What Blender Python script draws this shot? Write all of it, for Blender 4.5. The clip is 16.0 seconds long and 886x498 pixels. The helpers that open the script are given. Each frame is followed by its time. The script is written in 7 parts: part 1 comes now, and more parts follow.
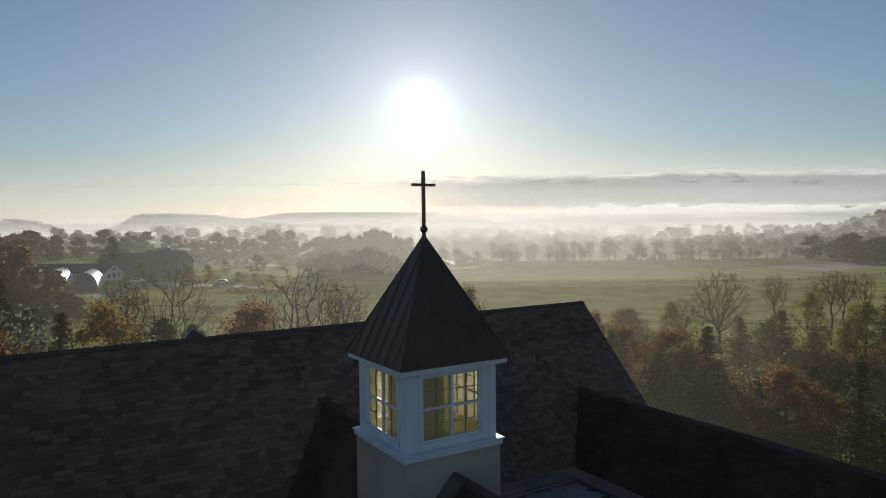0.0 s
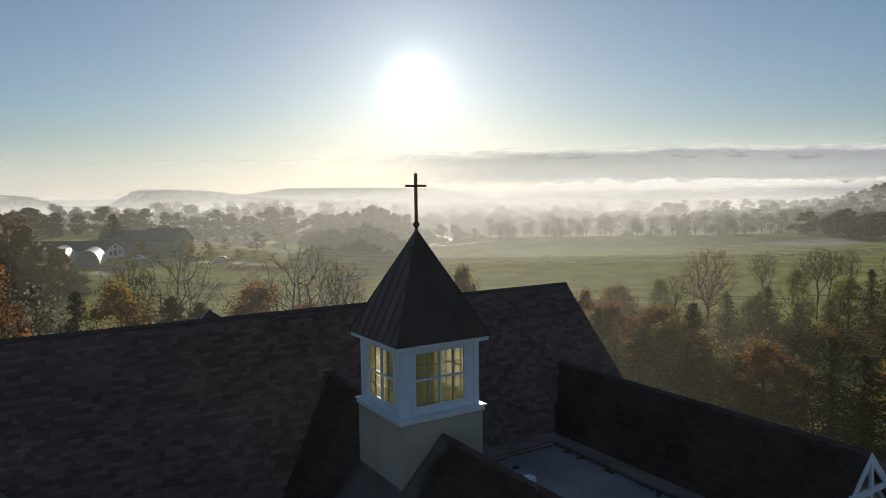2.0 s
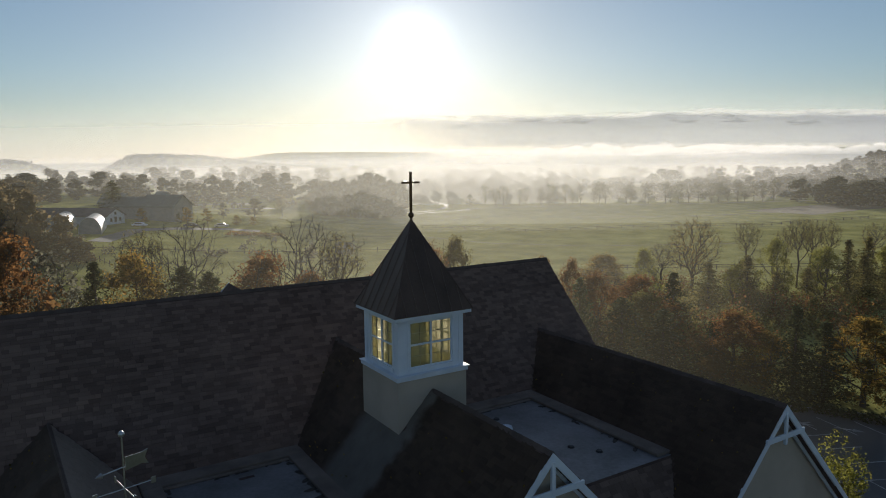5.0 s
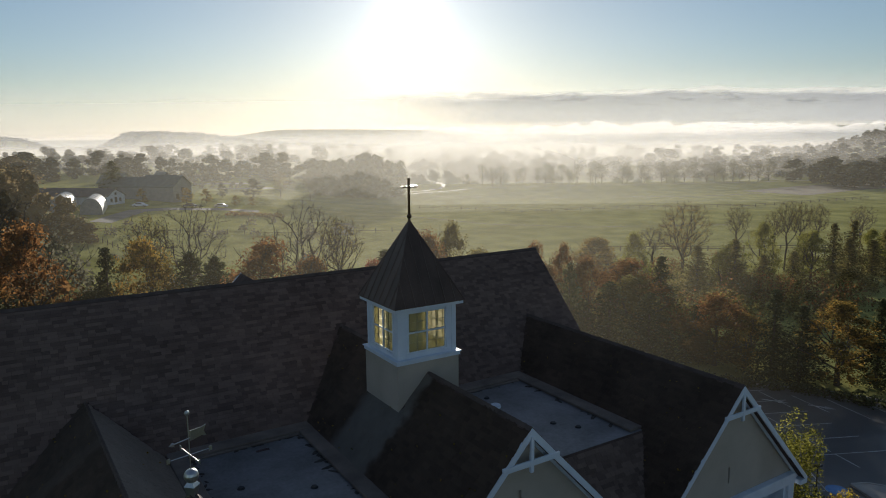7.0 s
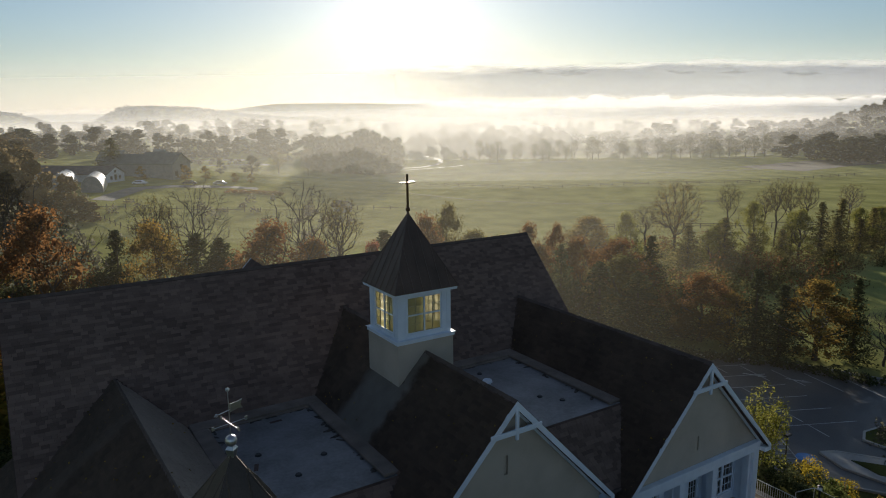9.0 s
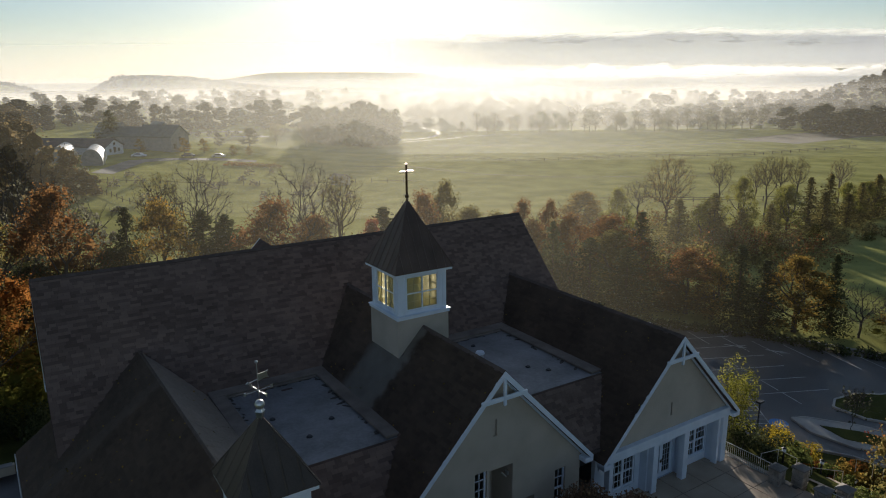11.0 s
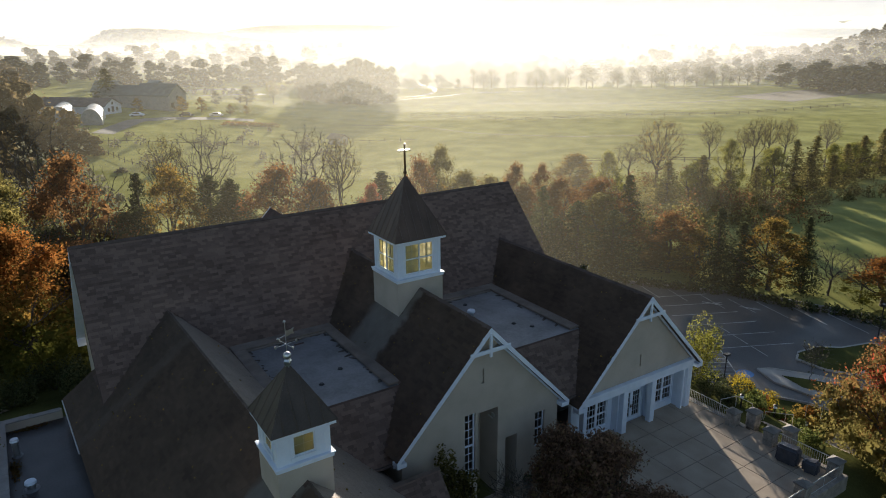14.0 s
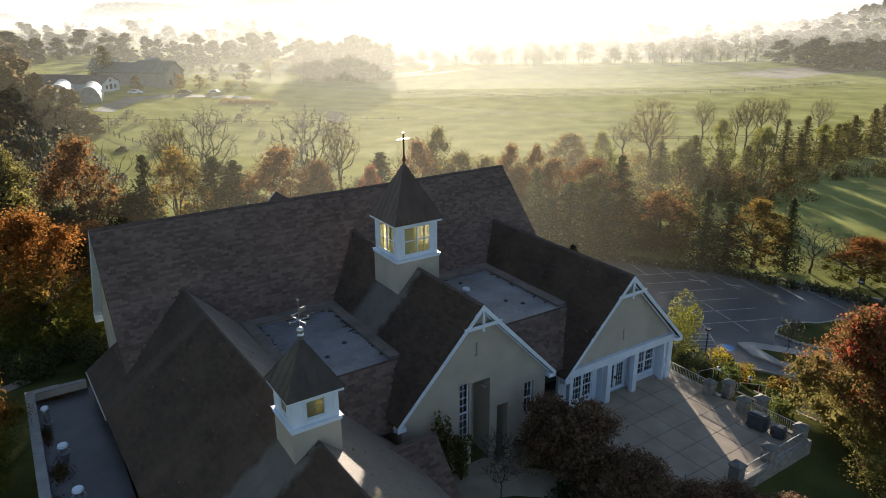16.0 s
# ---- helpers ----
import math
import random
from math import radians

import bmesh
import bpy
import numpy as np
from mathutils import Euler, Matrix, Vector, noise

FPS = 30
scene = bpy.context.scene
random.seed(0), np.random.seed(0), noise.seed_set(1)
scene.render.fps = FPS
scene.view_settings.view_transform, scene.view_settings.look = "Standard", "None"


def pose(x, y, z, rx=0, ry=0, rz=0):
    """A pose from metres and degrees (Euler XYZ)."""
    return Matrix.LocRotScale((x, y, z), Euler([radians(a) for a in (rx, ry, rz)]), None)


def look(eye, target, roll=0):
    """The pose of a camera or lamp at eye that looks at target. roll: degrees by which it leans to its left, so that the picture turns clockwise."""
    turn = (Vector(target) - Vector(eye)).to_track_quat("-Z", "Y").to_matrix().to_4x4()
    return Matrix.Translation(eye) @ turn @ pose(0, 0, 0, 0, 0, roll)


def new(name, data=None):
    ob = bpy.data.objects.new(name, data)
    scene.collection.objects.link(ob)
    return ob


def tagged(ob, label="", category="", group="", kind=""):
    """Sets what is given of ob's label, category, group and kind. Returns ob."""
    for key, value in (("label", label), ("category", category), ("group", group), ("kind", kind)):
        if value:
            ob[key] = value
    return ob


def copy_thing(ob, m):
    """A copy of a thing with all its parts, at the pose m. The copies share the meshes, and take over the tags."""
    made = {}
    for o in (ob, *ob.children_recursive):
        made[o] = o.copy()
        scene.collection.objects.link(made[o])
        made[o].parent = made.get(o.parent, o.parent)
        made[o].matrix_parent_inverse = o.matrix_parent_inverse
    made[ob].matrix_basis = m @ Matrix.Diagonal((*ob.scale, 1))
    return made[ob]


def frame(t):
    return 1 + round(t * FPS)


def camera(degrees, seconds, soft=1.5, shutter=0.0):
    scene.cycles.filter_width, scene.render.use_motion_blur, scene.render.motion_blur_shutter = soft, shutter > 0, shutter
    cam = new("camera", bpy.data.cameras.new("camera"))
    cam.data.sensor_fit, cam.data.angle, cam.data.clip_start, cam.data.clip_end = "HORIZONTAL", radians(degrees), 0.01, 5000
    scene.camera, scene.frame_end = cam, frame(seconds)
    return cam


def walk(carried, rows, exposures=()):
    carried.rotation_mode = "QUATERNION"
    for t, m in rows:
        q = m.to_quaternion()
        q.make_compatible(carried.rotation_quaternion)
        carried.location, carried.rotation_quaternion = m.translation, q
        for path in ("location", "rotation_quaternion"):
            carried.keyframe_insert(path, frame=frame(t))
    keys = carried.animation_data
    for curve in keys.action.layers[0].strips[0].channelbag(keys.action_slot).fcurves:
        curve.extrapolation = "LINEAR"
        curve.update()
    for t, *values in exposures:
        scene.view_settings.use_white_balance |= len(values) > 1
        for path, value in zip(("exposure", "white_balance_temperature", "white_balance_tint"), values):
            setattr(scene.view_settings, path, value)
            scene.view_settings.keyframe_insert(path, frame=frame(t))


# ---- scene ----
cam = camera(65.9, 16.0, 1.0)
ROWS = [
    (0.0, -0.896, -2.796, 17.092, 87.706, 0.669, -31.530),
    (0.5, -1.215, -3.472, 17.264, 87.184, 0.714, -31.559),
    (1.0, -1.535, -4.137, 17.441, 86.682, 0.776, -31.596),
    (1.5, -1.865, -4.791, 17.612, 86.170, 0.793, -31.648),
    (2.0, -2.178, -5.413, 17.785, 85.637, 0.777, -31.698),
    (2.5, -2.504, -6.028, 17.961, 85.105, 0.731, -31.732),
    (3.0, -2.830, -6.644, 18.129, 84.586, 0.697, -31.791),
    (3.5, -3.162, -7.253, 18.295, 84.083, 0.683, -31.848),
    (4.0, -3.492, -7.864, 18.474, 83.592, 0.655, -31.899),
    (6.5, -5.282, -11.036, 19.909, 81.334, 0.500, -32.179),
    (7.0, -5.628, -11.646, 20.221, 80.831, 0.486, -32.222),
    (7.5, -5.986, -12.245, 20.532, 80.324, 0.490, -32.285),
    (8.0, -6.327, -12.828, 20.825, 79.796, 0.500, -32.342),
    (8.5, -6.656, -13.413, 21.126, 79.261, 0.522, -32.386),
    (9.0, -6.990, -13.996, 21.428, 78.694, 0.531, -32.428),
    (11.5, -8.748, -16.940, 22.993, 75.590, 0.439, -32.678),
    (12.0, -9.078, -17.510, 23.299, 74.967, 0.438, -32.711),
    (12.5, -9.418, -18.092, 23.594, 74.350, 0.422, -32.757),
    (13.0, -9.749, -18.664, 23.916, 73.727, 0.453, -32.805),
    (13.5, -10.090, -19.253, 24.227, 73.113, 0.459, -32.851),
    (14.0, -10.433, -19.820, 24.539, 72.538, 0.451, -32.896),
    (14.5, -10.775, -20.393, 24.861, 71.970, 0.434, -32.936),
    (15.0, -11.128, -20.957, 25.178, 71.490, 0.427, -33.004),
    (15.5, -11.484, -21.525, 25.502, 70.989, 0.394, -33.055),
    (16.0, -11.805, -22.063, 25.796, 70.525, 0.375, -33.103),
]
# one row: seconds, place in metres, turn in degrees
walk(cam, [(t, pose(x, y, z, rx, ry, rz)) for t, x, y, z, rx, ry, rz in ROWS],
     exposures=[(0.0, -0.17, 6100, 10), (4.0, -0.04, 6200, 10), (9.0, 0.13, 6350, 10), (12.5, 0.55, 6500, 10), (16.0, 1.18, 6600, 10)])

# ---- daylight: low morning sun ahead of the camera ----
SUN_AZ, SUN_EL = radians(29.67), radians(9.6)
SUN_DIR = Vector((math.sin(SUN_AZ) * math.cos(SUN_EL), math.cos(SUN_AZ) * math.cos(SUN_EL), math.sin(SUN_EL)))
world = bpy.data.worlds.new("morning_sky")
world.use_nodes = True
scene.world = world
wn = world.node_tree
sky = wn.nodes.new("ShaderNodeTexSky")
sky.sky_type, sky.sun_disc = "NISHITA", False
sky.sun_elevation, sky.sun_rotation = SUN_EL, SUN_AZ
sky.altitude, sky.air_density, sky.dust_density, sky.ozone_density = 100, 1.0, 0.25, 3.0
haze = wn.nodes.new("ShaderNodeHueSaturation")
haze.inputs["Saturation"].default_value = 0.82
wn.links.new(sky.outputs[0], haze.inputs["Color"])
wn.links.new(haze.outputs[0], wn.nodes["Background"].inputs[0])
wn.nodes["Background"].inputs[1].default_value = 0.087
sun = bpy.data.lights.new("sun", "SUN")
sun.energy, sun.angle, sun.color = 6.5, radians(0.6), (1.0, 0.9, 0.77)
new("sun", sun).matrix_world = look(SUN_DIR * 300, (0, 0, 0))
scene.cycles.transparent_max_bounces = 24
# far beyond the hills: the sun's enlarged disc, its glow painted as emission
disc = bpy.data.meshes.new("sun_disc")
bm = bmesh.new()
bmesh.ops.create_circle(bm, cap_ends=True, segments=64, radius=900)
bm.to_mesh(disc)
bm.free()
glow = bpy.data.materials.new("sun_glow")
glow.use_nodes = True
gt = glow.node_tree
gt.nodes.remove(gt.nodes["Principled BSDF"])
gco, glen, gramp, em, clear, both = (gt.nodes.new("ShaderNode" + n) for n in ("TexCoord", "VectorMath", "ValToRGB", "Emission", "BsdfTransparent", "AddShader"))
glen.operation = "LENGTH"
gdiv = gt.nodes.new("ShaderNodeMath")
gdiv.operation = "DIVIDE"
gdiv.inputs[1].default_value = 900
gt.links.new(gco.outputs["Object"], glen.inputs[0])
gt.links.new(glen.outputs["Value"], gdiv.inputs[0])
gt.links.new(gdiv.outputs[0], gramp.inputs[0])
gramp.color_ramp.interpolation = "B_SPLINE"
for k, v in ((.0, 1.0), (.11, .9), (.16, .27), (.22, .13), (.36, .055), (.65, .014)):
    e = gramp.color_ramp.elements[0] if k == 0 else gramp.color_ramp.elements.new(k)
    e.position, e.color = k, (v, v * .98, v * .94, 1)
gramp.color_ramp.elements[-1].color = (0, 0, 0, 1)
gt.links.new(gramp.outputs[0], em.inputs[0])
em.inputs[1].default_value = 2.4
gt.links.new(em.outputs[0], both.inputs[0])
gt.links.new(clear.outputs[0], both.inputs[1])
gt.links.new(both.outputs[0], gt.nodes["Material Output"].inputs[0])
disc.materials.append(glow)
ball = tagged(new("sun_disc", disc), "white morning sun with a painted glow round it", "sun", kind="structure")
ball.matrix_world = look(SUN_DIR * 4600, (0, 0, 0))
ball.visible_shadow = False

# ---- materials ----
def surface(name, dark, light, scale=3.0, rough=0.7, bump=0.2, fine=40.0, metal=0.0, island=0.0, spec=0.4, stretch=(1, 1, 1), detail=6.0, see=0.0, per_object=0.0, amp=1.0, accent=None):
    """Two scales of noise between two colours, a fine relief, and an optional shift from piece to piece."""
    m = bpy.data.materials.new(name)
    m.use_nodes = True
    t = m.node_tree
    bsdf = t.nodes["Principled BSDF"]
    co = t.nodes.new("ShaderNodeTexCoord")
    mp = t.nodes.new("ShaderNodeMapping")
    mp.inputs["Scale"].default_value = stretch
    t.links.new(co.outputs["Object"], mp.inputs[0])
    big = t.nodes.new("ShaderNodeTexNoise")
    big.inputs["Scale"].default_value, big.inputs["Detail"].default_value = scale, detail
    small = t.nodes.new("ShaderNodeTexNoise")
    small.inputs["Scale"].default_value, small.inputs["Detail"].default_value = fine, 3.0
    for n in (big, small):
        t.links.new(mp.outputs[0], n.inputs["Vector"])
    mix = t.nodes.new("ShaderNodeMath")
    mix.operation = "MULTIPLY_ADD"
    t.links.new(small.outputs[0], mix.inputs[0])
    mix.inputs[1].default_value = 0.45
    t.links.new(big.outputs[0], mix.inputs[2])
    fac = mix.outputs[0]
    if amp != 1.0:
        calm = t.nodes.new("ShaderNodeMapRange")
        calm.clamp = False
        calm.inputs["To Min"].default_value, calm.inputs["To Max"].default_value = .72 * (1 - amp), .72 * (1 - amp) + amp
        t.links.new(fac, calm.inputs["Value"])
        fac = calm.outputs[0]
    if island or per_object:
        g = t.nodes.new("ShaderNodeNewGeometry" if island else "ShaderNodeObjectInfo")
        add = t.nodes.new("ShaderNodeMath")
        add.operation = "MULTIPLY_ADD"
        t.links.new(g.outputs["Random Per Island" if island else "Random"], add.inputs[0])
        add.inputs[1].default_value = island or per_object
        t.links.new(fac, add.inputs[2])
        sub = t.nodes.new("ShaderNodeMath")
        sub.operation = "SUBTRACT"
        t.links.new(add.outputs[0], sub.inputs[0])
        sub.inputs[1].default_value = (island or per_object) / 2
        fac = sub.outputs[0]
    ramp = t.nodes.new("ShaderNodeValToRGB")
    ramp.color_ramp.elements[0].position, ramp.color_ramp.elements[1].position = 0.42, 1.02
    ramp.color_ramp.elements[0].color, ramp.color_ramp.elements[1].color = (*dark, 1), (*light, 1)
    if accent:
        ramp.color_ramp.elements[1].position = 0.85
        ramp.color_ramp.elements.new(1.12).color = (*accent, 1)
    t.links.new(fac, ramp.inputs[0])
    t.links.new(ramp.outputs[0], bsdf.inputs["Base Color"])
    bsdf.inputs["Roughness"].default_value, bsdf.inputs["Metallic"].default_value = rough, metal
    bsdf.inputs["Specular IOR Level"].default_value = spec
    if bump:
        b = t.nodes.new("ShaderNodeBump")
        b.inputs["Strength"].default_value, b.inputs["Distance"].default_value = bump, 0.02
        t.links.new(small.outputs[0], b.inputs["Height"])
        t.links.new(b.outputs[0], bsdf.inputs["Normal"])
    if see:
        tr = t.nodes.new("ShaderNodeBsdfTranslucent")
        t.links.new(ramp.outputs[0], tr.inputs["Color"])
        mx = t.nodes.new("ShaderNodeMixShader")
        mx.inputs[0].default_value = see
        t.links.new(bsdf.outputs[0], mx.inputs[1])
        t.links.new(tr.outputs[0], mx.inputs[2])
        t.links.new(mx.outputs[0], t.nodes["Material Output"].inputs["Surface"])
    return m


def glass_material(name, tint=(0.9, 0.95, 0.95)):
    m = bpy.data.materials.new(name)
    m.use_nodes = True
    t = m.node_tree
    t.nodes.remove(t.nodes["Principled BSDF"])
    clear, shine, mix, fr = (t.nodes.new("ShaderNode" + n) for n in ("BsdfTransparent", "BsdfGlossy", "MixShader", "Fresnel"))
    clear.inputs[0].default_value = (*tint, 1)
    shine.inputs["Roughness"].default_value = 0.02
    fr.inputs[0].default_value = 1.5
    t.links.new(fr.outputs[0], mix.inputs[0])
    t.links.new(clear.outputs[0], mix.inputs[1])
    t.links.new(shine.outputs[0], mix.inputs[2])
    t.links.new(mix.outputs[0], t.nodes["Material Output"].inputs["Surface"])
    return m


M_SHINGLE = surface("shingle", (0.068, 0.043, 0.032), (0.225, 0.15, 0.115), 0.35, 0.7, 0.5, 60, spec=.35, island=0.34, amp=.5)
# paler, more even shingles, used on the west wing's east slope only
M_SHINGLE_PALE = surface("pale_shingle", (0.15, 0.115, 0.088), (0.29, 0.225, 0.175), 0.5, 0.6, 0.4, 60, spec=.45, island=0.14, amp=.5)


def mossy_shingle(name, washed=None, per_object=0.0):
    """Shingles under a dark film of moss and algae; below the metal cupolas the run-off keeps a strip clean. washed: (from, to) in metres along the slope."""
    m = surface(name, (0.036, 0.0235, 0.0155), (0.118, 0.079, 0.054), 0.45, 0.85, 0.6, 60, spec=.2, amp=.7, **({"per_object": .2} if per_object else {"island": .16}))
    if not washed:
        return m
    t = m.node_tree
    ramp = next(n for n in t.nodes if n.type == "VALTORGB")
    users = [l.to_socket for l in ramp.outputs[0].links]
    co, sep, nz, mix, clean = (t.nodes.new("ShaderNode" + n) for n in ("TexCoord", "SeparateXYZ", "TexNoise", "Mix", "ValToRGB"))
    mix.data_type = "RGBA"
    t.links.new(co.outputs["Object"], sep.inputs[0])
    t.links.new(co.outputs["Object"], nz.inputs["Vector"])
    nz.inputs["Scale"].default_value, nz.inputs["Detail"].default_value = 1.3, 6.0
    edge = t.nodes.new("ShaderNodeMath")
    edge.operation = "MULTIPLY_ADD"
    t.links.new(nz.outputs[0], edge.inputs[0])
    edge.inputs[1].default_value = 1.1
    t.links.new(sep.outputs["Y"], edge.inputs[2])
    total = None
    for lo, hi, soft, rate in washed:
        both = None
        for a, b in ((lo + .3, lo + .8), (hi + .8, hi + .8 - soft)):
            r = t.nodes.new("ShaderNodeMapRange")
            r.interpolation_type = "SMOOTHSTEP"
            r.inputs["From Min"].default_value, r.inputs["From Max"].default_value = a, b
            t.links.new(edge.outputs[0], r.inputs["Value"])
            if both is None:
                both = r.outputs[0]
            else:
                mul = t.nodes.new("ShaderNodeMath")
                mul.operation = "MULTIPLY"
                t.links.new(both, mul.inputs[0])
                t.links.new(r.outputs[0], mul.inputs[1])
                both = mul.outputs[0]
        k = t.nodes.new("ShaderNodeMath")
        k.operation = "MULTIPLY_ADD"
        t.links.new(both, k.inputs[0])
        k.inputs[1].default_value = rate
        if total is not None:
            t.links.new(total, k.inputs[2])
        else:
            k.inputs[2].default_value = 0
        total = k.outputs[0]
    clean.color_ramp.elements[0].color, clean.color_ramp.elements[1].color = (.115, .1, .082, 1), (.225, .198, .168, 1)
    t.links.new(nz.outputs[0], clean.inputs[0])
    t.links.new(total, mix.inputs["Factor"])
    t.links.new(ramp.outputs[0], mix.inputs["A"])
    t.links.new(clean.outputs[0], mix.inputs["B"])
    for u in users:
        t.links.new(mix.outputs["Result"], u)
    return m


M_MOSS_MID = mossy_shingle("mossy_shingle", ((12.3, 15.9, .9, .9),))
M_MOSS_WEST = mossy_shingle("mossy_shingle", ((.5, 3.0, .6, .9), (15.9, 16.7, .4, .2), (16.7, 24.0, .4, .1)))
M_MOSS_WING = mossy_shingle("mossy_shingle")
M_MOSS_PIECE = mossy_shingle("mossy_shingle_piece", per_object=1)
M_DECK = surface("roof_deck", (0.05, 0.032, 0.025), (0.14, 0.09, 0.07), 1.2, 0.9, 0.4)
M_CAP = surface("ridge_cap", (0.06, 0.042, 0.034), (0.15, 0.11, 0.09), 2.0, 0.8, 0.4)
M_METAL_ROOF = surface("bronze_sheet", (0.068, 0.044, 0.031), (0.14, 0.09, 0.066), 1.4, 0.5, 0.08, 25, metal=0.25, stretch=(1, 1, 0.35))
M_METAL_DARK = surface("dark_sheet", (0.045, 0.034, 0.027), (0.1, 0.074, 0.058), 1.4, 0.5, 0.08, 25, metal=0.2, stretch=(1, 1, 0.35))
M_STUCCO = surface("stucco", (0.39, 0.335, 0.27), (0.52, 0.455, 0.375), 0.7, 0.9, 0.5, 90)
M_WHITE = surface("white_paint", (0.62, 0.68, 0.76), (0.75, 0.81, 0.89), 1.5, 0.5, 0.06, 50)
M_MEMBRANE = surface("roof_membrane", (0.09, 0.088, 0.09), (0.25, 0.245, 0.255), 0.55, 0.4, 0.12, 7)
M_CURB = surface("curb_shingle", (0.11, 0.085, 0.068), (0.25, 0.2, 0.165), 1.0, 0.85, 0.5, 50)
M_COPING = surface("coping_stone", (0.2, 0.19, 0.18), (0.36, 0.34, 0.32), 1.5, .9, .3)
M_GLASS = glass_material("window_glass")
M_LANTERN_GLASS = glass_material("lantern_glass", (0.86, 0.84, 0.7))
# cream translucent layer added to the lantern's panes so they glow evenly
t = M_LANTERN_GLASS.node_tree
pane_glow, veiled = t.nodes.new("ShaderNodeBsdfTranslucent"), t.nodes.new("ShaderNodeMixShader")
pane_glow.inputs[0].default_value = (.86, .8, .58, 1)
veiled.inputs[0].default_value = .27
t.links.new(t.nodes["Material Output"].inputs["Surface"].links[0].from_socket, veiled.inputs[1])
t.links.new(pane_glow.outputs[0], veiled.inputs[2])
t.links.new(veiled.outputs[0], t.nodes["Material Output"].inputs["Surface"])
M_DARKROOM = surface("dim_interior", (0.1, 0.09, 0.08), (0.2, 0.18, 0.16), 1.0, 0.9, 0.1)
M_MUNTIN = surface("muntin_grey", (0.2, 0.2, 0.17), (0.34, 0.33, 0.28), 2.0, .5, .05)
M_LANTERN = surface("lantern_interior", (0.7, 0.68, 0.5), (0.8, 0.78, 0.6), 1.0, 0.8, 0.1)
M_STEEL = surface("galvanised_steel", (0.4, 0.41, 0.42), (0.62, 0.63, 0.64), 3.0, 0.35, 0.05, metal=0.9)
M_BRONZE = surface("bronze_rod", (0.1, 0.06, 0.035), (0.2, 0.13, 0.08), 6.0, 0.3, 0.05, metal=0.9)
M_PATIO = surface("patio_concrete", (0.29, 0.225, 0.165), (0.46, 0.375, 0.285), 0.6, 0.85, 0.2, 60)
M_JOINT = surface("joint", (0.1, 0.09, 0.08), (0.18, 0.16, 0.14), 2.0, 0.9, 0.2)
M_STONE = surface("field_stone", (0.16, 0.14, 0.12), (0.4, 0.36, 0.31), 2.5, 0.9, 0.6, 30, island=0.5)
M_CAPSTONE = surface("capstone", (0.12, 0.11, 0.1), (0.26, 0.24, 0.21), 2.0, 0.9, 0.4)
M_ASPHALT = surface("asphalt", (0.04, 0.037, 0.035), (0.16, 0.15, 0.14), 0.14, 0.45, 0.3, 18)
M_PAINTLINE = surface("road_paint", (0.2, 0.2, 0.19), (0.6, 0.6, 0.57), 1.2, 0.7, 0.1)
M_KERB = surface("kerb_concrete", (0.32, 0.3, 0.28), (0.46, 0.44, 0.4), 1.0, 0.85, 0.2)
# pasture raised paler than grass: its backlit glow put into the colour
M_GRASS_BACKLIT = surface("grass", (0.17, 0.172, 0.055), (0.4, 0.4, 0.14), 0.12, 1.0, 0.9, 9, spec=0.0)
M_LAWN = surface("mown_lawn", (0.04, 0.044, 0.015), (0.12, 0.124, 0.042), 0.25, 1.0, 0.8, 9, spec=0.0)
M_BARK = surface("bark", (0.035, 0.028, 0.022), (0.1, 0.085, 0.07), 2.0, 0.95, 0.8, 25, stretch=(1, 1, 0.25))
M_IRON = surface("black_iron", (0.012, 0.012, 0.013), (0.03, 0.03, 0.032), 3.0, 0.5, 0.1)
M_BARN = surface("barn_board", (0.2, 0.22, 0.23), (0.32, 0.34, 0.35), 1.0, 0.8, 0.2)
M_FABRIC = surface("white_sheeting", (0.75, 0.75, 0.73), (0.85, 0.85, 0.83), 0.5, 0.5, 0.1, see=0.35, spec=0.7)


def foliage(name, dark, light, see=0.55, accent=None, low=None):
    """Leaves; low is the greener colour that the foot of the crown still has."""
    k = 1.4
    m = surface(name, tuple(c * k for c in dark), tuple(c * k for c in light), 0.3, 0.6, 0.0, 3.0, island=0.75, see=see, spec=0.0, accent=accent)
    if low:
        t = m.node_tree
        ramp = next(n for n in t.nodes if n.type == "VALTORGB")
        users = [(l.to_socket) for l in ramp.outputs[0].links]
        co, sep, nz, add, rng_, mix = (t.nodes.new("ShaderNode" + n) for n in ("TexCoord", "SeparateXYZ", "TexNoise", "Math", "MapRange", "Mix"))
        mix.data_type = "RGBA"
        t.links.new(co.outputs["Generated"], sep.inputs[0])
        t.links.new(co.outputs["Object"], nz.inputs["Vector"])
        nz.inputs["Scale"].default_value = .6
        add.operation = "MULTIPLY_ADD"
        t.links.new(nz.outputs[0], add.inputs[0])
        add.inputs[1].default_value = .7
        t.links.new(sep.outputs["Z"], add.inputs[2])
        t.links.new(add.outputs[0], rng_.inputs["Value"])
        rng_.inputs["From Min"].default_value, rng_.inputs["From Max"].default_value = .68, 1.02
        t.links.new(rng_.outputs[0], mix.inputs["Factor"])
        mix.inputs["A"].default_value = (*[c * k for c in low], 1)
        t.links.new(ramp.outputs[0], mix.inputs["B"])
        for u in users:
            t.links.new(mix.outputs["Result"], u)
    return m


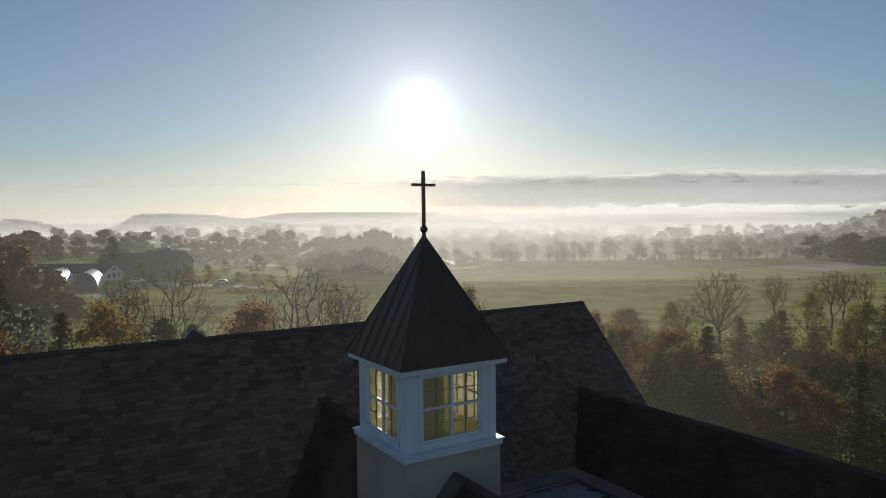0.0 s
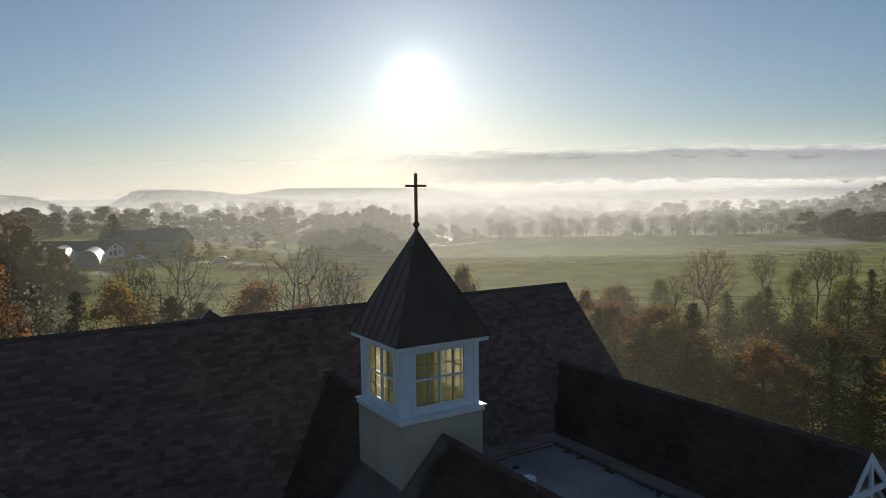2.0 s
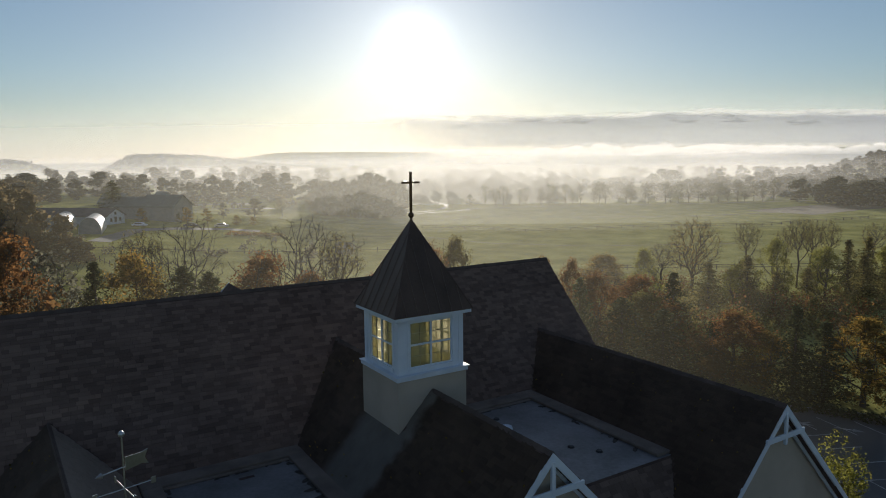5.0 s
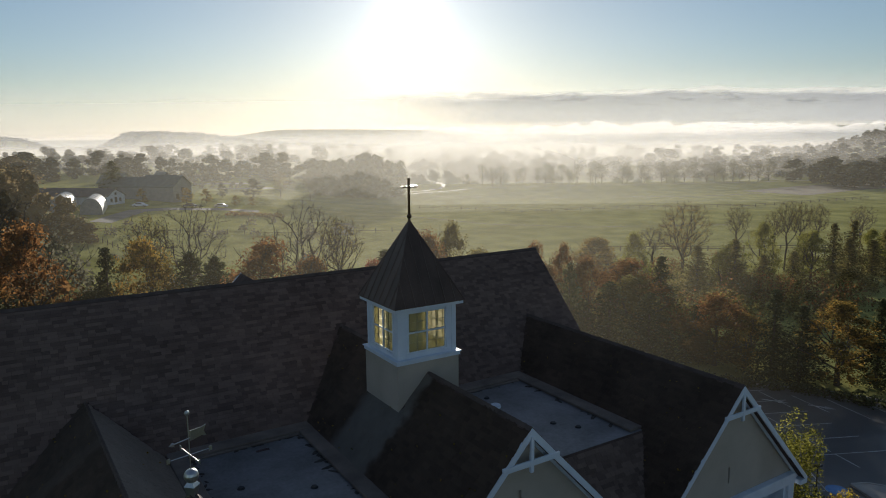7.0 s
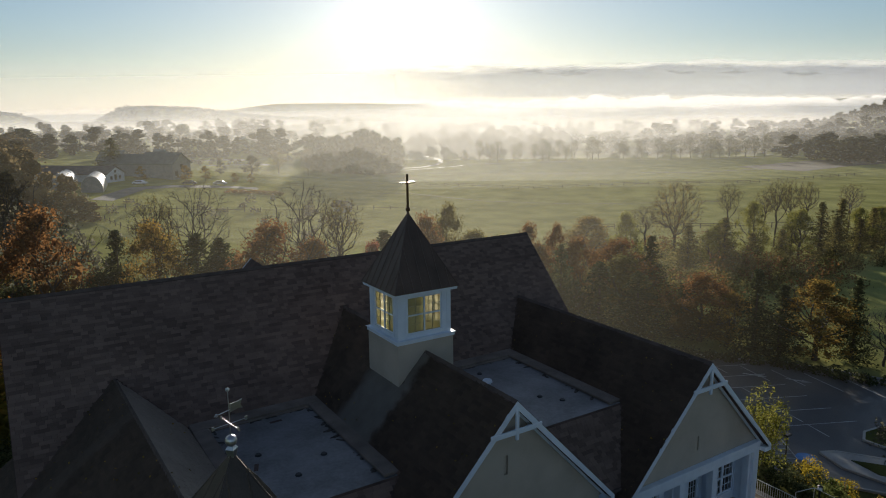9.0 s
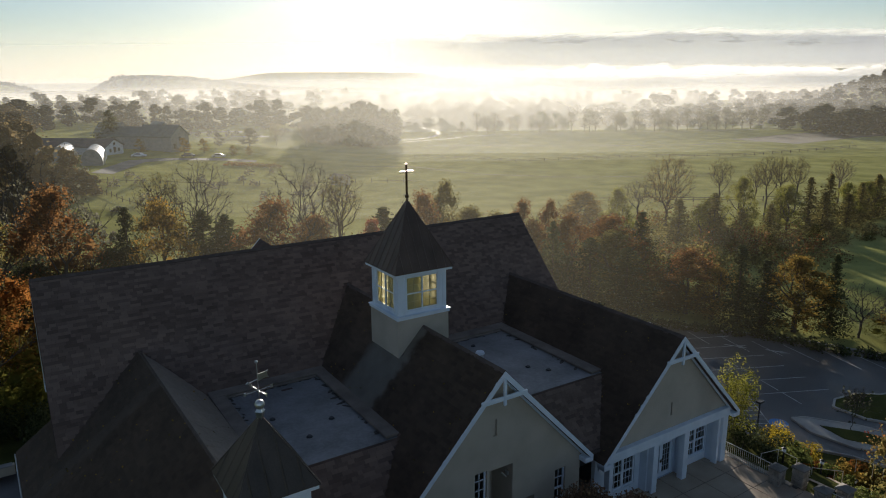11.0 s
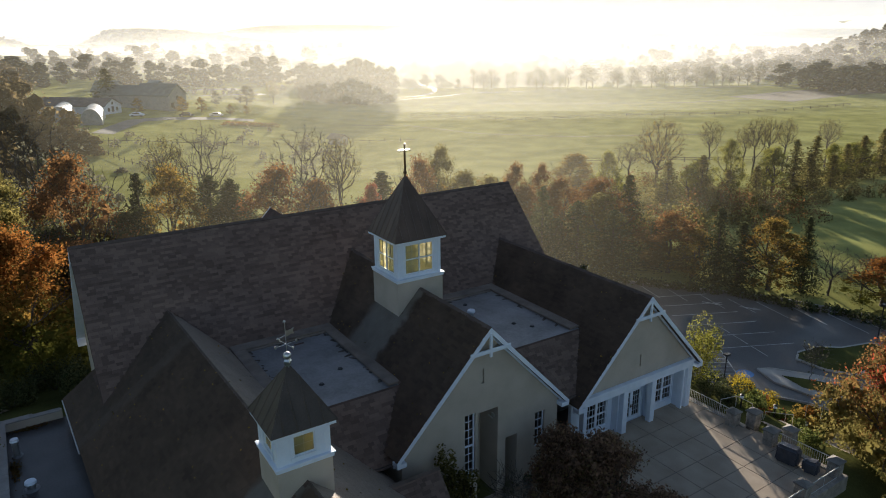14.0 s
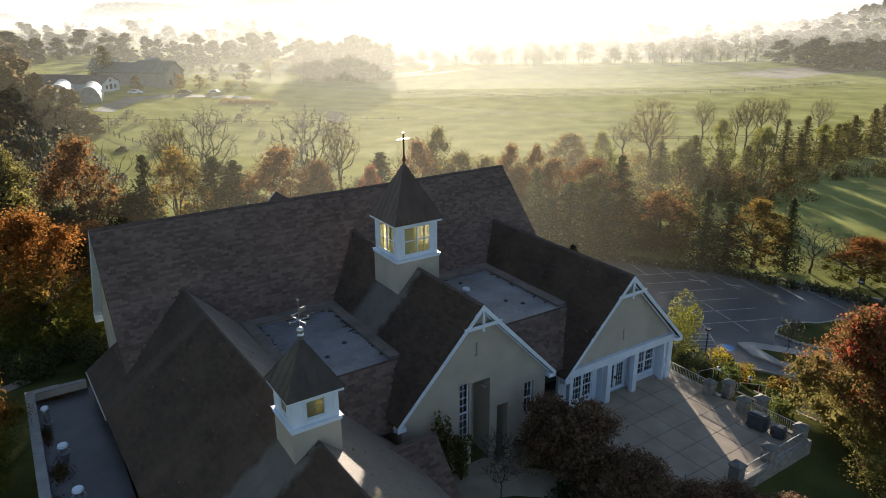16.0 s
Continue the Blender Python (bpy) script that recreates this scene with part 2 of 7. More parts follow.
M_LEAF_RUST = foliage("rust_leaf", (0.075, 0.042, 0.018), (0.185, 0.092, 0.036), accent=(0.28, 0.135, 0.045), low=(.09, .065, .025))
M_LEAF_RED = foliage("red_leaf", (0.09, 0.03, 0.018), (0.2, 0.065, 0.035))
M_LEAF_ORANGE = foliage("orange_leaf", (0.09, 0.05, 0.014), (0.24, 0.095, 0.026), accent=(0.34, 0.15, 0.04), low=(.09, .09, .02))
M_LEAF_GOLD = foliage("gold_leaf", (0.07, 0.055, 0.014), (0.2, 0.14, 0.035), accent=(0.36, 0.22, 0.05))
M_LEAF_OLIVE = foliage("olive_leaf", (0.058, 0.056, 0.019), (0.19, 0.16, 0.053))
M_LEAF_GREEN = foliage("green_leaf", (0.038, 0.053, 0.016), (0.13, 0.145, 0.045))
M_NEEDLE = foliage("needles", (0.028, 0.036, 0.016), (0.082, 0.088, 0.04), 0.35)
M_LEAF_DULL = foliage("dull_leaf", (0.045, 0.047, 0.032), (0.12, 0.115, 0.078))
M_LEAF_WOOD = foliage("wood_leaf", (0.06, 0.047, 0.024), (0.16, 0.12, 0.06))
M_LEAF_YELLOW = foliage("yellow_leaf", (0.15, 0.11, 0.012), (0.38, 0.3, 0.04))
M_LEAF_LIME = foliage("lime_leaf", (0.08, 0.085, 0.015), (0.22, 0.21, 0.05))
M_LEAF_PURPLE = foliage("purple_leaf", (0.09, 0.058, 0.04), (0.24, 0.145, 0.095), .45, accent=(0.23, 0.17, 0.08))
M_LEAF_REDRUST = foliage("redrust_leaf", (0.07, 0.052, 0.022), (0.2, 0.11, 0.042), accent=(0.33, 0.065, 0.036), low=(.14, .12, .04))
M_BLUE = surface("blue_paint", (0.03, 0.12, 0.35), (0.08, 0.25, 0.55), 3.0, .6, .1)
M_GRAVEL = surface("gravel", (0.16, 0.15, 0.125), (0.27, 0.25, 0.22), .2, .9, .4, 12)
M_WETROAD = surface("wet_road", (0.2, 0.19, 0.17), (0.32, 0.3, 0.27), .2, .75, .1, 8, spec=.2)
M_TRACK = surface("bare_soil", (0.08, 0.06, 0.035), (0.17, 0.14, 0.08), .1, .95, .5, 5)
M_TEAL_ROOF = surface("teal_sheet_roof", (0.07, 0.1, 0.1), (0.14, 0.19, 0.19), .6, .5, .1)
M_POND = surface("still_water", (0.03, 0.035, 0.035), (0.05, 0.055, 0.05), .05, .05, .03, 2)
M_BARN_ROOF = surface("barn_roof", (0.05, 0.05, 0.055), (0.12, 0.12, 0.125), .6, .6, .2)
M_CARBLUE = surface("car_paint_blue", (0.02, 0.03, 0.06), (0.03, 0.05, 0.09), 2.0, .25, 0)
M_COVER = surface("grill_cover", (0.035, 0.036, 0.045), (0.07, 0.072, 0.085), 2.0, .45, .2)
M_DARKROOF = surface("dark_wet_membrane", (0.02, 0.017, 0.018), (0.072, 0.064, 0.066), .5, .4, .15, 10)


# ---- mesh helpers ----
def thing(name, label, category, group="", kind="", at=(0, 0, 0)):
    ob = new(name)
    ob.location = at
    return tagged(ob, label, category, group, kind)


def link_mesh(name, me, material, parent=None, label=""):
    if material and not me.materials:
        me.materials.append(material)
    ob = new(name, me)
    ob.parent = parent
    if label:
        ob["label"] = label
    return ob


def part(name, bm, material, parent=None, label=""):
    me = bpy.data.meshes.new(name)
    bm.normal_update()
    bm.to_mesh(me)
    bm.free()
    return link_mesh(name, me, material, parent, label)


def mesh_of(name, verts, faces, material, parent=None, label=""):
    me = bpy.data.meshes.new(name)
    me.from_pydata(verts, [], faces)
    me.update()
    return link_mesh(name, me, material, parent, label)


def add_box(bm, lo, hi, bevel=0.0, m=None):
    """One box from corner to corner, with eased edges."""
    c = [(a + b) / 2 for a, b in zip(lo, hi)]
    s = [abs(b - a) for a, b in zip(lo, hi)]
    mat = Matrix.Translation(c) @ Matrix.Diagonal((*s, 1))
    made = bmesh.ops.create_cube(bm, size=1, matrix=(m @ mat) if m else mat)["verts"]
    if bevel:
        edges = list({e for v in made for e in v.link_edges})
        bmesh.ops.bevel(bm, geom=edges, offset=bevel, segments=1, affect="EDGES")


def box(lo, hi, bevel=0.0, m=None):
    bm = bmesh.new()
    add_box(bm, lo, hi, bevel, m)
    return bm


def add_rod(bm, a, b, r, r2=None, n=8):
    a, b = Vector(a), Vector(b)
    d = b - a
    m = Matrix.Translation((a + b) / 2) @ d.to_track_quat("Z", "Y").to_matrix().to_4x4()
    bmesh.ops.create_cone(bm, cap_ends=True, segments=n, radius1=r, radius2=r if r2 is None else r2, depth=d.length, matrix=m)


def rod(a, b, r, r2=None, n=8):
    bm = bmesh.new()
    add_rod(bm, a, b, r, r2, n)
    return bm


def add_ball(bm, c, r, sz=1.0, u=14, v=9):
    bmesh.ops.create_uvsphere(bm, u_segments=u, v_segments=v, radius=r, matrix=Matrix.Translation(c) @ Matrix.Diagonal((1, 1, sz, 1)))


def add_prism(bm, outline, depth):
    """A flat outline (points in space) thickened along the vector depth."""
    n = len(outline)
    d = Vector(depth)
    lo = [bm.verts.new(p) for p in outline]
    hi = [bm.verts.new(Vector(p) + d) for p in outline]
    bm.faces.new(lo[::-1])
    bm.faces.new(hi)
    for i in range(n):
        bm.faces.new((lo[i], lo[(i + 1) % n], hi[(i + 1) % n], hi[i]))
    bmesh.ops.recalc_face_normals(bm, faces=bm.faces[:])


def prism(outline, depth):
    bm = bmesh.new()
    add_prism(bm, outline, depth)
    return bm


def pane(a, b, c, d):
    bm = bmesh.new()
    bm.faces.new([bm.verts.new(p) for p in (a, b, c, d)])
    return bm


def smooth(a, b, x):
    k = min(1.0, max(0.0, (x - a) / (b - a)))
    return k * k * (3 - 2 * k)


# ---- ground ----
LOT_Z = -4.5


def ahead(x, y):
    """Across and along the valley that the church looks over."""
    return 0.845 * x - 0.535 * y, 0.535 * x + 0.845 * y


def spot(across, along):
    return 0.845 * across + 0.535 * along, -0.535 * across + 0.845 * along


def ground(x, y):
    ac, al = ahead(x, y)
    z = -4.5 - 2.2 * smooth(60, 160, al) + 6.2 * smooth(-20, -120, ac) * smooth(60, 180, al)
    z += 0.22 * noise.noise((x * 0.012, y * 0.012, 0.3)) * smooth(80, 200, al)
    # low wooded hill to the west, a ridge far off, a nearer hill to the east
    a = ac / max(al, 1)
    hill = 34 * smooth(1120, 1300, al) * smooth(2100, 1600, al) * (smooth(-.515, -.455, a) * (1 - .8 * smooth(-.41, -.2, a)) * smooth(-.08, -.2, a) + .8 * smooth(-.56, -.63, a)) * (.9 + .25 * noise.noise((x * .006, y * .006, 1.0)))
    hill += 72 * smooth(2600, 3300, al) * (.4 + .6 * smooth(-.36, -.22, a) * smooth(.07, -.03, a) + .75 * smooth(.34, .62, a)) * (.93 + .2 * noise.noise((x * .0016, y * .0016, 2.0)))
    hill += 46 * smooth(.52, .74, a) * smooth(500, 800, al) * smooth(1700, 1200, al) * (.8 + .4 * noise.noise((x * .003, y * .003, 4.0)))
    z += hill
    # the level ground on which the church stands
    out = max(-x - 16, x - 29, 0)
    back = max(y - 27, 0)
    w = smooth(9, 0, out if x > 0 else out * 0.25) * smooth(26, 0, back)
    plateau = -0.35 - 1.2 * smooth(-3.3, -5.2, y) * smooth(14.5, 19, x)
    return z + (plateau - z) * w


def axis(near_lo, near_hi, step, far):
    out, v, s = [], near_lo, step
    while v < near_hi:
        out.append(v)
        v += step
    a, s = near_lo, step
    left = []
    while a > -far:
        s *= 1.06
        a -= s
        left.append(a)
    s = step
    while v < far:
        out.append(v)
        s *= 1.06
        v += s
    return left[::-1] + out


gx, gy = axis(-24, 60, 1.5, 4200), axis(-40, 60, 1.5, 4200)
gv = [(x, y, ground(x, y)) for y in gy for x in gx]
gf = [(j * len(gx) + i, j * len(gx) + i + 1, (j + 1) * len(gx) + i + 1, (j + 1) * len(gx) + i) for j in range(len(gy) - 1) for i in range(len(gx) - 1)]
land = mesh_of("ground", gv, gf, M_GRASS_BACKLIT)
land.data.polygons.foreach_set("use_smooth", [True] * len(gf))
# mown lawn near the church; pasture beyond the hedgerow, backlit glow in its colour
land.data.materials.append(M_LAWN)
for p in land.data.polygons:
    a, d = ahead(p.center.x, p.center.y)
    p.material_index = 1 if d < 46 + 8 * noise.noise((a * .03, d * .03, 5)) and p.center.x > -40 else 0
tagged(land, "dewy green pasture, backlit glow in its colour, and lawn sloping into a valley", "grass", kind="structure")


# ---- church: roofs, walls, flat roof wells ----
S = 1.04                       # pitch of every roof: rise over run
MX, MZ, MY = 8.96, 10.24, 5.82     # middle gable: ridge line x, height, front edge
WX, WZ, WY = 21.25, 9.22, 5.88     # east wing
LX, LZ, LY = -3.1, 8.95, -16.0     # west wing; its ridge runs slightly askew
RY, RZ, RX0, RX1 = 24.58, 12.71, -8.2, 24.7  # main ridge
FLAT = 6.5
WEST_PITCH, WEST_RUN, WEST_REAR, WEST_FLAT = .753, 6.13, 22.2, 3.2


def lx(y):
    """The west wing's ridge line."""
    return LX - .0345 * (y - 1)


church = thing("church", "large church with dark shingle roofs and beige stucco gables", "church")


def slab(name, quad, thick, material=M_DECK, label=""):
    """A roof plane: four corners of its upper face, thickened downwards."""
    pts = [Vector(p) for p in quad]
    n = (pts[1] - pts[0]).cross(pts[-1] - pts[0]).normalized()
    if n.z < 0:
        n = -n
    return part(name, prism([p - n * thick for p in pts], n * (thick - 0.012)), material, church, label)


planes = {}


def roof_plane(key, quad, thick=0.22):
    planes[key] = [Vector(p) for p in quad]
    slab("roof_deck", quad, thick)


def eave_z(run, top):
    return top - S * run


MB, WB, LB = RY - (RZ - MZ) / S + 0.3, RY - (RZ - WZ) / S + 0.3, RY - (RZ - LZ) / S + 0.3
# corners run: low, low, high, high
roof_plane("main_front", ((RX0, 15.65, eave_z(RY - 15.65, RZ)), (RX1, 15.65, eave_z(RY - 15.65, RZ)), (RX1, RY, RZ), (RX0, RY, RZ)))
roof_plane("main_back", ((RX1, 33.5, eave_z(33.5 - RY, RZ)), (RX0, 33.5, eave_z(33.5 - RY, RZ)), (RX0, RY, RZ), (RX1, RY, RZ)))
roof_plane("mid_left", ((MX - 5.7, MB, eave_z(5.7, MZ)), (MX - 5.7, MY, eave_z(5.7, MZ)), (MX, MY, MZ), (MX, MB, MZ)))
roof_plane("mid_right", ((MX + 5.7, MY, eave_z(5.7, MZ)), (MX + 5.7, MB, eave_z(5.7, MZ)), (MX, MB, MZ), (MX, MY, MZ)))
roof_plane("wing_left", ((WX - 5.7, WB, eave_z(5.7, WZ)), (WX - 5.7, WY, eave_z(5.7, WZ)), (WX, WY, WZ), (WX, WB, WZ)))
roof_plane("wing_right", ((WX + 5.7, WY, eave_z(5.7, WZ)), (WX + 5.7, WB + 4, eave_z(5.7, WZ)), (WX, WB, WZ), (WX, WY, WZ)))
WEST_EAVE = LZ - WEST_PITCH * WEST_RUN
roof_plane("west_left", ((lx(WEST_REAR) - WEST_RUN, WEST_REAR, WEST_EAVE), (lx(LY) - WEST_RUN, LY, WEST_EAVE), (lx(LY), LY, LZ), (lx(WEST_REAR), WEST_REAR, LZ)))
roof_plane("west_right", ((lx(LY) + 6.6, LY, LZ - .9 * 6.6), (lx(LB) + 6.6, LB, LZ - .9 * 6.6), (lx(LB), LB, LZ), (lx(LY), LY, LZ)))
roof_plane("well_front_west", ((-0.8, 6.7, eave_z(2.6, FLAT)), (6.0, 6.7, eave_z(2.6, FLAT)), (6.0, 9.3, FLAT), (-0.8, 9.3, FLAT)))
roof_plane("well_front_east", ((12.0, 6.7, eave_z(2.6, FLAT)), (19.0, 6.7, eave_z(2.6, FLAT)), (19.0, 9.3, FLAT), (12.0, 9.3, FLAT)))
# low porch gable beside the west wing
PY, PZ, PX = 4.9, 4.0, 5.1
roof_plane("porch_front", ((0.5, PY - 2.8, eave_z(2.8, PZ)), (PX, PY - 2.8, eave_z(2.8, PZ)), (PX, PY, PZ), (0.5, PY, PZ)), 0.16)
roof_plane("porch_back", ((PX, PY + 1.2, eave_z(1.2, PZ)), (0.5, PY + 1.2, eave_z(1.2, PZ)), (0.5, PY, PZ), (PX, PY, PZ)), 0.16)

# small gable on the rear slope, its peak level with the main ridge
roof_plane("rear_left", ((2.6, 27.4, 12.66 - 2.6), (2.6, 27.38, 12.66 - 2.6), (5.1, 24.9, 12.66), (5.1, 27.4, 12.66)), .12)
roof_plane("rear_right", ((7.6, 27.38, 12.66 - 2.6), (7.6, 27.4, 12.66 - 2.6), (5.1, 27.4, 12.66), (5.1, 24.9, 12.66)), .12)
part("wall", prism([Vector((2.9, 27.15, 10.0)), Vector((7.3, 27.15, 10.0)), Vector((5.1, 27.15, 12.5))], Vector((0, .12, 0))), M_STUCCO, church)
for s in (-1, 1):
    part("rake_board", prism([Vector((5.1, 27.41, 12.68)), Vector((5.1 + s * 2.5, 27.41, 10.08)), Vector((5.1 + s * 2.5, 27.41, 9.86)), Vector((5.1, 27.41, 12.46))], Vector((0, .05, 0))), M_WHITE, church)

WELLS = ((-1.0, 5.6), (12.3, 18.7))
for x0, x1 in WELLS:
    part("flat_roof", box((x0, 9.3, FLAT - 0.5), (x1, 18.9, FLAT)), M_MEMBRANE, church, "grey flat roof membrane, wet and stained")
    for lo, hi in (((x0, 17.9, FLAT), (x1, 18.8, FLAT + 0.16)), ((x0, 9.4, FLAT), (x0 + 0.75, 17.9, FLAT + 0.155)), ((x1 - 0.8, 9.4, FLAT), (x1, 17.9, FLAT + 0.155)),
                   ((x0 + .75, 17.7, FLAT), (x1 - .8, 17.9, FLAT + .07))):
        part("roof_curb", box(lo, hi, 0.03), M_CURB, church, "brown shingled curb around the flat roof")
    # dark leaf litter and tar along the inner edges, kept irregular
    bm = bmesh.new()
    r2 = random.Random(int(x0 * 10))
    for i in range(46):
        k = r2.random()
        side = r2.randrange(3)
        if side == 0:
            c = (x0 + 0.8 + k * (x1 - x0 - 1.6), 17.8 - abs(r2.gauss(0, .07)))
        elif side == 1:
            c = (x1 - 0.85 - abs(r2.gauss(0, .06)), 10 + k * 7.8)
        else:
            c = (x0 + 0.82 + abs(r2.gauss(0, .08)), 13 + k * 4.8)
        s = r2.uniform(.05, .24)
        m = pose(c[0], c[1], FLAT + .012, 0, 0, r2.uniform(0, 180)) @ Matrix.Diagonal((s * r2.uniform(.8, 2.2), s * .6, .012, 1))
        bmesh.ops.create_icosphere(bm, subdivisions=1, radius=1, matrix=m)
    ob = part("leaf_litter", bm, M_BARK)
    tagged(ob, "dark wet leaf litter along a flat roof edge", "leaf litter", kind="stuff")


# walls: a front with openings, cut into upright strips whose top follows the gable
def wall_strips(x0, x1, z0, top, holes, breaks=()):
    xs = sorted({x0, x1, *breaks, *(h[0] for h in holes), *(h[1] for h in holes)})
    out = []
    for a, b in zip(xs, xs[1:]):
        mid = (a + b) / 2
        cut = sorted((h[2], h[3]) for h in holes if h[0] < mid < h[1])
        z = z0
        for lo, hi in cut:
            if lo > z:
                out.append(((a, z), (b, z), (b, lo), (a, lo)))
            z = hi
        out.append(((a, z), (b, z), (b, top(b)), (a, top(a))))
    return out


def front_wall(x0, x1, z0, top, holes, y, thick, material=M_STUCCO, breaks=()):
    bm = bmesh.new()
    for poly in wall_strips(x0, x1, z0, top, holes, breaks):
        add_prism(bm, [(x, y, z) for x, z in poly], (0, thick, 0))
    bmesh.ops.remove_doubles(bm, verts=bm.verts[:], dist=0.0005)
    return part("wall", bm, material, church)


WALL_Y = 6.25
MID_HOLES = ((7.62, 8.32, 1.3, 5.3), (8.46, 9.82, -0.6, 5.2), (10.38, 11.2, -0.6, 3.05), (12.5, 13.2, 1.6, 3.9), (8.66, 8.86, 6.9, 7.75))
front_wall(MX - 5.2, MX + 5.2, -0.6, lambda x: MZ - S * abs(x - MX) - 0.3, MID_HOLES, WALL_Y, 0.35, breaks=(MX,))
part("vent_backing", box((8.6, WALL_Y + .12, 6.85), (8.92, WALL_Y + .2, 7.8)), M_STUCCO, church)
# niche and doorway recesses behind the openings
for x0, x1, z1, d in ((8.46, 9.82, 5.2, 1.3), (10.38, 11.2, 3.05, 1.0)):
    y = WALL_Y + 0.35
    part("recess_wall", box((x0 - .12, y, -.6), (x0, y + d, z1 + .12)), M_STUCCO, church)
    part("recess_wall", box((x1, y, -.6), (x1 + .12, y + d, z1 + .12)), M_STUCCO, church)
    part("recess_wall", box((x0, y + d, -.6), (x1, y + d + .12, z1 + .12)), M_STUCCO, church)
    part("recess_ceiling", box((x0, y, z1), (x1, y + d, z1 + .12)), M_STUCCO, church)
part("side_wall", box((MX - 5.2, WALL_Y + .35, -.6), (MX - 4.9, 9.2, 4.2)), M_STUCCO, church)
part("side_wall", box((MX + 4.9, WALL_Y + .35, -.6), (MX + 5.2, 9.2, 4.2)), M_STUCCO, church)
part("side_wall", box((-1.0, 8.6, -.6), (MX - 5.2, 8.9, 3.6)), M_STUCCO, church)
part("side_wall", box((MX + 5.2, 8.6, -.6), (WX - 5.2, 8.9, 3.6)), M_STUCCO, church)
# gutter under the well roofs
for x0, x1 in ((1.2, 3.7), (14.2, 16.0)):
    part("gutter", box((x0, 6.58, eave_z(2.6, FLAT) - .16), (x1, 6.72, eave_z(2.6, FLAT) - .02), .02), M_CAP, church)

front_wall(WX - 5.2, WX + 5.0, 3.5, lambda x: WZ - S * abs(x - WX) - 0.3, ((WX - .06, WX + .06, 4.3, 5.1),), 6.4, 0.3, breaks=(WX,))
part("vent_backing", box((WX - .1, 6.52, 4.2), (WX + .1, 6.6, 5.2)), M_STUCCO, church)
WING_HOLES = ((20.45, 22.5, -0.05, 2.35), (23.55, 25.45, .45, 2.35), (17.4, 19.2, .45, 2.35))
front_wall(WX - 5.2, WX + 5.0, -.6, lambda x: 3.5, WING_HOLES, 7.0, .25, M_WHITE)
part("porch_ceiling", box((WX - 5.2, 6.4, 3.35), (WX + 5.0, 7.0, 3.5)), M_WHITE, church)
part("porch_beam", box((WX - 5.1, 6.08, 3.02), (WX + 5.05, 6.4, 3.56), .02), M_WHITE, church, "white painted porch beam")
for x, w in ((16.4, .3), (19.9, .42), (22.5, .42), (25.45, .16), (26.05, .46)):
    part("porch_post", box((x - w / 2, 6.12, 0), (x + w / 2, 6.5, 3.02), .015), M_WHITE, church, "white painted square post")
for x in (22.62, 25.5, 19.6):
    part("porch_side_wall", box((x, 6.5, 0), (x + .14, 7.0, 3.35)), M_WHITE, church)
part("wall", box((WX + 4.75, 7.26, -5.0), (WX + 5.0, 28, 2.85)), M_STUCCO, church)
for x, name in ((RX0 + 0.5, "w"), (RX1 - 0.8, "e")):
    part("wall", prism([(x, 16.5, -5), (x, 32.6, -5), (x, 32.6, RZ - S * 8.1 - .3), (x, RY, RZ - .3), (x, 16.5, RZ - S * 8.1 - .3)], (.3, 0, 0)), M_STUCCO, church)
part("wall", box((RX0 + .8, 32.3, -5), (RX1 - .8, 32.6, 4)), M_STUCCO, church)
part("wall", prism([(lx(WEST_REAR) - 5.8, WEST_REAR - .4, -2), (lx(LY) - 5.8, LY, -2), (lx(LY) - 5.5, LY, -2), (lx(WEST_REAR) - 5.5, WEST_REAR - .4, -2)], (0, 0, WEST_EAVE + 2)), M_STUCCO, church)
part("wall", prism([(-9.3, WEST_REAR - .6, -4), (-7.4, WEST_REAR - .6, -4), (-7.4, WEST_REAR - .6, LZ - WEST_PITCH * 3.58 - .3), (-9.3, WEST_REAR - .6, LZ - WEST_PITCH * 5.48 - .3)], (0, .3, 0)), M_STUCCO, church)
part("wall", box((LX + 6.0, LY, -1), (LX + 6.3, 4, 1.9)), M_STUCCO, church)
part("wall", prism([(PX - .4, PY - 2.4, -.6), (PX - .4, PY + 1.1, -.6), (PX - .4, PY + 1.1, PZ - S * 1.1 - .2), (PX - .4, PY, PZ - .2), (PX - .4, PY - 2.4, PZ - S * 2.4 - .2)], (.25, 0, 0)), M_STUCCO, church)


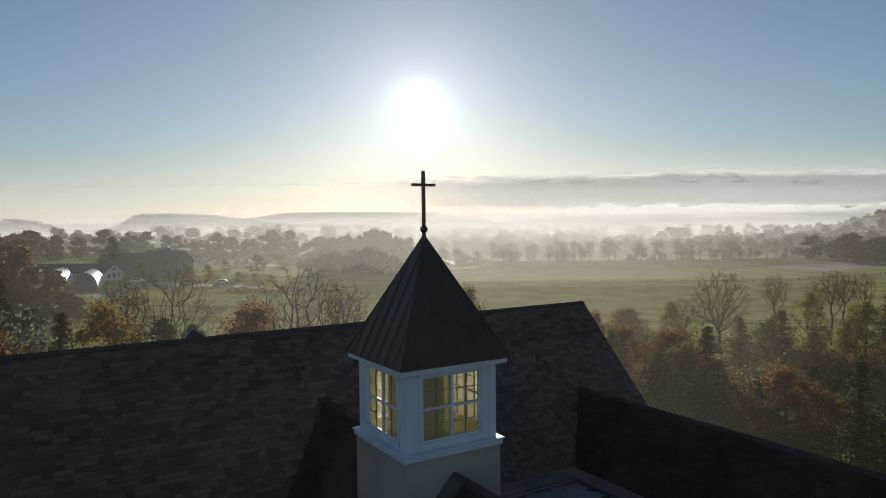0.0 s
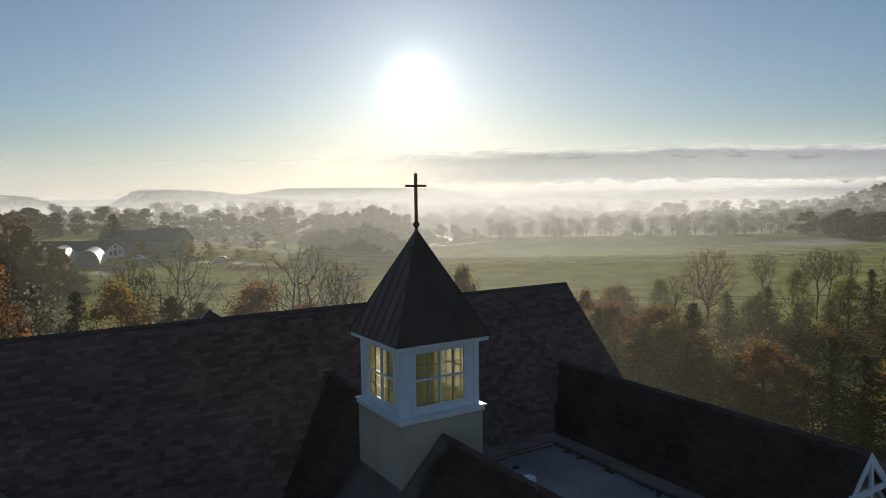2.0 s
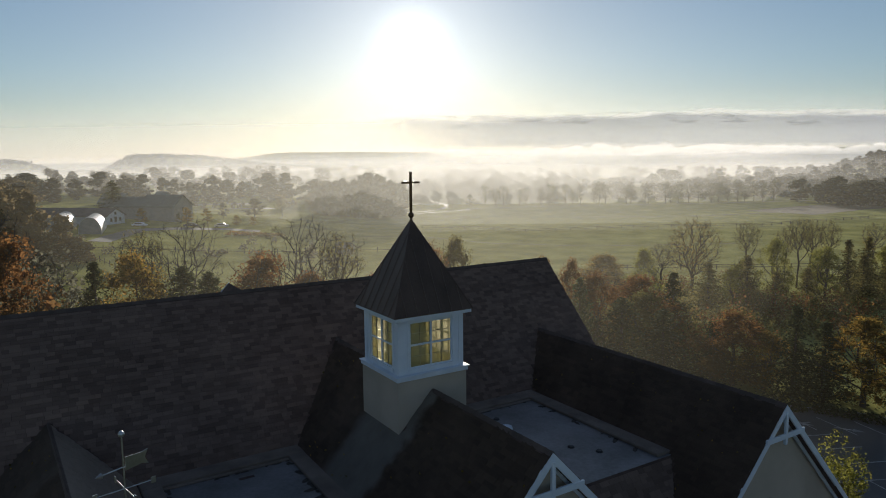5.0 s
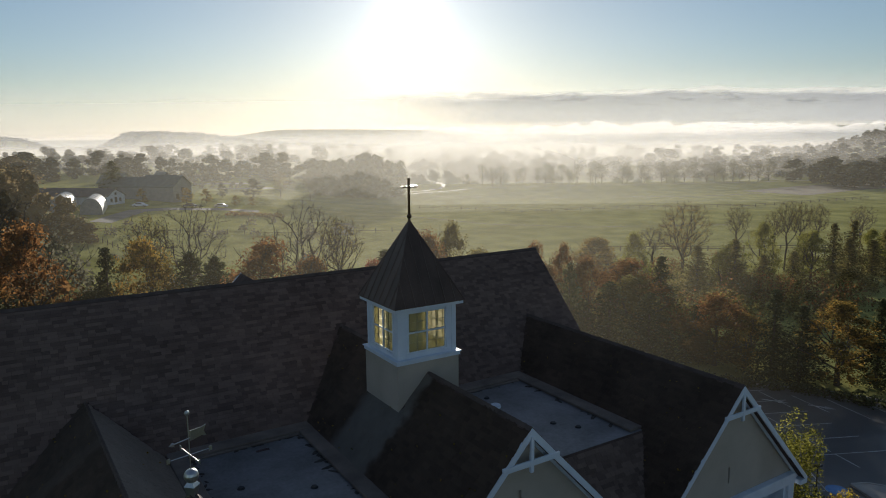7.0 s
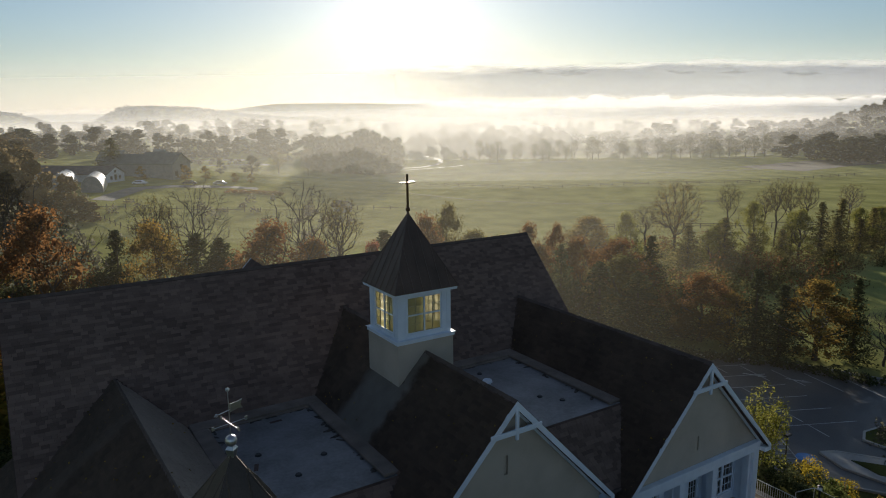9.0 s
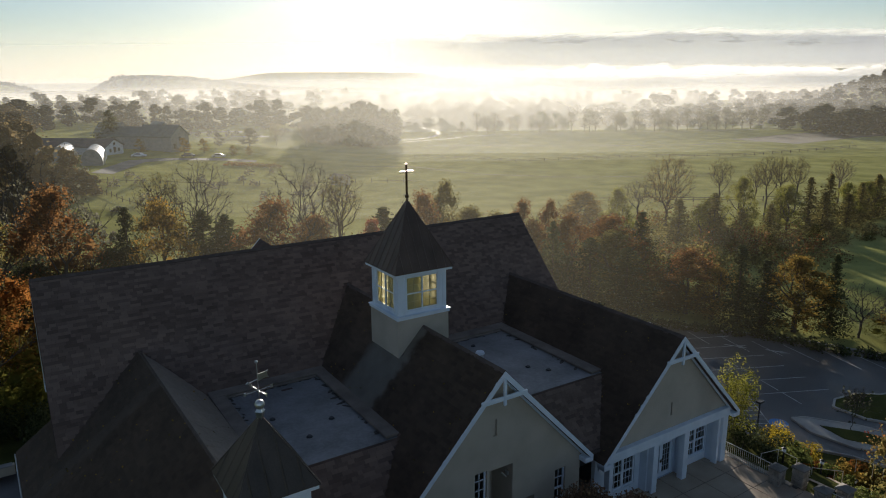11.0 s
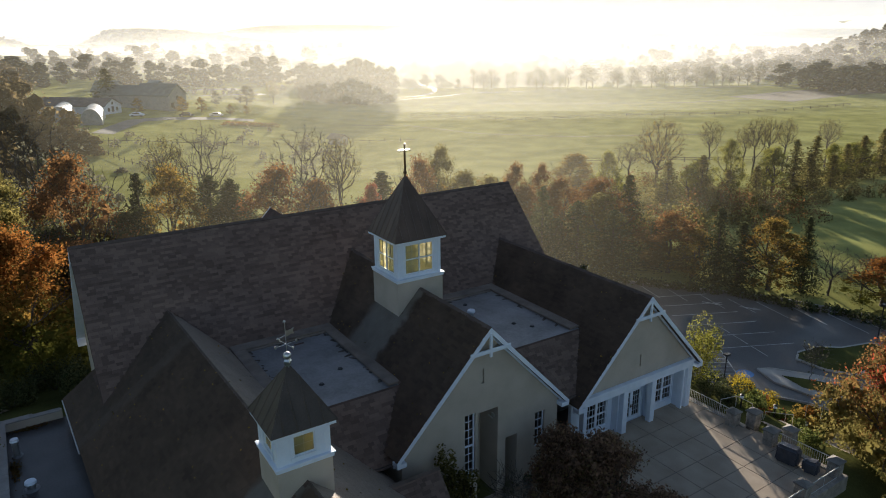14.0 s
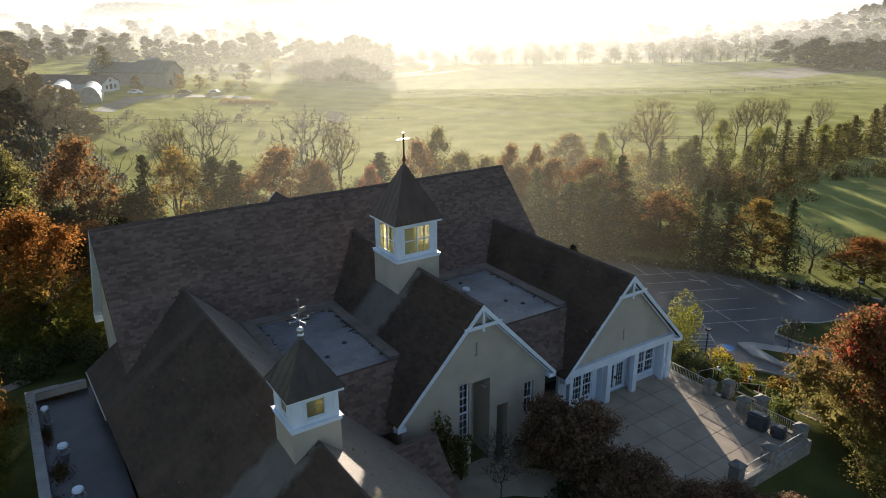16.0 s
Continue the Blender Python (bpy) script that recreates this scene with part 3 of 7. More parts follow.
# white rake boards, soffits, king-post ornament, boxed eave ends
def gable_trim(cx, cz, half, y):
    for s in (-1, 1):
        o = [(cx, y, cz - .015), (cx + s * half, y, eave_z(half, cz) - .015), (cx + s * half, y, eave_z(half, cz) - .3), (cx, y, cz - .36)]
        part("rake_board", prism(o, (0, .08, 0)), M_WHITE, church, "white painted rake board")
        o = [(cx, y + .08, cz - .24), (cx + s * half, y + .08, eave_z(half, cz) - .24), (cx + s * half, y + .08, eave_z(half, cz) - .29), (cx, y + .08, cz - .29)]
        part("soffit", prism(o, (0, .42, 0)), M_WHITE, church, "white painted soffit")
        o = [(cx, y + .35, cz - .3), (cx + s * half, y + .35, eave_z(half, cz) - .3), (cx + s * half, y + .35, eave_z(half, cz) - .48), (cx, y + .35, cz - .48)]
        part("frieze_board", prism(o, (0, .09, 0)), M_WHITE, church)
        e = cx + s * half
        part("eave_return", box((min(e, e - s * .55), y - .01, eave_z(half, cz) - .36), (max(e, e - s * .55), y + .5, eave_z(half, cz) - .1), .02), M_WHITE, church)
    part("collar_board", box((cx - 1.28, y - .03, cz - 1.42), (cx + 1.28, y + .06, cz - 1.2), .012), M_WHITE, church)
    part("king_post", box((cx - .07, y - .045, cz - 1.66), (cx + .07, y + .075, cz - .3), .012), M_WHITE, church)


gable_trim(MX, MZ, 5.7, MY - .02)
gable_trim(WX, WZ, 5.7, WY - .02)
# west end of the main roof: rake and boxed return seen from the side
for y_end, label in ((RY + 8.6, "white painted rake board"), (17.5, "")):
    drop = abs(y_end - RY)
    deep = .34 if label else .12
    part("rake_board", prism([(RX0 - .02, RY, RZ - .015), (RX0 - .02, y_end, eave_z(drop, RZ) - .015), (RX0 - .02, y_end, eave_z(drop, RZ) - deep), (RX0 - .02, RY, RZ - deep - .06)], (.08, 0, 0)), M_WHITE if label else M_DECK, church, label)
part("eave_return", box((RX0 - .03, 33.0, 2.9), (RX0 + .55, 33.6, 3.5), .02), M_WHITE, church)
part("soffit", prism([(RX0 + .06, RY + .1, RZ - .4), (RX0 + .06, RY + 8.6, eave_z(8.6, RZ) - .3), (RX0 + .06, RY + 8.6, eave_z(8.6, RZ) - .36), (RX0 + .06, RY + .1, RZ - .46)], (.45, 0, 0)), M_WHITE, church)


# ridge caps
def ridge_cap(a, b, w=.12):
    a, b = Vector(a), Vector(b)
    d = (b - a).normalized()
    side = d.cross(Vector((0, 0, 1))).normalized() * w
    n = max(2, int((b - a).length / .3))
    bm = bmesh.new()
    for i in range(n):
        p, q = a.lerp(b, i / n), a.lerp(b, (i + 1.08) / n)
        lift = Vector((0, 0, .035 + .006 * (i % 2)))
        vs = [bm.verts.new(x) for x in (p - side - Vector((0, 0, w * S)) + lift * .6, p + lift, p + side - Vector((0, 0, w * S)) + lift * .6,
                                        q - side - Vector((0, 0, w * S)) + lift * .2, q + lift * .5, q + side - Vector((0, 0, w * S)) + lift * .2)]
        for f in ((0, 1, 4, 3), (1, 2, 5, 4)):
            bm.faces.new([vs[k] for k in f])
    cap = part("ridge_cap", bm, M_CAP, church)
    cap["kind"] = "stuff"
    return cap


ridge_cap((RX0, RY, RZ), (RX1, RY, RZ))
ridge_cap((MX, MY, MZ), (MX, 12.75, MZ))
ridge_cap((MX, 16.0, MZ), (MX, MB, MZ))
ridge_cap((WX, WY, WZ), (WX, WB, WZ))
ridge_cap((lx(3.1), 3.1, LZ), (lx(LB), LB, LZ))
ridge_cap((lx(LY), LY, LZ), (lx(.9), 0.9, LZ))
ridge_cap((2.2, PY, PZ), (PX, PY, PZ))


# ---- windows and doors ----
def window(x0, x1, z0, z1, y, cols, rows, sashes=1, name="window", label="white multi-pane window", depth=.08, mullion=.09, muntin=.035, material=M_WHITE, backing=True, parent=None):
    """A framed window in a wall that faces -y: frame, sashes one above another, panes."""
    w = thing(name, label, "window", "windows of the church") if parent is None else part(name, box((x0, y, z1), (x1, y + depth, z1 + .06), .008), material, parent)
    fr = bmesh.new()
    t = mullion
    for lo, hi in (((x0, y, z0), (x0 + t, y + depth, z1)), ((x1 - t, y, z0), (x1, y + depth, z1)), ((x0 + t, y, z0), (x1 - t, y + depth, z0 + t)), ((x0 + t, y, z1 - t), (x1 - t, y + depth, z1))):
        add_box(fr, lo, hi)
    part("window_frame", fr, material, w)
    for k in range(1, sashes):
        z = z0 + (z1 - z0) * k / sashes
        part("transom", box((x0 + t, y, z - t / 2), (x1 - t, y + depth, z + t / 2)), material, w)
    n = cols
    for i in range(1, n):
        x = x0 + (x1 - x0) * i / n
        part("muntin", box((x - muntin / 2, y + .02, z0 + t), (x + muntin / 2, y + depth - .02, z1 - t)), material, w)
    for j in range(1, rows):
        z = z0 + (z1 - z0) * j / rows
        part("muntin", box((x0 + t, y + .024, z - muntin / 2), (x1 - t, y + depth - .024, z + muntin / 2)), material, w)
    g = part("pane", pane((x0 + t, y + depth / 2, z0 + t), (x1 - t, y + depth / 2, z0 + t), (x1 - t, y + depth / 2, z1 - t), (x0 + t, y + depth / 2, z1 - t)), M_GLASS, w)
    g.visible_shadow = False
    return w


window(7.62, 8.32, 1.3, 5.3, WALL_Y + .12, 2, 8, 2, label="tall narrow white-framed window in a stucco wall")
window(12.5, 13.2, 1.6, 3.9, WALL_Y + .12, 2, 4, 2, label="narrow white-framed window beside dark leaves")
window(9.0, 9.5, .4, 3.4, WALL_Y + 1.6, 1, 4, label="narrow dark window inside a stucco niche", material=M_IRON)
window(23.55, 24.5, .45, 2.35, 7.06, 3, 4, 2, label="white double-hung window under the porch")
window(24.5, 25.45, .45, 2.35, 7.06, 3, 4, 2, label="white double-hung window under the porch")
window(17.4, 18.3, .45, 2.35, 7.06, 3, 4, 2, label="white double-hung window under the porch")
window(18.3, 19.2, .45, 2.35, 7.06, 3, 4, 2, label="white double-hung window under the porch")
for x0, x1 in ((20.62, 21.5), (21.5, 22.38)):
    d = thing("french_door", "white glazed french door, closed, under the porch", "door", "french doors")
    fr = bmesh.new()
    for lo, hi in (((x0, 7.06, 0), (x0 + .13, 7.13, 2.2)), ((x1 - .13, 7.06, 0), (x1, 7.13, 2.2)), ((x0 + .13, 7.06, 0), (x1 - .13, 7.13, .26)), ((x0 + .13, 7.06, 2.06), (x1 - .13, 7.13, 2.2))):
        add_box(fr, lo, hi)
    part("door_frame", fr, M_WHITE, d)
    for i in (1, 2):
        x = x0 + .13 + (x1 - x0 - .26) * i / 3
        part("muntin", box((x - .012, 7.075, .26), (x + .012, 7.115, 2.06)), M_WHITE, d)
    for j in range(1, 5):
        z = .26 + 1.8 * j / 5
        part("muntin", box((x0 + .13, 7.08, z - .012), (x1 - .13, 7.11, z + .012)), M_WHITE, d)
    g = part("pane", pane((x0 + .13, 7.095, .26), (x1 - .13, 7.095, .26), (x1 - .13, 7.095, 2.06), (x0 + .13, 7.095, 2.06)), M_GLASS, d)
    g.visible_shadow = False
    xh = x1 - .07 if x0 < 21 else x0 + .07
    part("door_handle", box((xh - .02, 6.99, .95), (xh + .02, 7.06, 1.15), .008), M_BRONZE, d, "dark bronze handle")
part("door_casing", box((20.45, 6.98, 0), (20.62, 7.14, 2.35)), M_WHITE, church)
part("door_casing", box((22.38, 6.98, 0), (22.5, 7.14, 2.35)), M_WHITE, church)
part("door_casing", box((20.62, 6.98, 2.2), (22.38, 7.14, 2.35)), M_WHITE, church)
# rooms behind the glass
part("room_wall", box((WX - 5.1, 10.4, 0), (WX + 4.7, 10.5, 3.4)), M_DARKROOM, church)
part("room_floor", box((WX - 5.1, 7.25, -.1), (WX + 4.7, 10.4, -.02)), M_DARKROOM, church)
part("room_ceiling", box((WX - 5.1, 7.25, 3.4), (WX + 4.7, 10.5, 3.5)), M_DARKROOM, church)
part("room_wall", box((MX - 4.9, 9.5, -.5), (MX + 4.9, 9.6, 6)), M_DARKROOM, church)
dr = thing("entrance_door", "dark wooden door inside a stucco recess", "door")
part("door_leaf", box((10.44, 7.5, -.3), (11.14, 7.58, 2.3), .01), M_BARK, dr)
part("door_handle", box((10.52, 7.44, .75), (10.56, 7.5, .95), .006), M_STEEL, dr, "steel handle")
wl = thing("wall_lamp", "slim glinting metal wall lamp in a niche", "lamp")
part("lamp_tube", rod((9.35, 6.5, 4.72), (9.6, 6.45, 4.45), .035, n=8), M_STEEL, wl)
part("wall_plate", box((9.74, 6.55, 4.4), (9.82, 6.75, 4.6), .01), M_STEEL, wl)


# ---- flat roof fittings ----
def roof_vent(x, y, z, r, h, name="roof_vent", label="white metal roof vent with a round cap"):
    v = thing(name, label, "vent", "roof vents")
    part("flange", rod((x, y, z), (x, y, z + .06), r * 1.5, r * 1.15, 16), M_MEMBRANE, v)
    part("pipe", rod((x, y, z + .05), (x, y, z + h), r * .8, n=14), M_STEEL, v)
    part("cap", rod((x, y, z + h - .1), (x, y, z + h + .03), r * 1.1, r * .95, 16), M_WHITE, v, "white cap")
    return v


roof_vent(13.9, 14.6, FLAT, .26, .5)
for x, y in ((1.0, 14.2), (1.9, 11.6), (3.5, 12.7), (15.6, 12.2), (16.3, 11.2), (14.8, 16.6)):
    d = thing("roof_drain", "small dark drain cap on a flat roof", "drain", "roof drains")
    part("drain_cap", rod((x, y, FLAT), (x, y, FLAT + .07), .16, .11, 12), M_IRON, d)
for x, y, a in ((0.6, 13.2, 70), (2.8, 17.1, 0)):
    d = thing("roof_patch", "dark rectangular patch on a flat roof", "patch")
    part("patch_sheet", box((-.3, -.09, 0), (.3, .09, .014), m=pose(x, y, FLAT, 0, 0, a)), M_DECK, d)

# west flat roof with its parapet
part("flat_roof", box((-13.1, 2, WEST_FLAT - .5), (-9.5, 22.2, WEST_FLAT)), M_DARKROOF, church, "dark wet flat roof with stains")
part("parapet", box((-13.4, 2, -2), (-13.0, 22.5, WEST_FLAT + .48), .03), M_STUCCO, church)
part("parapet", box((-13.0, 22.1, -2), (-10.1, 22.5, WEST_FLAT + .48), .03), M_STUCCO, church)
for k in range(14):
    part("coping", box((-13.46, 2 + k * 1.46, WEST_FLAT + .48), (-12.94, 2 + (k + 1) * 1.46 - .012, WEST_FLAT + .55), .015), M_COPING, church, "weathered pale coping stone")
part("coping", box((-13.46, 22.44, WEST_FLAT + .48), (-11.6, 22.56, WEST_FLAT + .55), .015), M_COPING, church)
for x0, x1 in ((-12.93, -11.7), (-11.69, -10.2)):
    part("coping", box((x0, 22.04, WEST_FLAT + .48), (x1, 22.43, WEST_FLAT + .55), .015), M_COPING, church, "weathered pale coping stone")
part("gutter", rod((lx(22.1) - WEST_RUN - .05, 22.1, WEST_EAVE - .06), (lx(15.6) - WEST_RUN - .05, 15.6, WEST_EAVE - .06), .035, n=8), M_STEEL, church, "thin pale metal drip edge")
roof_vent(-12.55, 19.1, WEST_FLAT, .2, 1.0, label="tall white metal flue with a cap")
roof_vent(-12.07, 15.45, WEST_FLAT, .26, .45)
roof_vent(-11.82, 11.0, WEST_FLAT, .26, .45)


# ---- cupolas ----
def cupola(cx, cy, hb, z_foot, z_ledge, z_eave, z_apex, lo, hi, sill, grid, seams, label, metal=M_METAL_ROOF):
    c = thing("cupola", label, "cupola", "cupolas on the church roof")
    part("base", box((cx - hb + .06, cy - hb + .06, z_foot), (cx + hb - .06, cy + hb - .06, z_ledge)), M_STUCCO, c, "beige stucco base")
    bm = bmesh.new()
    add_box(bm, (cx - hb, cy - hb, z_ledge), (cx + hb, cy + hb, z_ledge + .16), .015)
    add_box(bm, (cx - hb - .05, cy - hb - .05, z_ledge + .165), (cx + hb + .05, cy + hb + .05, z_ledge + .205), .012)
    part("ledge", bm, M_WHITE, c)
    h = hb * .9
    z0, z1 = z_ledge + .21, z_eave
    part("lantern_floor", box((cx - h + .14, cy - h + .14, z0), (cx + h - .14, cy + h - .14, z0 + .05)), M_LANTERN, c, "warm cream interior floor")
    part("lantern_ceiling", box((cx - h + .14, cy - h + .14, z1 - .06), (cx + h - .14, cy + h - .14, z1)), M_LANTERN, c)
    a, b = -h + 2 * h * lo, -h + 2 * h * hi
    zs, zt = z0 + sill, z1 - .16
    for k in range(4):
        turn = pose(cx, cy, 0, 0, 0, 90 * k)
        side = bmesh.new()
        e = h if k % 2 == 0 else h - .121
        for x0, x1, p, q in ((-e, a, z0, z1), (b, e, z0, z1), (a, b, z0, zs), (a, b, zt, z1)):
            add_box(side, (x0, -h, p), (x1, -h + .12, q), m=turn)
        part("lantern_wall", side, M_WHITE, c)
        inner = bmesh.new()
        for x0, x1, p, q in ((-h + .14, a, z0 + .05, z1 - .06), (b, h - .14, z0 + .05, z1 - .06), (a, b, z0 + .05, zs), (a, b, zt, z1 - .06)):
            add_box(inner, (x0, -h + .122, p), (x1, -h + .136, q), m=turn)
        part("lining", inner, M_LANTERN, c, "warm cream interior lining")
        trim = bmesh.new()
        for x0, x1 in ((-h - .012, -h + .2), (h - .2, h + .012), (a - .11, a), (b, b + .11)):
            add_box(trim, (x0, -h - .025, z0), (x1, -h - .003, z1 - .001), m=turn)
        add_box(trim, (a - .11, -h - .05, zs - .1), (b + .11, -h - .003, zs), m=turn)
        part("trim", trim, M_WHITE, c)
        w = part("window", box((a, -h + .02, zs), (b, -h + .1, zs + .05), m=turn), M_WHITE, c)
        bars = bmesh.new()
        t = .07
        for x0, x1, p, q in ((a, a + .05, zs + .05, zt), (b - .05, b, zs + .05, zt), (a + .05, b - .05, zt - .05, zt)):
            add_box(bars, (x0, -h + .02, p), (x1, -h + .1, q), m=turn)
        part("window_frame", bars, M_WHITE, w)
        nx, nz, sub = grid
        for i in range(1, nx):
            x = a + (b - a) * i / nx
            part("mullion", box((x - t / 2, -h + .015, zs + .05), (x + t / 2, -h + .105, zt - .05), m=turn), M_WHITE, w)
        for j in range(1, nz):
            z = zs + (zt - zs) * j / nz
            part("transom", box((a + .05, -h + .018, z - t / 2), (b - .05, -h + .102, z + t / 2), m=turn), M_WHITE, w)
        for i in range(nx * sub):
            if i % sub:
                x = a + (b - a) * i / (nx * sub)
                part("muntin", box((x - .008, -h + .04, zs + .05), (x + .008, -h + .08, zt - .05), m=turn), M_MUNTIN, w)
        for j in range(nz * sub):
            if j % sub:
                z = zs + (zt - zs) * j / (nz * sub)
                part("muntin", box((a + .05, -h + .043, z - .008), (b - .05, -h + .077, z + .008), m=turn), M_MUNTIN, w)
        g = bmesh.new()
        g.faces.new([g.verts.new(turn @ Vector(p)) for p in ((a, -h + .06, zs), (b, -h + .06, zs), (b, -h + .06, zt), (a, -h + .06, zt))])
        part("pane", g, M_LANTERN_GLASS, w)
    part("shaft", box((cx - h * .62, cy - h * .4, z0 + .05), (cx + h * .2, cy + h * .5, z1 - .06), .02), M_LANTERN, c, "cream boxed shaft inside the lantern")
    bm = bmesh.new()
    add_box(bm, (cx - hb + .03, cy - hb + .03, z_eave), (cx + hb - .03, cy + hb - .03, z_eave + .05))
    part("soffit", bm, M_WHITE, c)
    hr = hb + .1
    ring = bmesh.new()
    for k in range(4):
        e = hr if k % 2 == 0 else hr - .061
        add_box(ring, (-e, -hr, z_eave - .01), (e, -hr + .06, z_eave + .15), m=pose(cx, cy, 0, 0, 0, 90 * k))
    part("fascia", ring, M_WHITE, c, "white painted fascia")
    hr += .04
    z2 = z_eave + .155
    for k in range(4):
        turn = pose(cx, cy, 0, 0, 0, 90 * k)
        face = bmesh.new()
        face.faces.new([face.verts.new(turn @ Vector(p)) for p in ((-hr, -hr, z2), (hr, -hr, z2), (.03, -.03, z_apex), (-.03, -.03, z_apex))])
        face.faces.new([face.verts.new(turn @ Vector(p)) for p in ((-hr, -hr, z2 - .03), (hr, -hr, z2 - .03), (hr, -hr, z2), (-hr, -hr, z2))])
        sheet = part("roof_sheet", face, metal, c, "weathered brown standing-seam metal")
        for i in range(seams + 1):
            u = -hr + 2 * hr * i / seams
            if abs(u) > hr - .02:
                u = math.copysign(hr - .004, u)
            k2 = 1 - abs(u) / hr
            top = Vector((u, -abs(u) if abs(u) > .03 else -.03, z2 + (z_apex - z2) * k2))
            if k2 < .02:
                continue
            rib = bmesh.new()
            add_rod(rib, turn @ Vector((u, -hr, z2 + .012)), turn @ (top + Vector((0, 0, .012))), .036, .036, 4)
            part("seam", rib, metal, sheet)
        hip = bmesh.new()
        add_rod(hip, turn @ Vector((-hr, -hr, z2 + .01)), turn @ Vector((0, 0, z_apex)), .03, .03, 5)
        part("hip_cap", hip, metal, c)
    return c


tower = cupola(9.0, 14.4, 1.6, 7.0, 10.73, 13.09, 16.70, .17, .83, .2, (2, 2, 2), 7, "large white windowed cupola with a brown standing-seam metal roof")
bm = bmesh.new()
add_rod(bm, (9, 14.4, 16.55), (9, 14.4, 16.78), .09, .05, 12)
add_ball(bm, (9, 14.4, 16.88), .115)
part("finial", bm, M_BRONZE, tower, "dark bronze ball finial")
cross = thing("cross", "slim bronze latin cross on top of the cupola", "cross")
part("upright", box((8.955, 14.355, 16.95), (9.045, 14.445, 18.57), .008), M_BRONZE, cross)
part("arm", box((8.61, 14.358, 18.12), (8.954, 14.442, 18.2), .008), M_BRONZE, cross)
part("arm", box((9.046, 14.358, 18.12), (9.39, 14.442, 18.2), .008), M_BRONZE, cross)

small = cupola(-3.1, 2.0, 1.12, 6.5, 9.6, 11.02, 13.22, .3, .72, .22, (1, 1, 2), 5, "small white cupola with single windows and a dark metal roof", M_METAL_DARK)
vane = thing("weathervane", "silvery weathervane with a banner arrow on a ball", "weathervane")
VX, VY = -3.1, 2.0
bm = bmesh.new()
add_rod(bm, (VX, VY, 13.12), (VX, VY, 13.34), .1, .16, 4)
add_rod(bm, (VX, VY, 13.34), (VX, VY, 13.42), .16, .1, 4)
part("socket", bm, M_STEEL, vane)
bm = bmesh.new()
add_ball(bm, (VX, VY, 13.55), .15)
part("ball", bm, M_STEEL, vane, "shiny metal ball")
part("spindle", rod((VX, VY, 13.6), (VX, VY, 14.85), .011), M_STEEL, vane)
for k in range(4):
    m = pose(VX, VY, 0, 0, 0, 90 * k + 12)
    bm = bmesh.new()
    add_rod(bm, m @ Vector((0, 0, 14.0)), m @ Vector((.42, 0, 14.0)), .009)
    add_box(bm, (.4, -.006, 13.95), (.47, .006, 14.05), m=m)
    part("arm", bm, M_STEEL, vane)
m = pose(VX, VY, 0, 0, 0, 25)
bm = bmesh.new()
add_prism(bm, [m @ Vector(p) for p in ((.03, -.006, 14.28), (.3, -.006, 14.3), (.42, -.006, 14.26), (.36, -.006, 14.38), (.42, -.006, 14.5), (.3, -.006, 14.48), (.03, -.006, 14.5))], m.to_3x3() @ Vector((0, .012, 0)))
part("banner", bm, M_STEEL, vane)
bm = bmesh.new()
add_rod(bm, m @ Vector((-.38, 0, 14.35)), m @ Vector((.05, 0, 14.35)), .012)
add_rod(bm, m @ Vector((-.46, 0, 14.35)), m @ Vector((-.36, 0, 14.35)), .001, .05, 6)
part("arrow", bm, M_STEEL, vane)
bm = bmesh.new()
add_ball(bm, (VX, VY, 14.88), .05)
part("tip_ball", bm, M_STEEL, vane)


# ---- trees ----
rng = random.Random(7)


def tube(verts, faces, a, b, ra, rb, n=5):
    d = (b - a).normalized()
    u = d.orthogonal().normalized()
    w = d.cross(u)
    k = len(verts)
    for c, r in ((a, ra), (b, rb)):
        for i in range(n):
            an = 2 * math.pi * i / n
            verts.append(c + (u * math.cos(an) + w * math.sin(an)) * r)
    for i in range(n):
        j = (i + 1) % n
        faces.append((k + i, k + j, k + n + j, k + n + i))


def limb(verts, faces, a, d, length, r, depth, rnd, tips, spread=0.75, lift=0.12, n=5):
    """A bent limb that forks; tips gathers the ends."""
    p, steps = a, 3
    for s in range(steps):
        d = (d + Vector((rnd.uniform(-.25, .25), rnd.uniform(-.25, .25), rnd.uniform(-.1, .2) + lift * 0.5))).normalized()
        q = p + d * (length / steps)
        r2 = r * 0.84
        tube(verts, faces, p, q, r, r2, n)
        if depth > 0 and s > 0 and rnd.random() < 0.7:
            side = (d + Vector((rnd.uniform(-1, 1), rnd.uniform(-1, 1), rnd.uniform(-.1, .7))) * spread).normalized()
            limb(verts, faces, q, side, length * rnd.uniform(.5, .72), r2 * .55, depth - 1, rnd, tips, spread, lift, max(3, n - 1))
        p, r = q, r2
    tips.append(p)
    if depth > 0:
        for _ in range(2):
            side = (d + Vector((rnd.uniform(-1, 1), rnd.uniform(-1, 1), rnd.uniform(-.2, .6))) * spread).normalized()
            limb(verts, faces, p, side, length * rnd.uniform(.55, .75), r * .75, depth - 1, rnd, tips, spread, lift, max(3, n - 1))


def leaf_card(verts, faces, p, size, rnd, droop=0.0):
    """One folded leaf spray: two triangles off one plane."""
    u = Vector((rnd.gauss(0, 1), rnd.gauss(0, 1), rnd.gauss(0, .7) - droop)).normalized()
    w = u.cross(Vector((rnd.gauss(0, 1), rnd.gauss(0, 1), rnd.gauss(0, 1)))).normalized()
    k = len(verts)
    s = size * rnd.uniform(.6, 1.25)
    verts.extend((p - u * s * .5, p + w * s * .42, p + u * s * .5 + Vector((0, 0, -.15 * s)), p - w * s * .42))
    faces.append((k, k + 1, k + 2))
    faces.append((k, k + 2, k + 3))


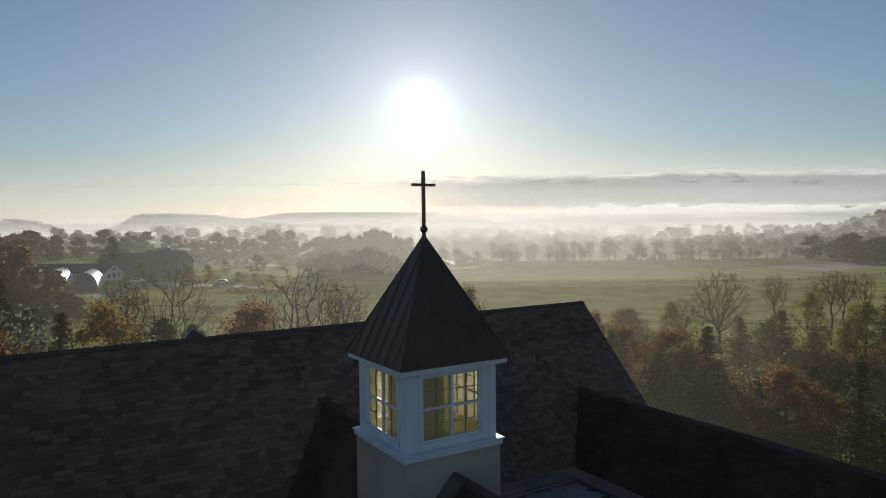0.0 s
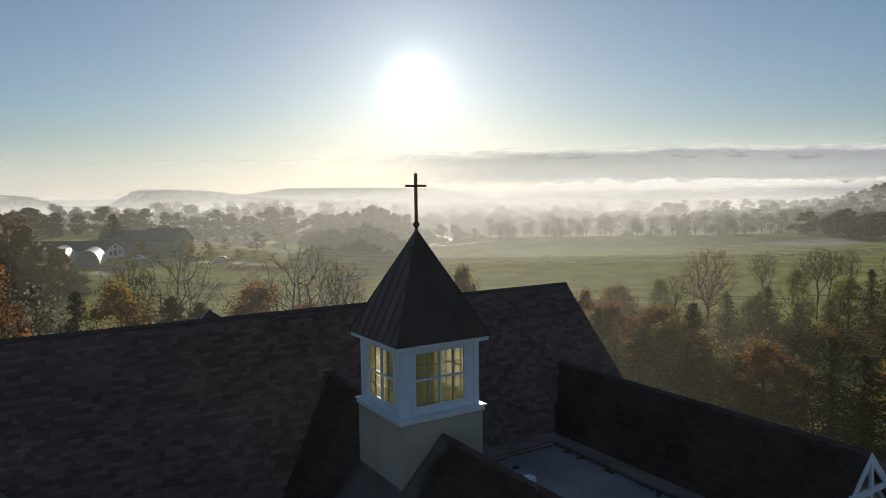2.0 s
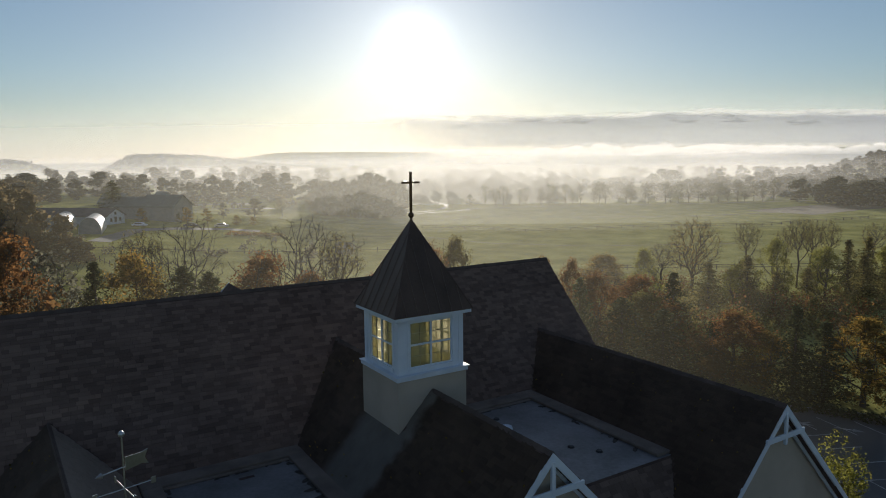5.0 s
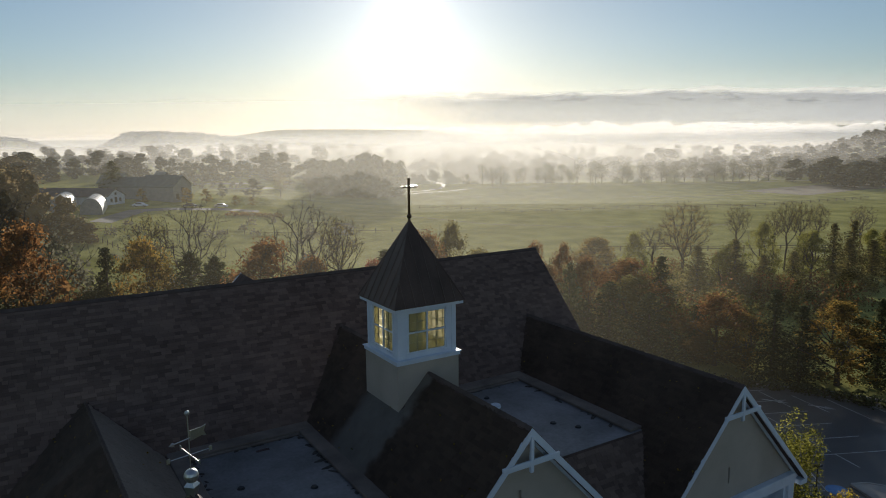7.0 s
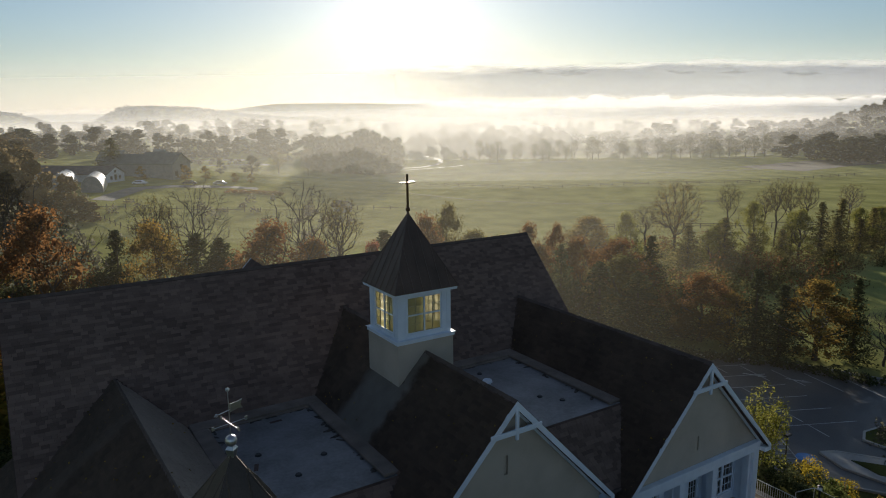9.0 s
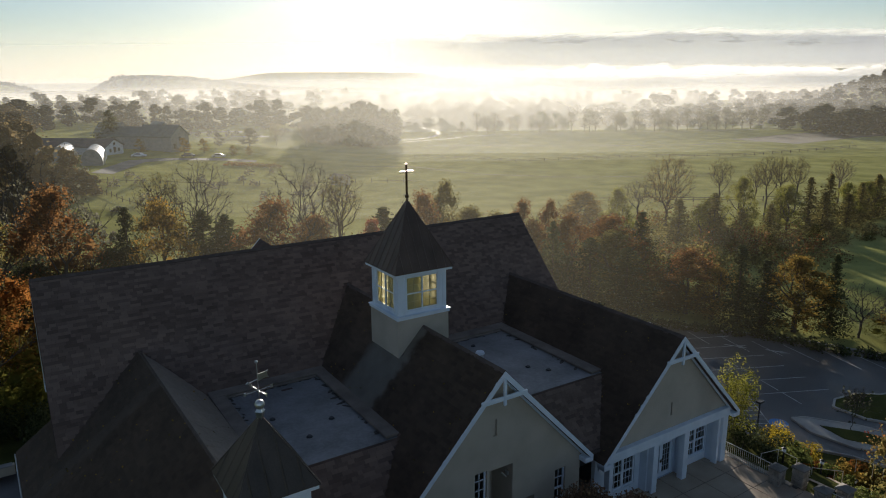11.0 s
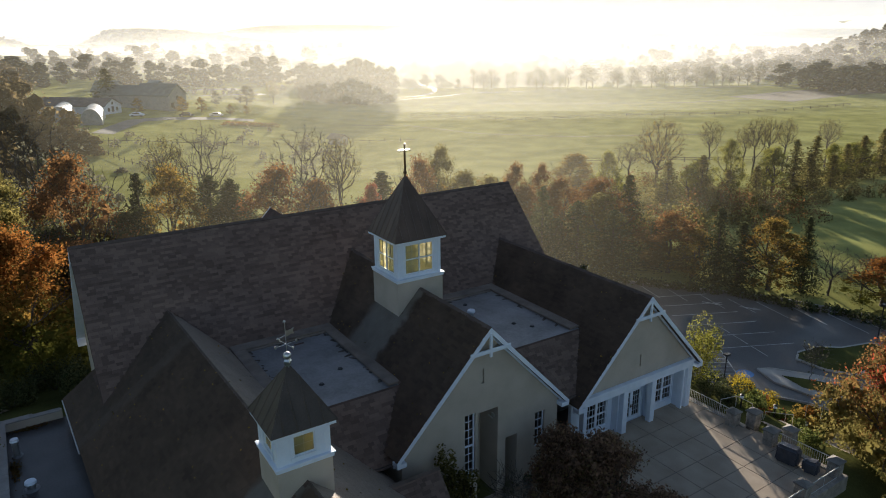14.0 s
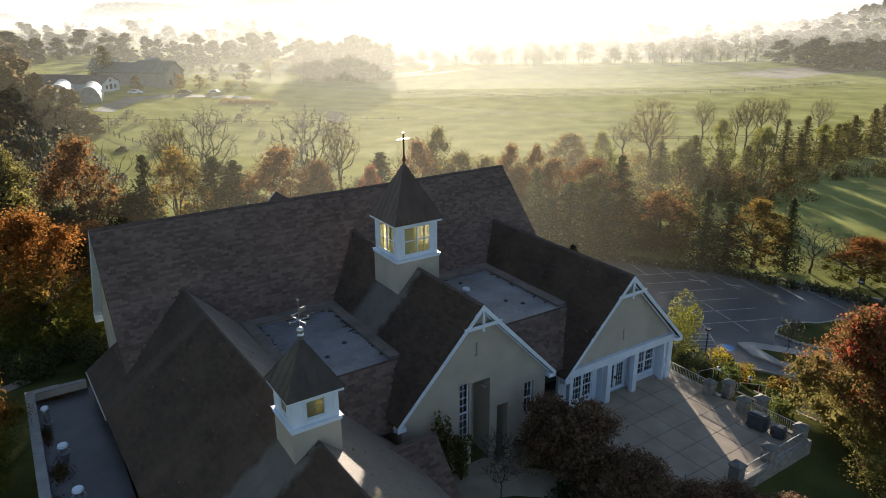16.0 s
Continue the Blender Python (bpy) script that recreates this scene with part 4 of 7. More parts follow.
bm = bmesh.new()
bmesh.ops.create_icosphere(bm, subdivisions=1, radius=1)
LUMP_V, LUMP_F = [v.co.copy() for v in bm.verts], [tuple(v.index for v in f.verts) for f in bm.faces]
bm.free()


def lump(verts, faces, c, r, rnd, squash=.85):
    """The dense heart of a clump of leaves, rough all over."""
    k = len(verts)
    verts.extend(c + Vector((p.x, p.y, p.z * squash)) * (r * rnd.uniform(.72, 1.2)) for p in LUMP_V)
    faces.extend(tuple(i + k for i in f) for f in LUMP_F)


def make_tree(name, label, leaf, seed, height=12.0, radius=4.0, leaves=9600, size=.175, crown_low=.16, lumps=64, category="tree", group="autumn trees"):
    rnd = random.Random(seed)
    tv, tf, tips = [], [], []
    tube(tv, tf, Vector((0, 0, -.4)), Vector((0, 0, height * .2)), height * .022, height * .017, 8)
    limb(tv, tf, Vector((0, 0, height * .2)), Vector((0, 0, 1)), height * .34, height * .016, 3, rnd, tips, .8, .2)
    for i in range(5):
        an = i * 1.26 + rnd.random()
        limb(tv, tf, Vector((0, 0, height * (.18 + .05 * i))), Vector((math.cos(an), math.sin(an), .7)).normalized(), height * .26, height * .009, 2, rnd, tips, .7, .15)
    cv, cf = [], []
    blobs = []
    for i in range(lumps):
        z = crown_low + (1 - crown_low) * rnd.random() ** .85
        k = (z - crown_low) / (1 - crown_low)
        prof = math.sin(math.pi * min(1, .16 + .84 * k) ** .85) ** .7
        an, rr = rnd.uniform(0, 2 * math.pi), radius * prof * (rnd.random() ** .5) * .85
        blobs.append((Vector((math.cos(an) * rr, math.sin(an) * rr, height * z * .96)), radius * rnd.uniform(.17, .31)))
    per = leaves // lumps
    for c, r in blobs:
        for _ in range(12):
            d = Vector((rnd.gauss(0, 1), rnd.gauss(0, 1), rnd.gauss(0, .8))).normalized()
            leaf_card(cv, cf, c + d * r * rnd.uniform(.1, .5), r * .55, rnd, .3)
        for _ in range(per):
            d = Vector((rnd.gauss(0, 1), rnd.gauss(0, 1), rnd.gauss(0, .8))).normalized()
            p = c + d * r * rnd.uniform(.55, 1.08)
            leaf_card(cv, cf, p, size, rnd, .3)
    t = thing(name, label, category, group)
    mesh_of("trunk", tv, tf, M_BARK, t)
    mesh_of("crown", cv, cf, leaf, t)
    return t


def make_bare(name, label, seed, height=14.0, radius=5.0, low=.3, points=260, leaves=0, leaf=None, fork=.3, category="tree", group="bare trees"):
    """Limbs grow from a short trunk towards points spread through the crown; each one forks off the nearest limb."""
    rnd = random.Random(seed)
    nodes, parent = [Vector((0, 0, -.4))], [-1]
    lean = Vector((rnd.uniform(-.05, .05), rnd.uniform(-.05, .05), 1))
    for i in range(1, 7):
        nodes.append(lean * (height * fork * i / 6) + Vector((rnd.gauss(0, .05), rnd.gauss(0, .05), 0)))
        parent.append(i - 1)
    top = nodes[-1]
    goals = []
    while len(goals) < points:
        p = Vector((rnd.uniform(-1, 1), rnd.uniform(-1, 1), rnd.uniform(-1, 1)))
        if p.length > 1 or p.length < .25:
            continue
        z = height * (low + (1 - low) * (p.z * .5 + .5))
        lump = .82 + .3 * noise.noise(p * 2.2 + Vector((seed, 0, 0)))
        goals.append(Vector((p.x * radius * lump, p.y * radius * lump, z * (.9 + .1 * lump))))
    goals.sort(key=lambda g: (g - top).length)
    ends, way = [], [0.0] * len(nodes)
    for g in goals:
        best = min(range(3, len(nodes)), key=lambda i: (nodes[i] - g).length + way[i] * .55 + max(0, nodes[i].z - g.z) * .8)
        p, k = nodes[best], best
        steps = max(1, int((g - p).length / .55))
        side = Vector((rnd.gauss(0, 1), rnd.gauss(0, 1), .6)) * .045 * (g - p).length
        for s in range(1, steps + 1):
            u = s / steps
            q = p.lerp(g, u) + side * math.sin(math.pi * u) + Vector((rnd.gauss(0, .04), rnd.gauss(0, .04), rnd.gauss(0, .04)))
            nodes.append(q)
            parent.append(k)
            way.append(way[k] + (q - nodes[k]).length)
            k = len(nodes) - 1
        ends.append(g)
    load = [0.0] * len(nodes)
    for g in range(len(nodes) - 1, 0, -1):
        load[g] += 1 if load[g] == 0 else 0
        load[parent[g]] += load[g]
    tv, tf, wv, wf = [], [], [], []
    thick = [height * .0021 * max(1, c) ** .47 for c in load]
    for i in range(1, len(nodes)):
        r0, r1 = thick[parent[i]] if i < 7 else thick[i] * 1.12, thick[i]
        tube(tv, tf, nodes[parent[i]], nodes[i], r0, r1, 7 if r1 > .12 else 5 if r1 > .05 else 3)
    for p in ends:
        for _ in range(4):
            d = (Vector((rnd.gauss(0, 1), rnd.gauss(0, 1), rnd.gauss(.2, .7))).normalized() + p.normalized() * .5).normalized()
            tube(wv, wf, p, p + d * rnd.uniform(.4, 1.0), .016, .007, 3)
    t = thing(name, label, category, group)
    mesh_of("trunk", tv, tf, M_BARK, t)
    mesh_of("twig_mass", wv, wf, M_BARK, t)
    if leaves:
        cv, cf = [], []
        for _ in range(leaves):
            p = rnd.choice(ends) + Vector((rnd.gauss(0, .5), rnd.gauss(0, .5), rnd.gauss(0, .45)))
            leaf_card(cv, cf, p, .2, rnd)
        mesh_of("crown", cv, cf, leaf, t)
    return t


def make_conifer(name, label, seed, height=11.0, radius=2.3, rows=44, leaf=None, category="conifer", group="evergreens"):
    rnd = random.Random(seed)
    t = thing(name, label, category, group)
    tv, tf, cv, cf = [], [], [], []
    tube(tv, tf, Vector((0, 0, -.3)), Vector((0, 0, height * .97)), height * .017, .02, 7)
    for i in range(rows):
        k = i / rows
        z = height * (.04 + .95 * k)
        r = radius * (1 - k) ** .8 * rnd.uniform(.75, 1.12) + .1
        for j in range(max(5, int(13 * (1 - k)))):
            an = rnd.uniform(0, 2 * math.pi)
            rr = r * rnd.uniform(.7, 1.1)
            tip = Vector((math.cos(an) * rr, math.sin(an) * rr, z - rr * .18))
            for s in range(11):
                p = Vector((0, 0, z)).lerp(tip, (s + 1) / 11) + Vector((rnd.gauss(0, .1), rnd.gauss(0, .1), rnd.gauss(0, .1)))
                leaf_card(cv, cf, p, .26, rnd, .5)
    mesh_of("trunk", tv, tf, M_BARK, t)
    mesh_of("crown", cv, cf, leaf or M_NEEDLE, t)
    return t


def plant(proto, base, x, y, h, r, leaf=None, label="", turn=None, z=None):
    """A copy of a tree that is base = (height, radius), at its own size."""
    zz = ground(x, y) if z is None else z
    m = pose(x, y, zz, 0, 0, rng.uniform(0, 360) if turn is None else turn) @ Matrix.Diagonal((r / base[1], r / base[1], h / base[0], 1))
    ob = copy_thing(proto, m)
    for c in ob.children:
        if leaf and c.name.split(".")[0] == "crown":
            c.material_slots[0].link = "OBJECT"
            c.material_slots[0].material = leaf
    if label:
        ob["label"] = label
    return ob


AWAY = (-30.0, -130.0)
maple_a = make_tree("maple_tree", "round maple with rust-brown autumn leaves", M_LEAF_RUST, 3)
maple_b = make_tree("maple_tree", "broad maple with thinning orange leaves", M_LEAF_ORANGE, 5, lumps=70, crown_low=.14)
maple_c = make_tree("maple_tree", "slender tree with olive and gold leaves", M_LEAF_GOLD, 9, lumps=56, leaves=9600)
bare_a = make_bare("bare_tree", "large leafless tree with spreading dark limbs", 4, 12.5, 6.0, .25, 230)
bare_b = make_bare("bare_tree", "tall thin tree with sparse olive leaves", 8, 14, 4.6, .5, 190, leaves=1500, leaf=M_LEAF_OLIVE, fork=.36)
bare_c = make_bare("bare_tree", "large half-bare tree with a round crown of thin twigs", 12, 14, 7, .22, 420, leaves=3400, leaf=M_LEAF_OLIVE, fork=.22)
conifer_a = make_conifer("spruce_tree", "dark green spruce with dense drooping branches", 2)
conifer_b = make_conifer("spruce_tree", "broad dark evergreen among bare trees", 6, 11, 3.0, 42)
valley_tree = make_tree("valley_tree", "small golden tree in the farmyard", M_LEAF_GOLD, 19, leaves=2400, size=.36, lumps=40, group="trees in the valley")
BASES = {valley_tree: (12.5, 4.1), maple_a: (12.5, 4.1), maple_b: (12.5, 4.1), maple_c: (12.5, 4.1), bare_a: (12.5, 6.0), bare_b: (14.0, 4.6), bare_c: (14.0, 7.0), conifer_a: (11.0, 2.3), conifer_b: (11.0, 3.0)}
first = {}


def tree(proto, x, y, h, r, leaf=None, label=""):
    r *= 1.7 if proto in (maple_a, maple_b, maple_c) else 1.25 if proto is valley_tree else 2.1 if proto in (conifer_a, conifer_b) else 1.0
    if proto not in first:
        # the first one takes the place of the pattern itself
        first[proto] = True
        b = BASES[proto]
        proto.matrix_basis = pose(x, y, ground(x, y), 0, 0, rng.uniform(0, 360)) @ Matrix.Diagonal((r / b[1], r / b[1], h / b[0], 1))
        for c in proto.children:
            if leaf and c.name.split(".")[0] == "crown":
                c.material_slots[0].link = "OBJECT"
                c.material_slots[0].material = leaf
        if label:
            proto["label"] = label
        return proto
    b, keep = BASES[proto], proto.scale.copy()
    proto.scale = (1, 1, 1)
    ob = plant(proto, b, x, y, h, r, leaf, label)
    proto.scale = keep
    return ob


EVERGREEN = "broad dark evergreen with dense needles"
for x, y, h, r in ((0.2, 62.0, 10.6, 3.4), (12.0, 62.5, 10.8, 3.6), (-7.5, 62.0, 10.0, 3.6), (27.5, 57.0, 9.5, 3.6), (44.4, 42.5, 8.6, 2.6), (36.0, 46.0, 9.5, 2.4)):
    tree(maple_b, x, y, h, r, M_NEEDLE, EVERGREEN)
RUST, GOLD = "maple with rust-brown autumn leaves", "tree with yellowing gold leaves"
# behind the church, west to east
tree(maple_c, -12.4, 63.0, 17.4, 3.5, M_LEAF_OLIVE, "tall tree with olive and yellow leaves")
tree(maple_a, -5.2, 61.5, 17.9, 3.6, M_LEAF_RUST, RUST)
tree(conifer_b, 1.6, 63.1, 14.6, 2.1)
tree(maple_c, 4.5, 60.1, 16.0, 2.9, M_LEAF_GOLD, GOLD)
tree(conifer_b, 9.6, 63.1, 13.4, 3.0)
tree(conifer_b, 12.4, 64.2, 12.4, 2.8)
tree(maple_a, 16.4, 57.9, 14.9, 3.8, M_LEAF_RUST, RUST)
tree(maple_b, 21.6, 59.0, 12.3, 2.8, M_LEAF_RUST, RUST)
tree(bare_a, -7.7, 89.9, 19.6, 7.0)
tree(bare_a, -12.4, 74.9, 19.0, 5.0)
tree(bare_a, 14.5, 86.8, 17.1, 6.5)
tree(bare_b, 8.8, 84.0, 15.8, 4.0)
tree(bare_a, 24.6, 71.1, 17.6, 6.6)
tree(bare_b, 30.2, 71.1, 15.2, 4.0)
tree(maple_b, 24.2, 49.2, 12.9, 1.7, M_LEAF_RED, "small maple with bright red leaves")
tree(maple_a, 32.0, 51.5, 15.3, 2.3, M_LEAF_RUST, RUST)
tree(maple_c, 39.4, 58.0, 15.4, 2.2, M_LEAF_OLIVE, "slim tree with olive leaves")
tree(conifer_a, 30.9, 59.4, 12.0, 2.6)
tree(maple_b, 40.3, 53.7, 12.1, 3.0, M_LEAF_OLIVE, "low tree with dull olive leaves")
tree(maple_c, 44.9, 54.1, 11.1, 2.4, M_LEAF_OLIVE, "low tree with dull olive leaves")
tree(maple_a, 50.8, 55.9, 11.9, 2.0, M_LEAF_RUST, RUST)
tree(maple_c, 54.1, 54.0, 11.9, 1.5, M_LEAF_RUST, RUST)
tree(maple_b, 77.4, 71.6, 9.0, 4.0, M_LEAF_GOLD, GOLD)
tree(maple_a, 51.9, 47.4, 11.0, 2.6, M_LEAF_RUST, RUST)
tree(maple_b, 72.5, 58.8, 11.4, 2.0, M_LEAF_LIME, "young tree with yellow-green leaves")
tree(maple_a, 61.0, 49.0, 9.5, 3.6, M_LEAF_RUST, RUST)
tree(conifer_b, 40.7, 38.3, 12.6, 1.7)
tree(conifer_b, 46.4, 38.3, 10.0, 2.5)
tree(conifer_b, 52.0, 37.8, 8.2, 2.3)
tree(conifer_b, 66.5, 48.5, 9.4, 1.9)
tree(conifer_a, 57.5, 35.8, 6.4, 1.5)
for x, y, h, r, leaf, words in ((-5.5, 57.0, 9.5, 3.6, M_LEAF_RUST, RUST), (8.5, 57.5, 9.0, 3.4, M_LEAF_OLIVE, "low tree with dull olive leaves"), (20.0, 55.0, 9.5, 3.2, M_LEAF_OLIVE, "low tree with dull olive leaves"),
                                (28.5, 53.0, 9.5, 3.0, M_LEAF_RUST, RUST), (36.0, 53.0, 11.0, 3.0, M_LEAF_GOLD, GOLD), (47.5, 50.0, 10.0, 3.2, M_LEAF_RUST, RUST), (57.0, 45.0, 8.5, 3.2, M_LEAF_OLIVE, "low tree with dull olive leaves")):
    tree(maple_c, x, y, h, r, leaf, words)
# hedgerow beyond the car park
tree(bare_c, 101.5, 72.8, 14.6, 5.8, M_LEAF_GOLD, "large half-bare tree with a round crown of thin twigs")
for x, y, h, r in ((121.5, 75.5, 12.6, 3.2), (121.9, 64.8, 13.8, 3.2), (131.0, 67.4, 13.2, 3.2), (136.0, 66.6, 12.8, 3.0), (153.6, 66.6, 11.5, 3.6), (126.5, 70.0, 11.5, 2.8), (97.4, 76.4, 9.3, 3.8)):
    tree(bare_b, x, y, h, r)
for x, y, h, r in ((90.9, 61.4, 7.6, 1.7), (95.9, 57.8, 8.7, 1.7), (107.0, 54.2, 6.2, 1.4), (116.9, 52.9, 10.6, 1.6), (125.5, 53.9, 10.6, 1.8), (129.9, 52.3, 6.6, 1.8), (144.2, 53.9, 9.4, 1.8), (153.5, 54.3, 10.2, 2.1), (159.8, 55.4, 10.8, 2.2), (101.0, 56.0, 5.8, 1.5), (121.5, 52.5, 7.6, 1.5), (137.0, 53.5, 8.2, 1.7)):
    tree(conifer_a, x, y, h, r, M_LEAF_OLIVE, "young olive-green conifer along the hedgerow")
for x, y, h, r in ((93.7, 58.8, 7.0, 1.7), (104.2, 58.3, 11.4, 2.2), (111.5, 53.6, 9.8, 2.2), (142.2, 55.0, 8.1, 2.2), (133.5, 54.5, 8.6, 2.0), (148.5, 55.5, 8.4, 2.2), (114.0, 56.5, 9.0, 2.0), (99.0, 60.5, 8.0, 2.0)):
    tree(maple_c, x, y, h, r, M_LEAF_LIME, "young tree with yellow-green leaves")
# row along the far kerb of the car park
tree(maple_a, 57.6, 33.4, 8.2, 2.9, M_LEAF_RUST, RUST)
tree(maple_c, 59.3, 31.0, 6.3, 2.4, M_LEAF_GOLD, GOLD)
tree(conifer_a, 59.4, 27.9, 9.4, 1.5)
tree(conifer_a, 60.6, 25.7, 8.0, 1.7)
tree(maple_b, 62.4, 22.8, 8.8, 3.0, M_LEAF_GOLD, "dense maple, gold with rust tips")
tree(conifer_a, 64.8, 20.3, 9.2, 1.15)
tree(bare_a, 66.4, 17.9, 6.2, 3.4)
tree(bare_a, 67.5, 14.9, 6.0, 3.0)
tree(maple_b, 68.2, 12.8, 5.6, 3.3, M_LEAF_ORANGE, "small orange maple on the verge")
fine = make_tree("maple_tree", "broad maple, orange above and still green below", M_LEAF_ORANGE, 15, 12.0, 4.6, 25000, .14, .1, 90)
fine.matrix_basis = pose(-11.5, 40.5, ground(-11.5, 40.5), 0, 0, 30) @ Matrix.Diagonal((1.32, 1.32, 1.1, 1))
fine.scale = (1, 1, 1)
copy_thing(fine, pose(-16.4, 18.9, ground(-16.4, 18.9), 0, 0, 160) @ Matrix.Diagonal((.68, .68, .87, 1)))
fine.scale = (1.32, 1.32, 1.1)
tree(maple_c, -18.0, 50.0, 15.0, 5.0, M_LEAF_OLIVE, "tall tree with olive and yellow leaves")
tree(maple_a, -16.0, 66.0, 15.0, 5.0, M_LEAF_OLIVE, "tall tree with olive and yellow leaves")

# ---- farther trees ----
def light_tree(seed, height=11.0, radius=4.0, leaves=110, size=.8, low=.2, lumps=10, core=.8, limbs=0):
    rnd = random.Random(seed)
    v, f = [], []
    tube(v, f, Vector((0, 0, -.5)), Vector((0, 0, height * .5)), height * .022, height * .012, 5)
    tips = []
    if limbs:
        for i in range(6):
            an = i * 1.05 + rnd.random() * .5
            limb(v, f, Vector((0, 0, height * .2)), Vector((math.cos(an) * .55, math.sin(an) * .55, 1)).normalized(), height * .34, height * .008, limbs, rnd, tips, .55, .2, 3)
    for i in range(lumps):
        z = low + (1 - low) * rnd.random()
        k = (z - low) / (1 - low)
        prof = max(.2, math.sin(math.pi * (.16 + .76 * k)))
        an, rr = rnd.uniform(0, 6.28), radius * prof * rnd.random() ** .5 * .62
        c, r = Vector((math.cos(an) * rr, math.sin(an) * rr, z * height * .88)), radius * rnd.uniform(.36, .56)
        if core:
            lump(v, f, c, r * core, rnd)
        for _ in range(leaves // lumps):
            d = Vector((rnd.gauss(0, 1), rnd.gauss(0, 1), rnd.gauss(0, .8))).normalized()
            leaf_card(v, f, c + d * r * rnd.uniform(.7, 1.15), size, rnd)
    return v, f


LIGHT = [light_tree(q, leaves=84, size=.75, low=.06, lumps=9) for q in (1, 2, 3)] + [light_tree(4, 11, 4.4, 720, .42, .3, 18, 0, 2), light_tree(5, 12, 3.9, 640, .42, .3, 18, 0, 2), light_tree(6, 11, 4.4, 12, 1.6, .0, 3, 1.0)]
LIGHT += [light_tree(q, leaves=310, size=.55, lumps=13, core=.72, low=.12) for q in (7, 8, 9)]


def grove(name, label, places, leaf, kinds=(0, 1, 2)):
    v, f = [], []
    for x, y, h, r in places:
        pv, pf = LIGHT[kinds[rng.randrange(len(kinds))]]
        k = len(v)
        an = rng.uniform(0, 6.28)
        c, s = math.cos(an) * r / 3.5, math.sin(an) * r / 3.5
        z0, kz = ground(x, y), h / 11
        v.extend((x + c * p.x - s * p.y, y + s * p.x + c * p.y, z0 + p.z * kz) for p in pv)
        f.extend(tuple(i + k for i in q) for q in pf)
    ob = mesh_of(name, v, f, leaf)
    return tagged(ob, label, "trees", kind="stuff")


def band(n, a0, a1, d0, d1, h0=8, h1=13, seed=1, west=False):
    rnd = random.Random(seed)
    out = []
    for _ in range(n):
        d = rnd.uniform(d0, d1)
        a = rnd.uniform(a0, a1)
        if west and a > -.58 * (d + 25):
            a -= rnd.uniform(60, 110)
            if a > -.58 * (d + 25):
                continue
        x, y = spot(a, d)
        h = rnd.uniform(h0, h1)
        out.append((x, y, h, h * rnd.uniform(.36, .52)))
    return out


def knot(x, y, r, h, n, seed):
    """Trees standing close together, with scrub down to the ground."""
    rnd = random.Random(seed)
    out = []
    for i in range(n):
        an, k = rnd.uniform(0, 6.28), rnd.random() ** .5
        hh = h * rnd.uniform(.8, 1.1) * (1 - .25 * k)
        if i % 3 == 0:
            hh = rnd.uniform(4, 7)
        out.append((x + math.cos(an) * r * k, y + math.sin(an) * r * k, hh, max(hh * .3, 3.2)))
    return out


grove("grove", "dense dark grove in the valley mist", knot(120.7, 285.7, 9, 20, 16, 2) + knot(136, 279, 13, 22, 26, 3) + knot(150, 281, 6, 20, 8, 4), M_LEAF_DULL, (6, 7, 8))
slope_trees = knot(-9, 172, 9, 18, 18, 5) + knot(0, 174, 6, 13, 10, 6) + knot(6, 167, 4, 7, 6, 7) + knot(-18, 150, 9, 15, 10, 8) + band(110, -180, -70, 95, 210, 9, 15, 3, True) + band(60, -210, -140, 200, 330, 10, 16, 4, True)
grove("woodland", "olive-brown woods on the west slope", slope_trees[::2], M_LEAF_WOOD, (6, 7, 8))
grove("woodland", "dull olive woods on the west slope", slope_trees[1::2], M_LEAF_WOOD, (6, 7, 8))
grove("woodland", "round clumps of trees behind the farm", knot(53, 395, 6, 10, 9, 21) + knot(3, 440, 14, 14, 22, 22) + knot(82, 354, 6, 12, 9, 23) + knot(104, 385, 7, 11, 9, 24), M_LEAF_DULL)
grove("woodland", "woods behind the farm", band(110, -280, -60, 330, 520, 9, 16, 5), M_LEAF_DULL)
grove("woodland", "misty woods beyond the lane", band(230, -20, 420, 420, 560, 9, 15, 6), M_LEAF_DULL)
grove("woodland", "misty woods far down the valley", band(240, -420, 520, 600, 950, 10, 18, 7), M_LEAF_DULL)
grove("woodland", "dark woods at the east edge of the field", band(200, 205, 430, 335, 392, 10, 15, 8), M_LEAF_DULL, (0, 1, 2, 6, 7))
grove("woodland", "wooded hill on the east side", [p for p in band(1300, 300, 1000, 560, 1300, 9, 14, 9) if ahead(p[0], p[1])[0] > .5 * ahead(p[0], p[1])[1]], M_LEAF_DULL, (5,))
grove("woodland", "low wooded hill to the west", band(1000, -900, -60, 1180, 1600, 8, 12, 10), M_LEAF_DULL, (5,))

# row of small trees along the lane
lane_tree = thing("lane_tree", "small thinly leaved tree in a row along a farm lane", "tree", "trees along the lane")
pv, pf = LIGHT[3]
mesh_of("crown", pv, pf, M_LEAF_DULL, lane_tree)
lane_b = thing("lane_tree", "small thinly leaved tree in a row along a farm lane", "tree", "trees along the lane")
pv, pf = LIGHT[4]
mesh_of("crown", pv, pf, M_LEAF_DULL, lane_b)
LANE_AT = (.0, .03, .055, .1, .13, .17, .2, .235, .26, .285, .32, .345, .375, .4, .47, .5, .53, .56, .6, .63, .66, .7, .735, .77, .8, .83, .86, .9, .93, .96, 1.0)
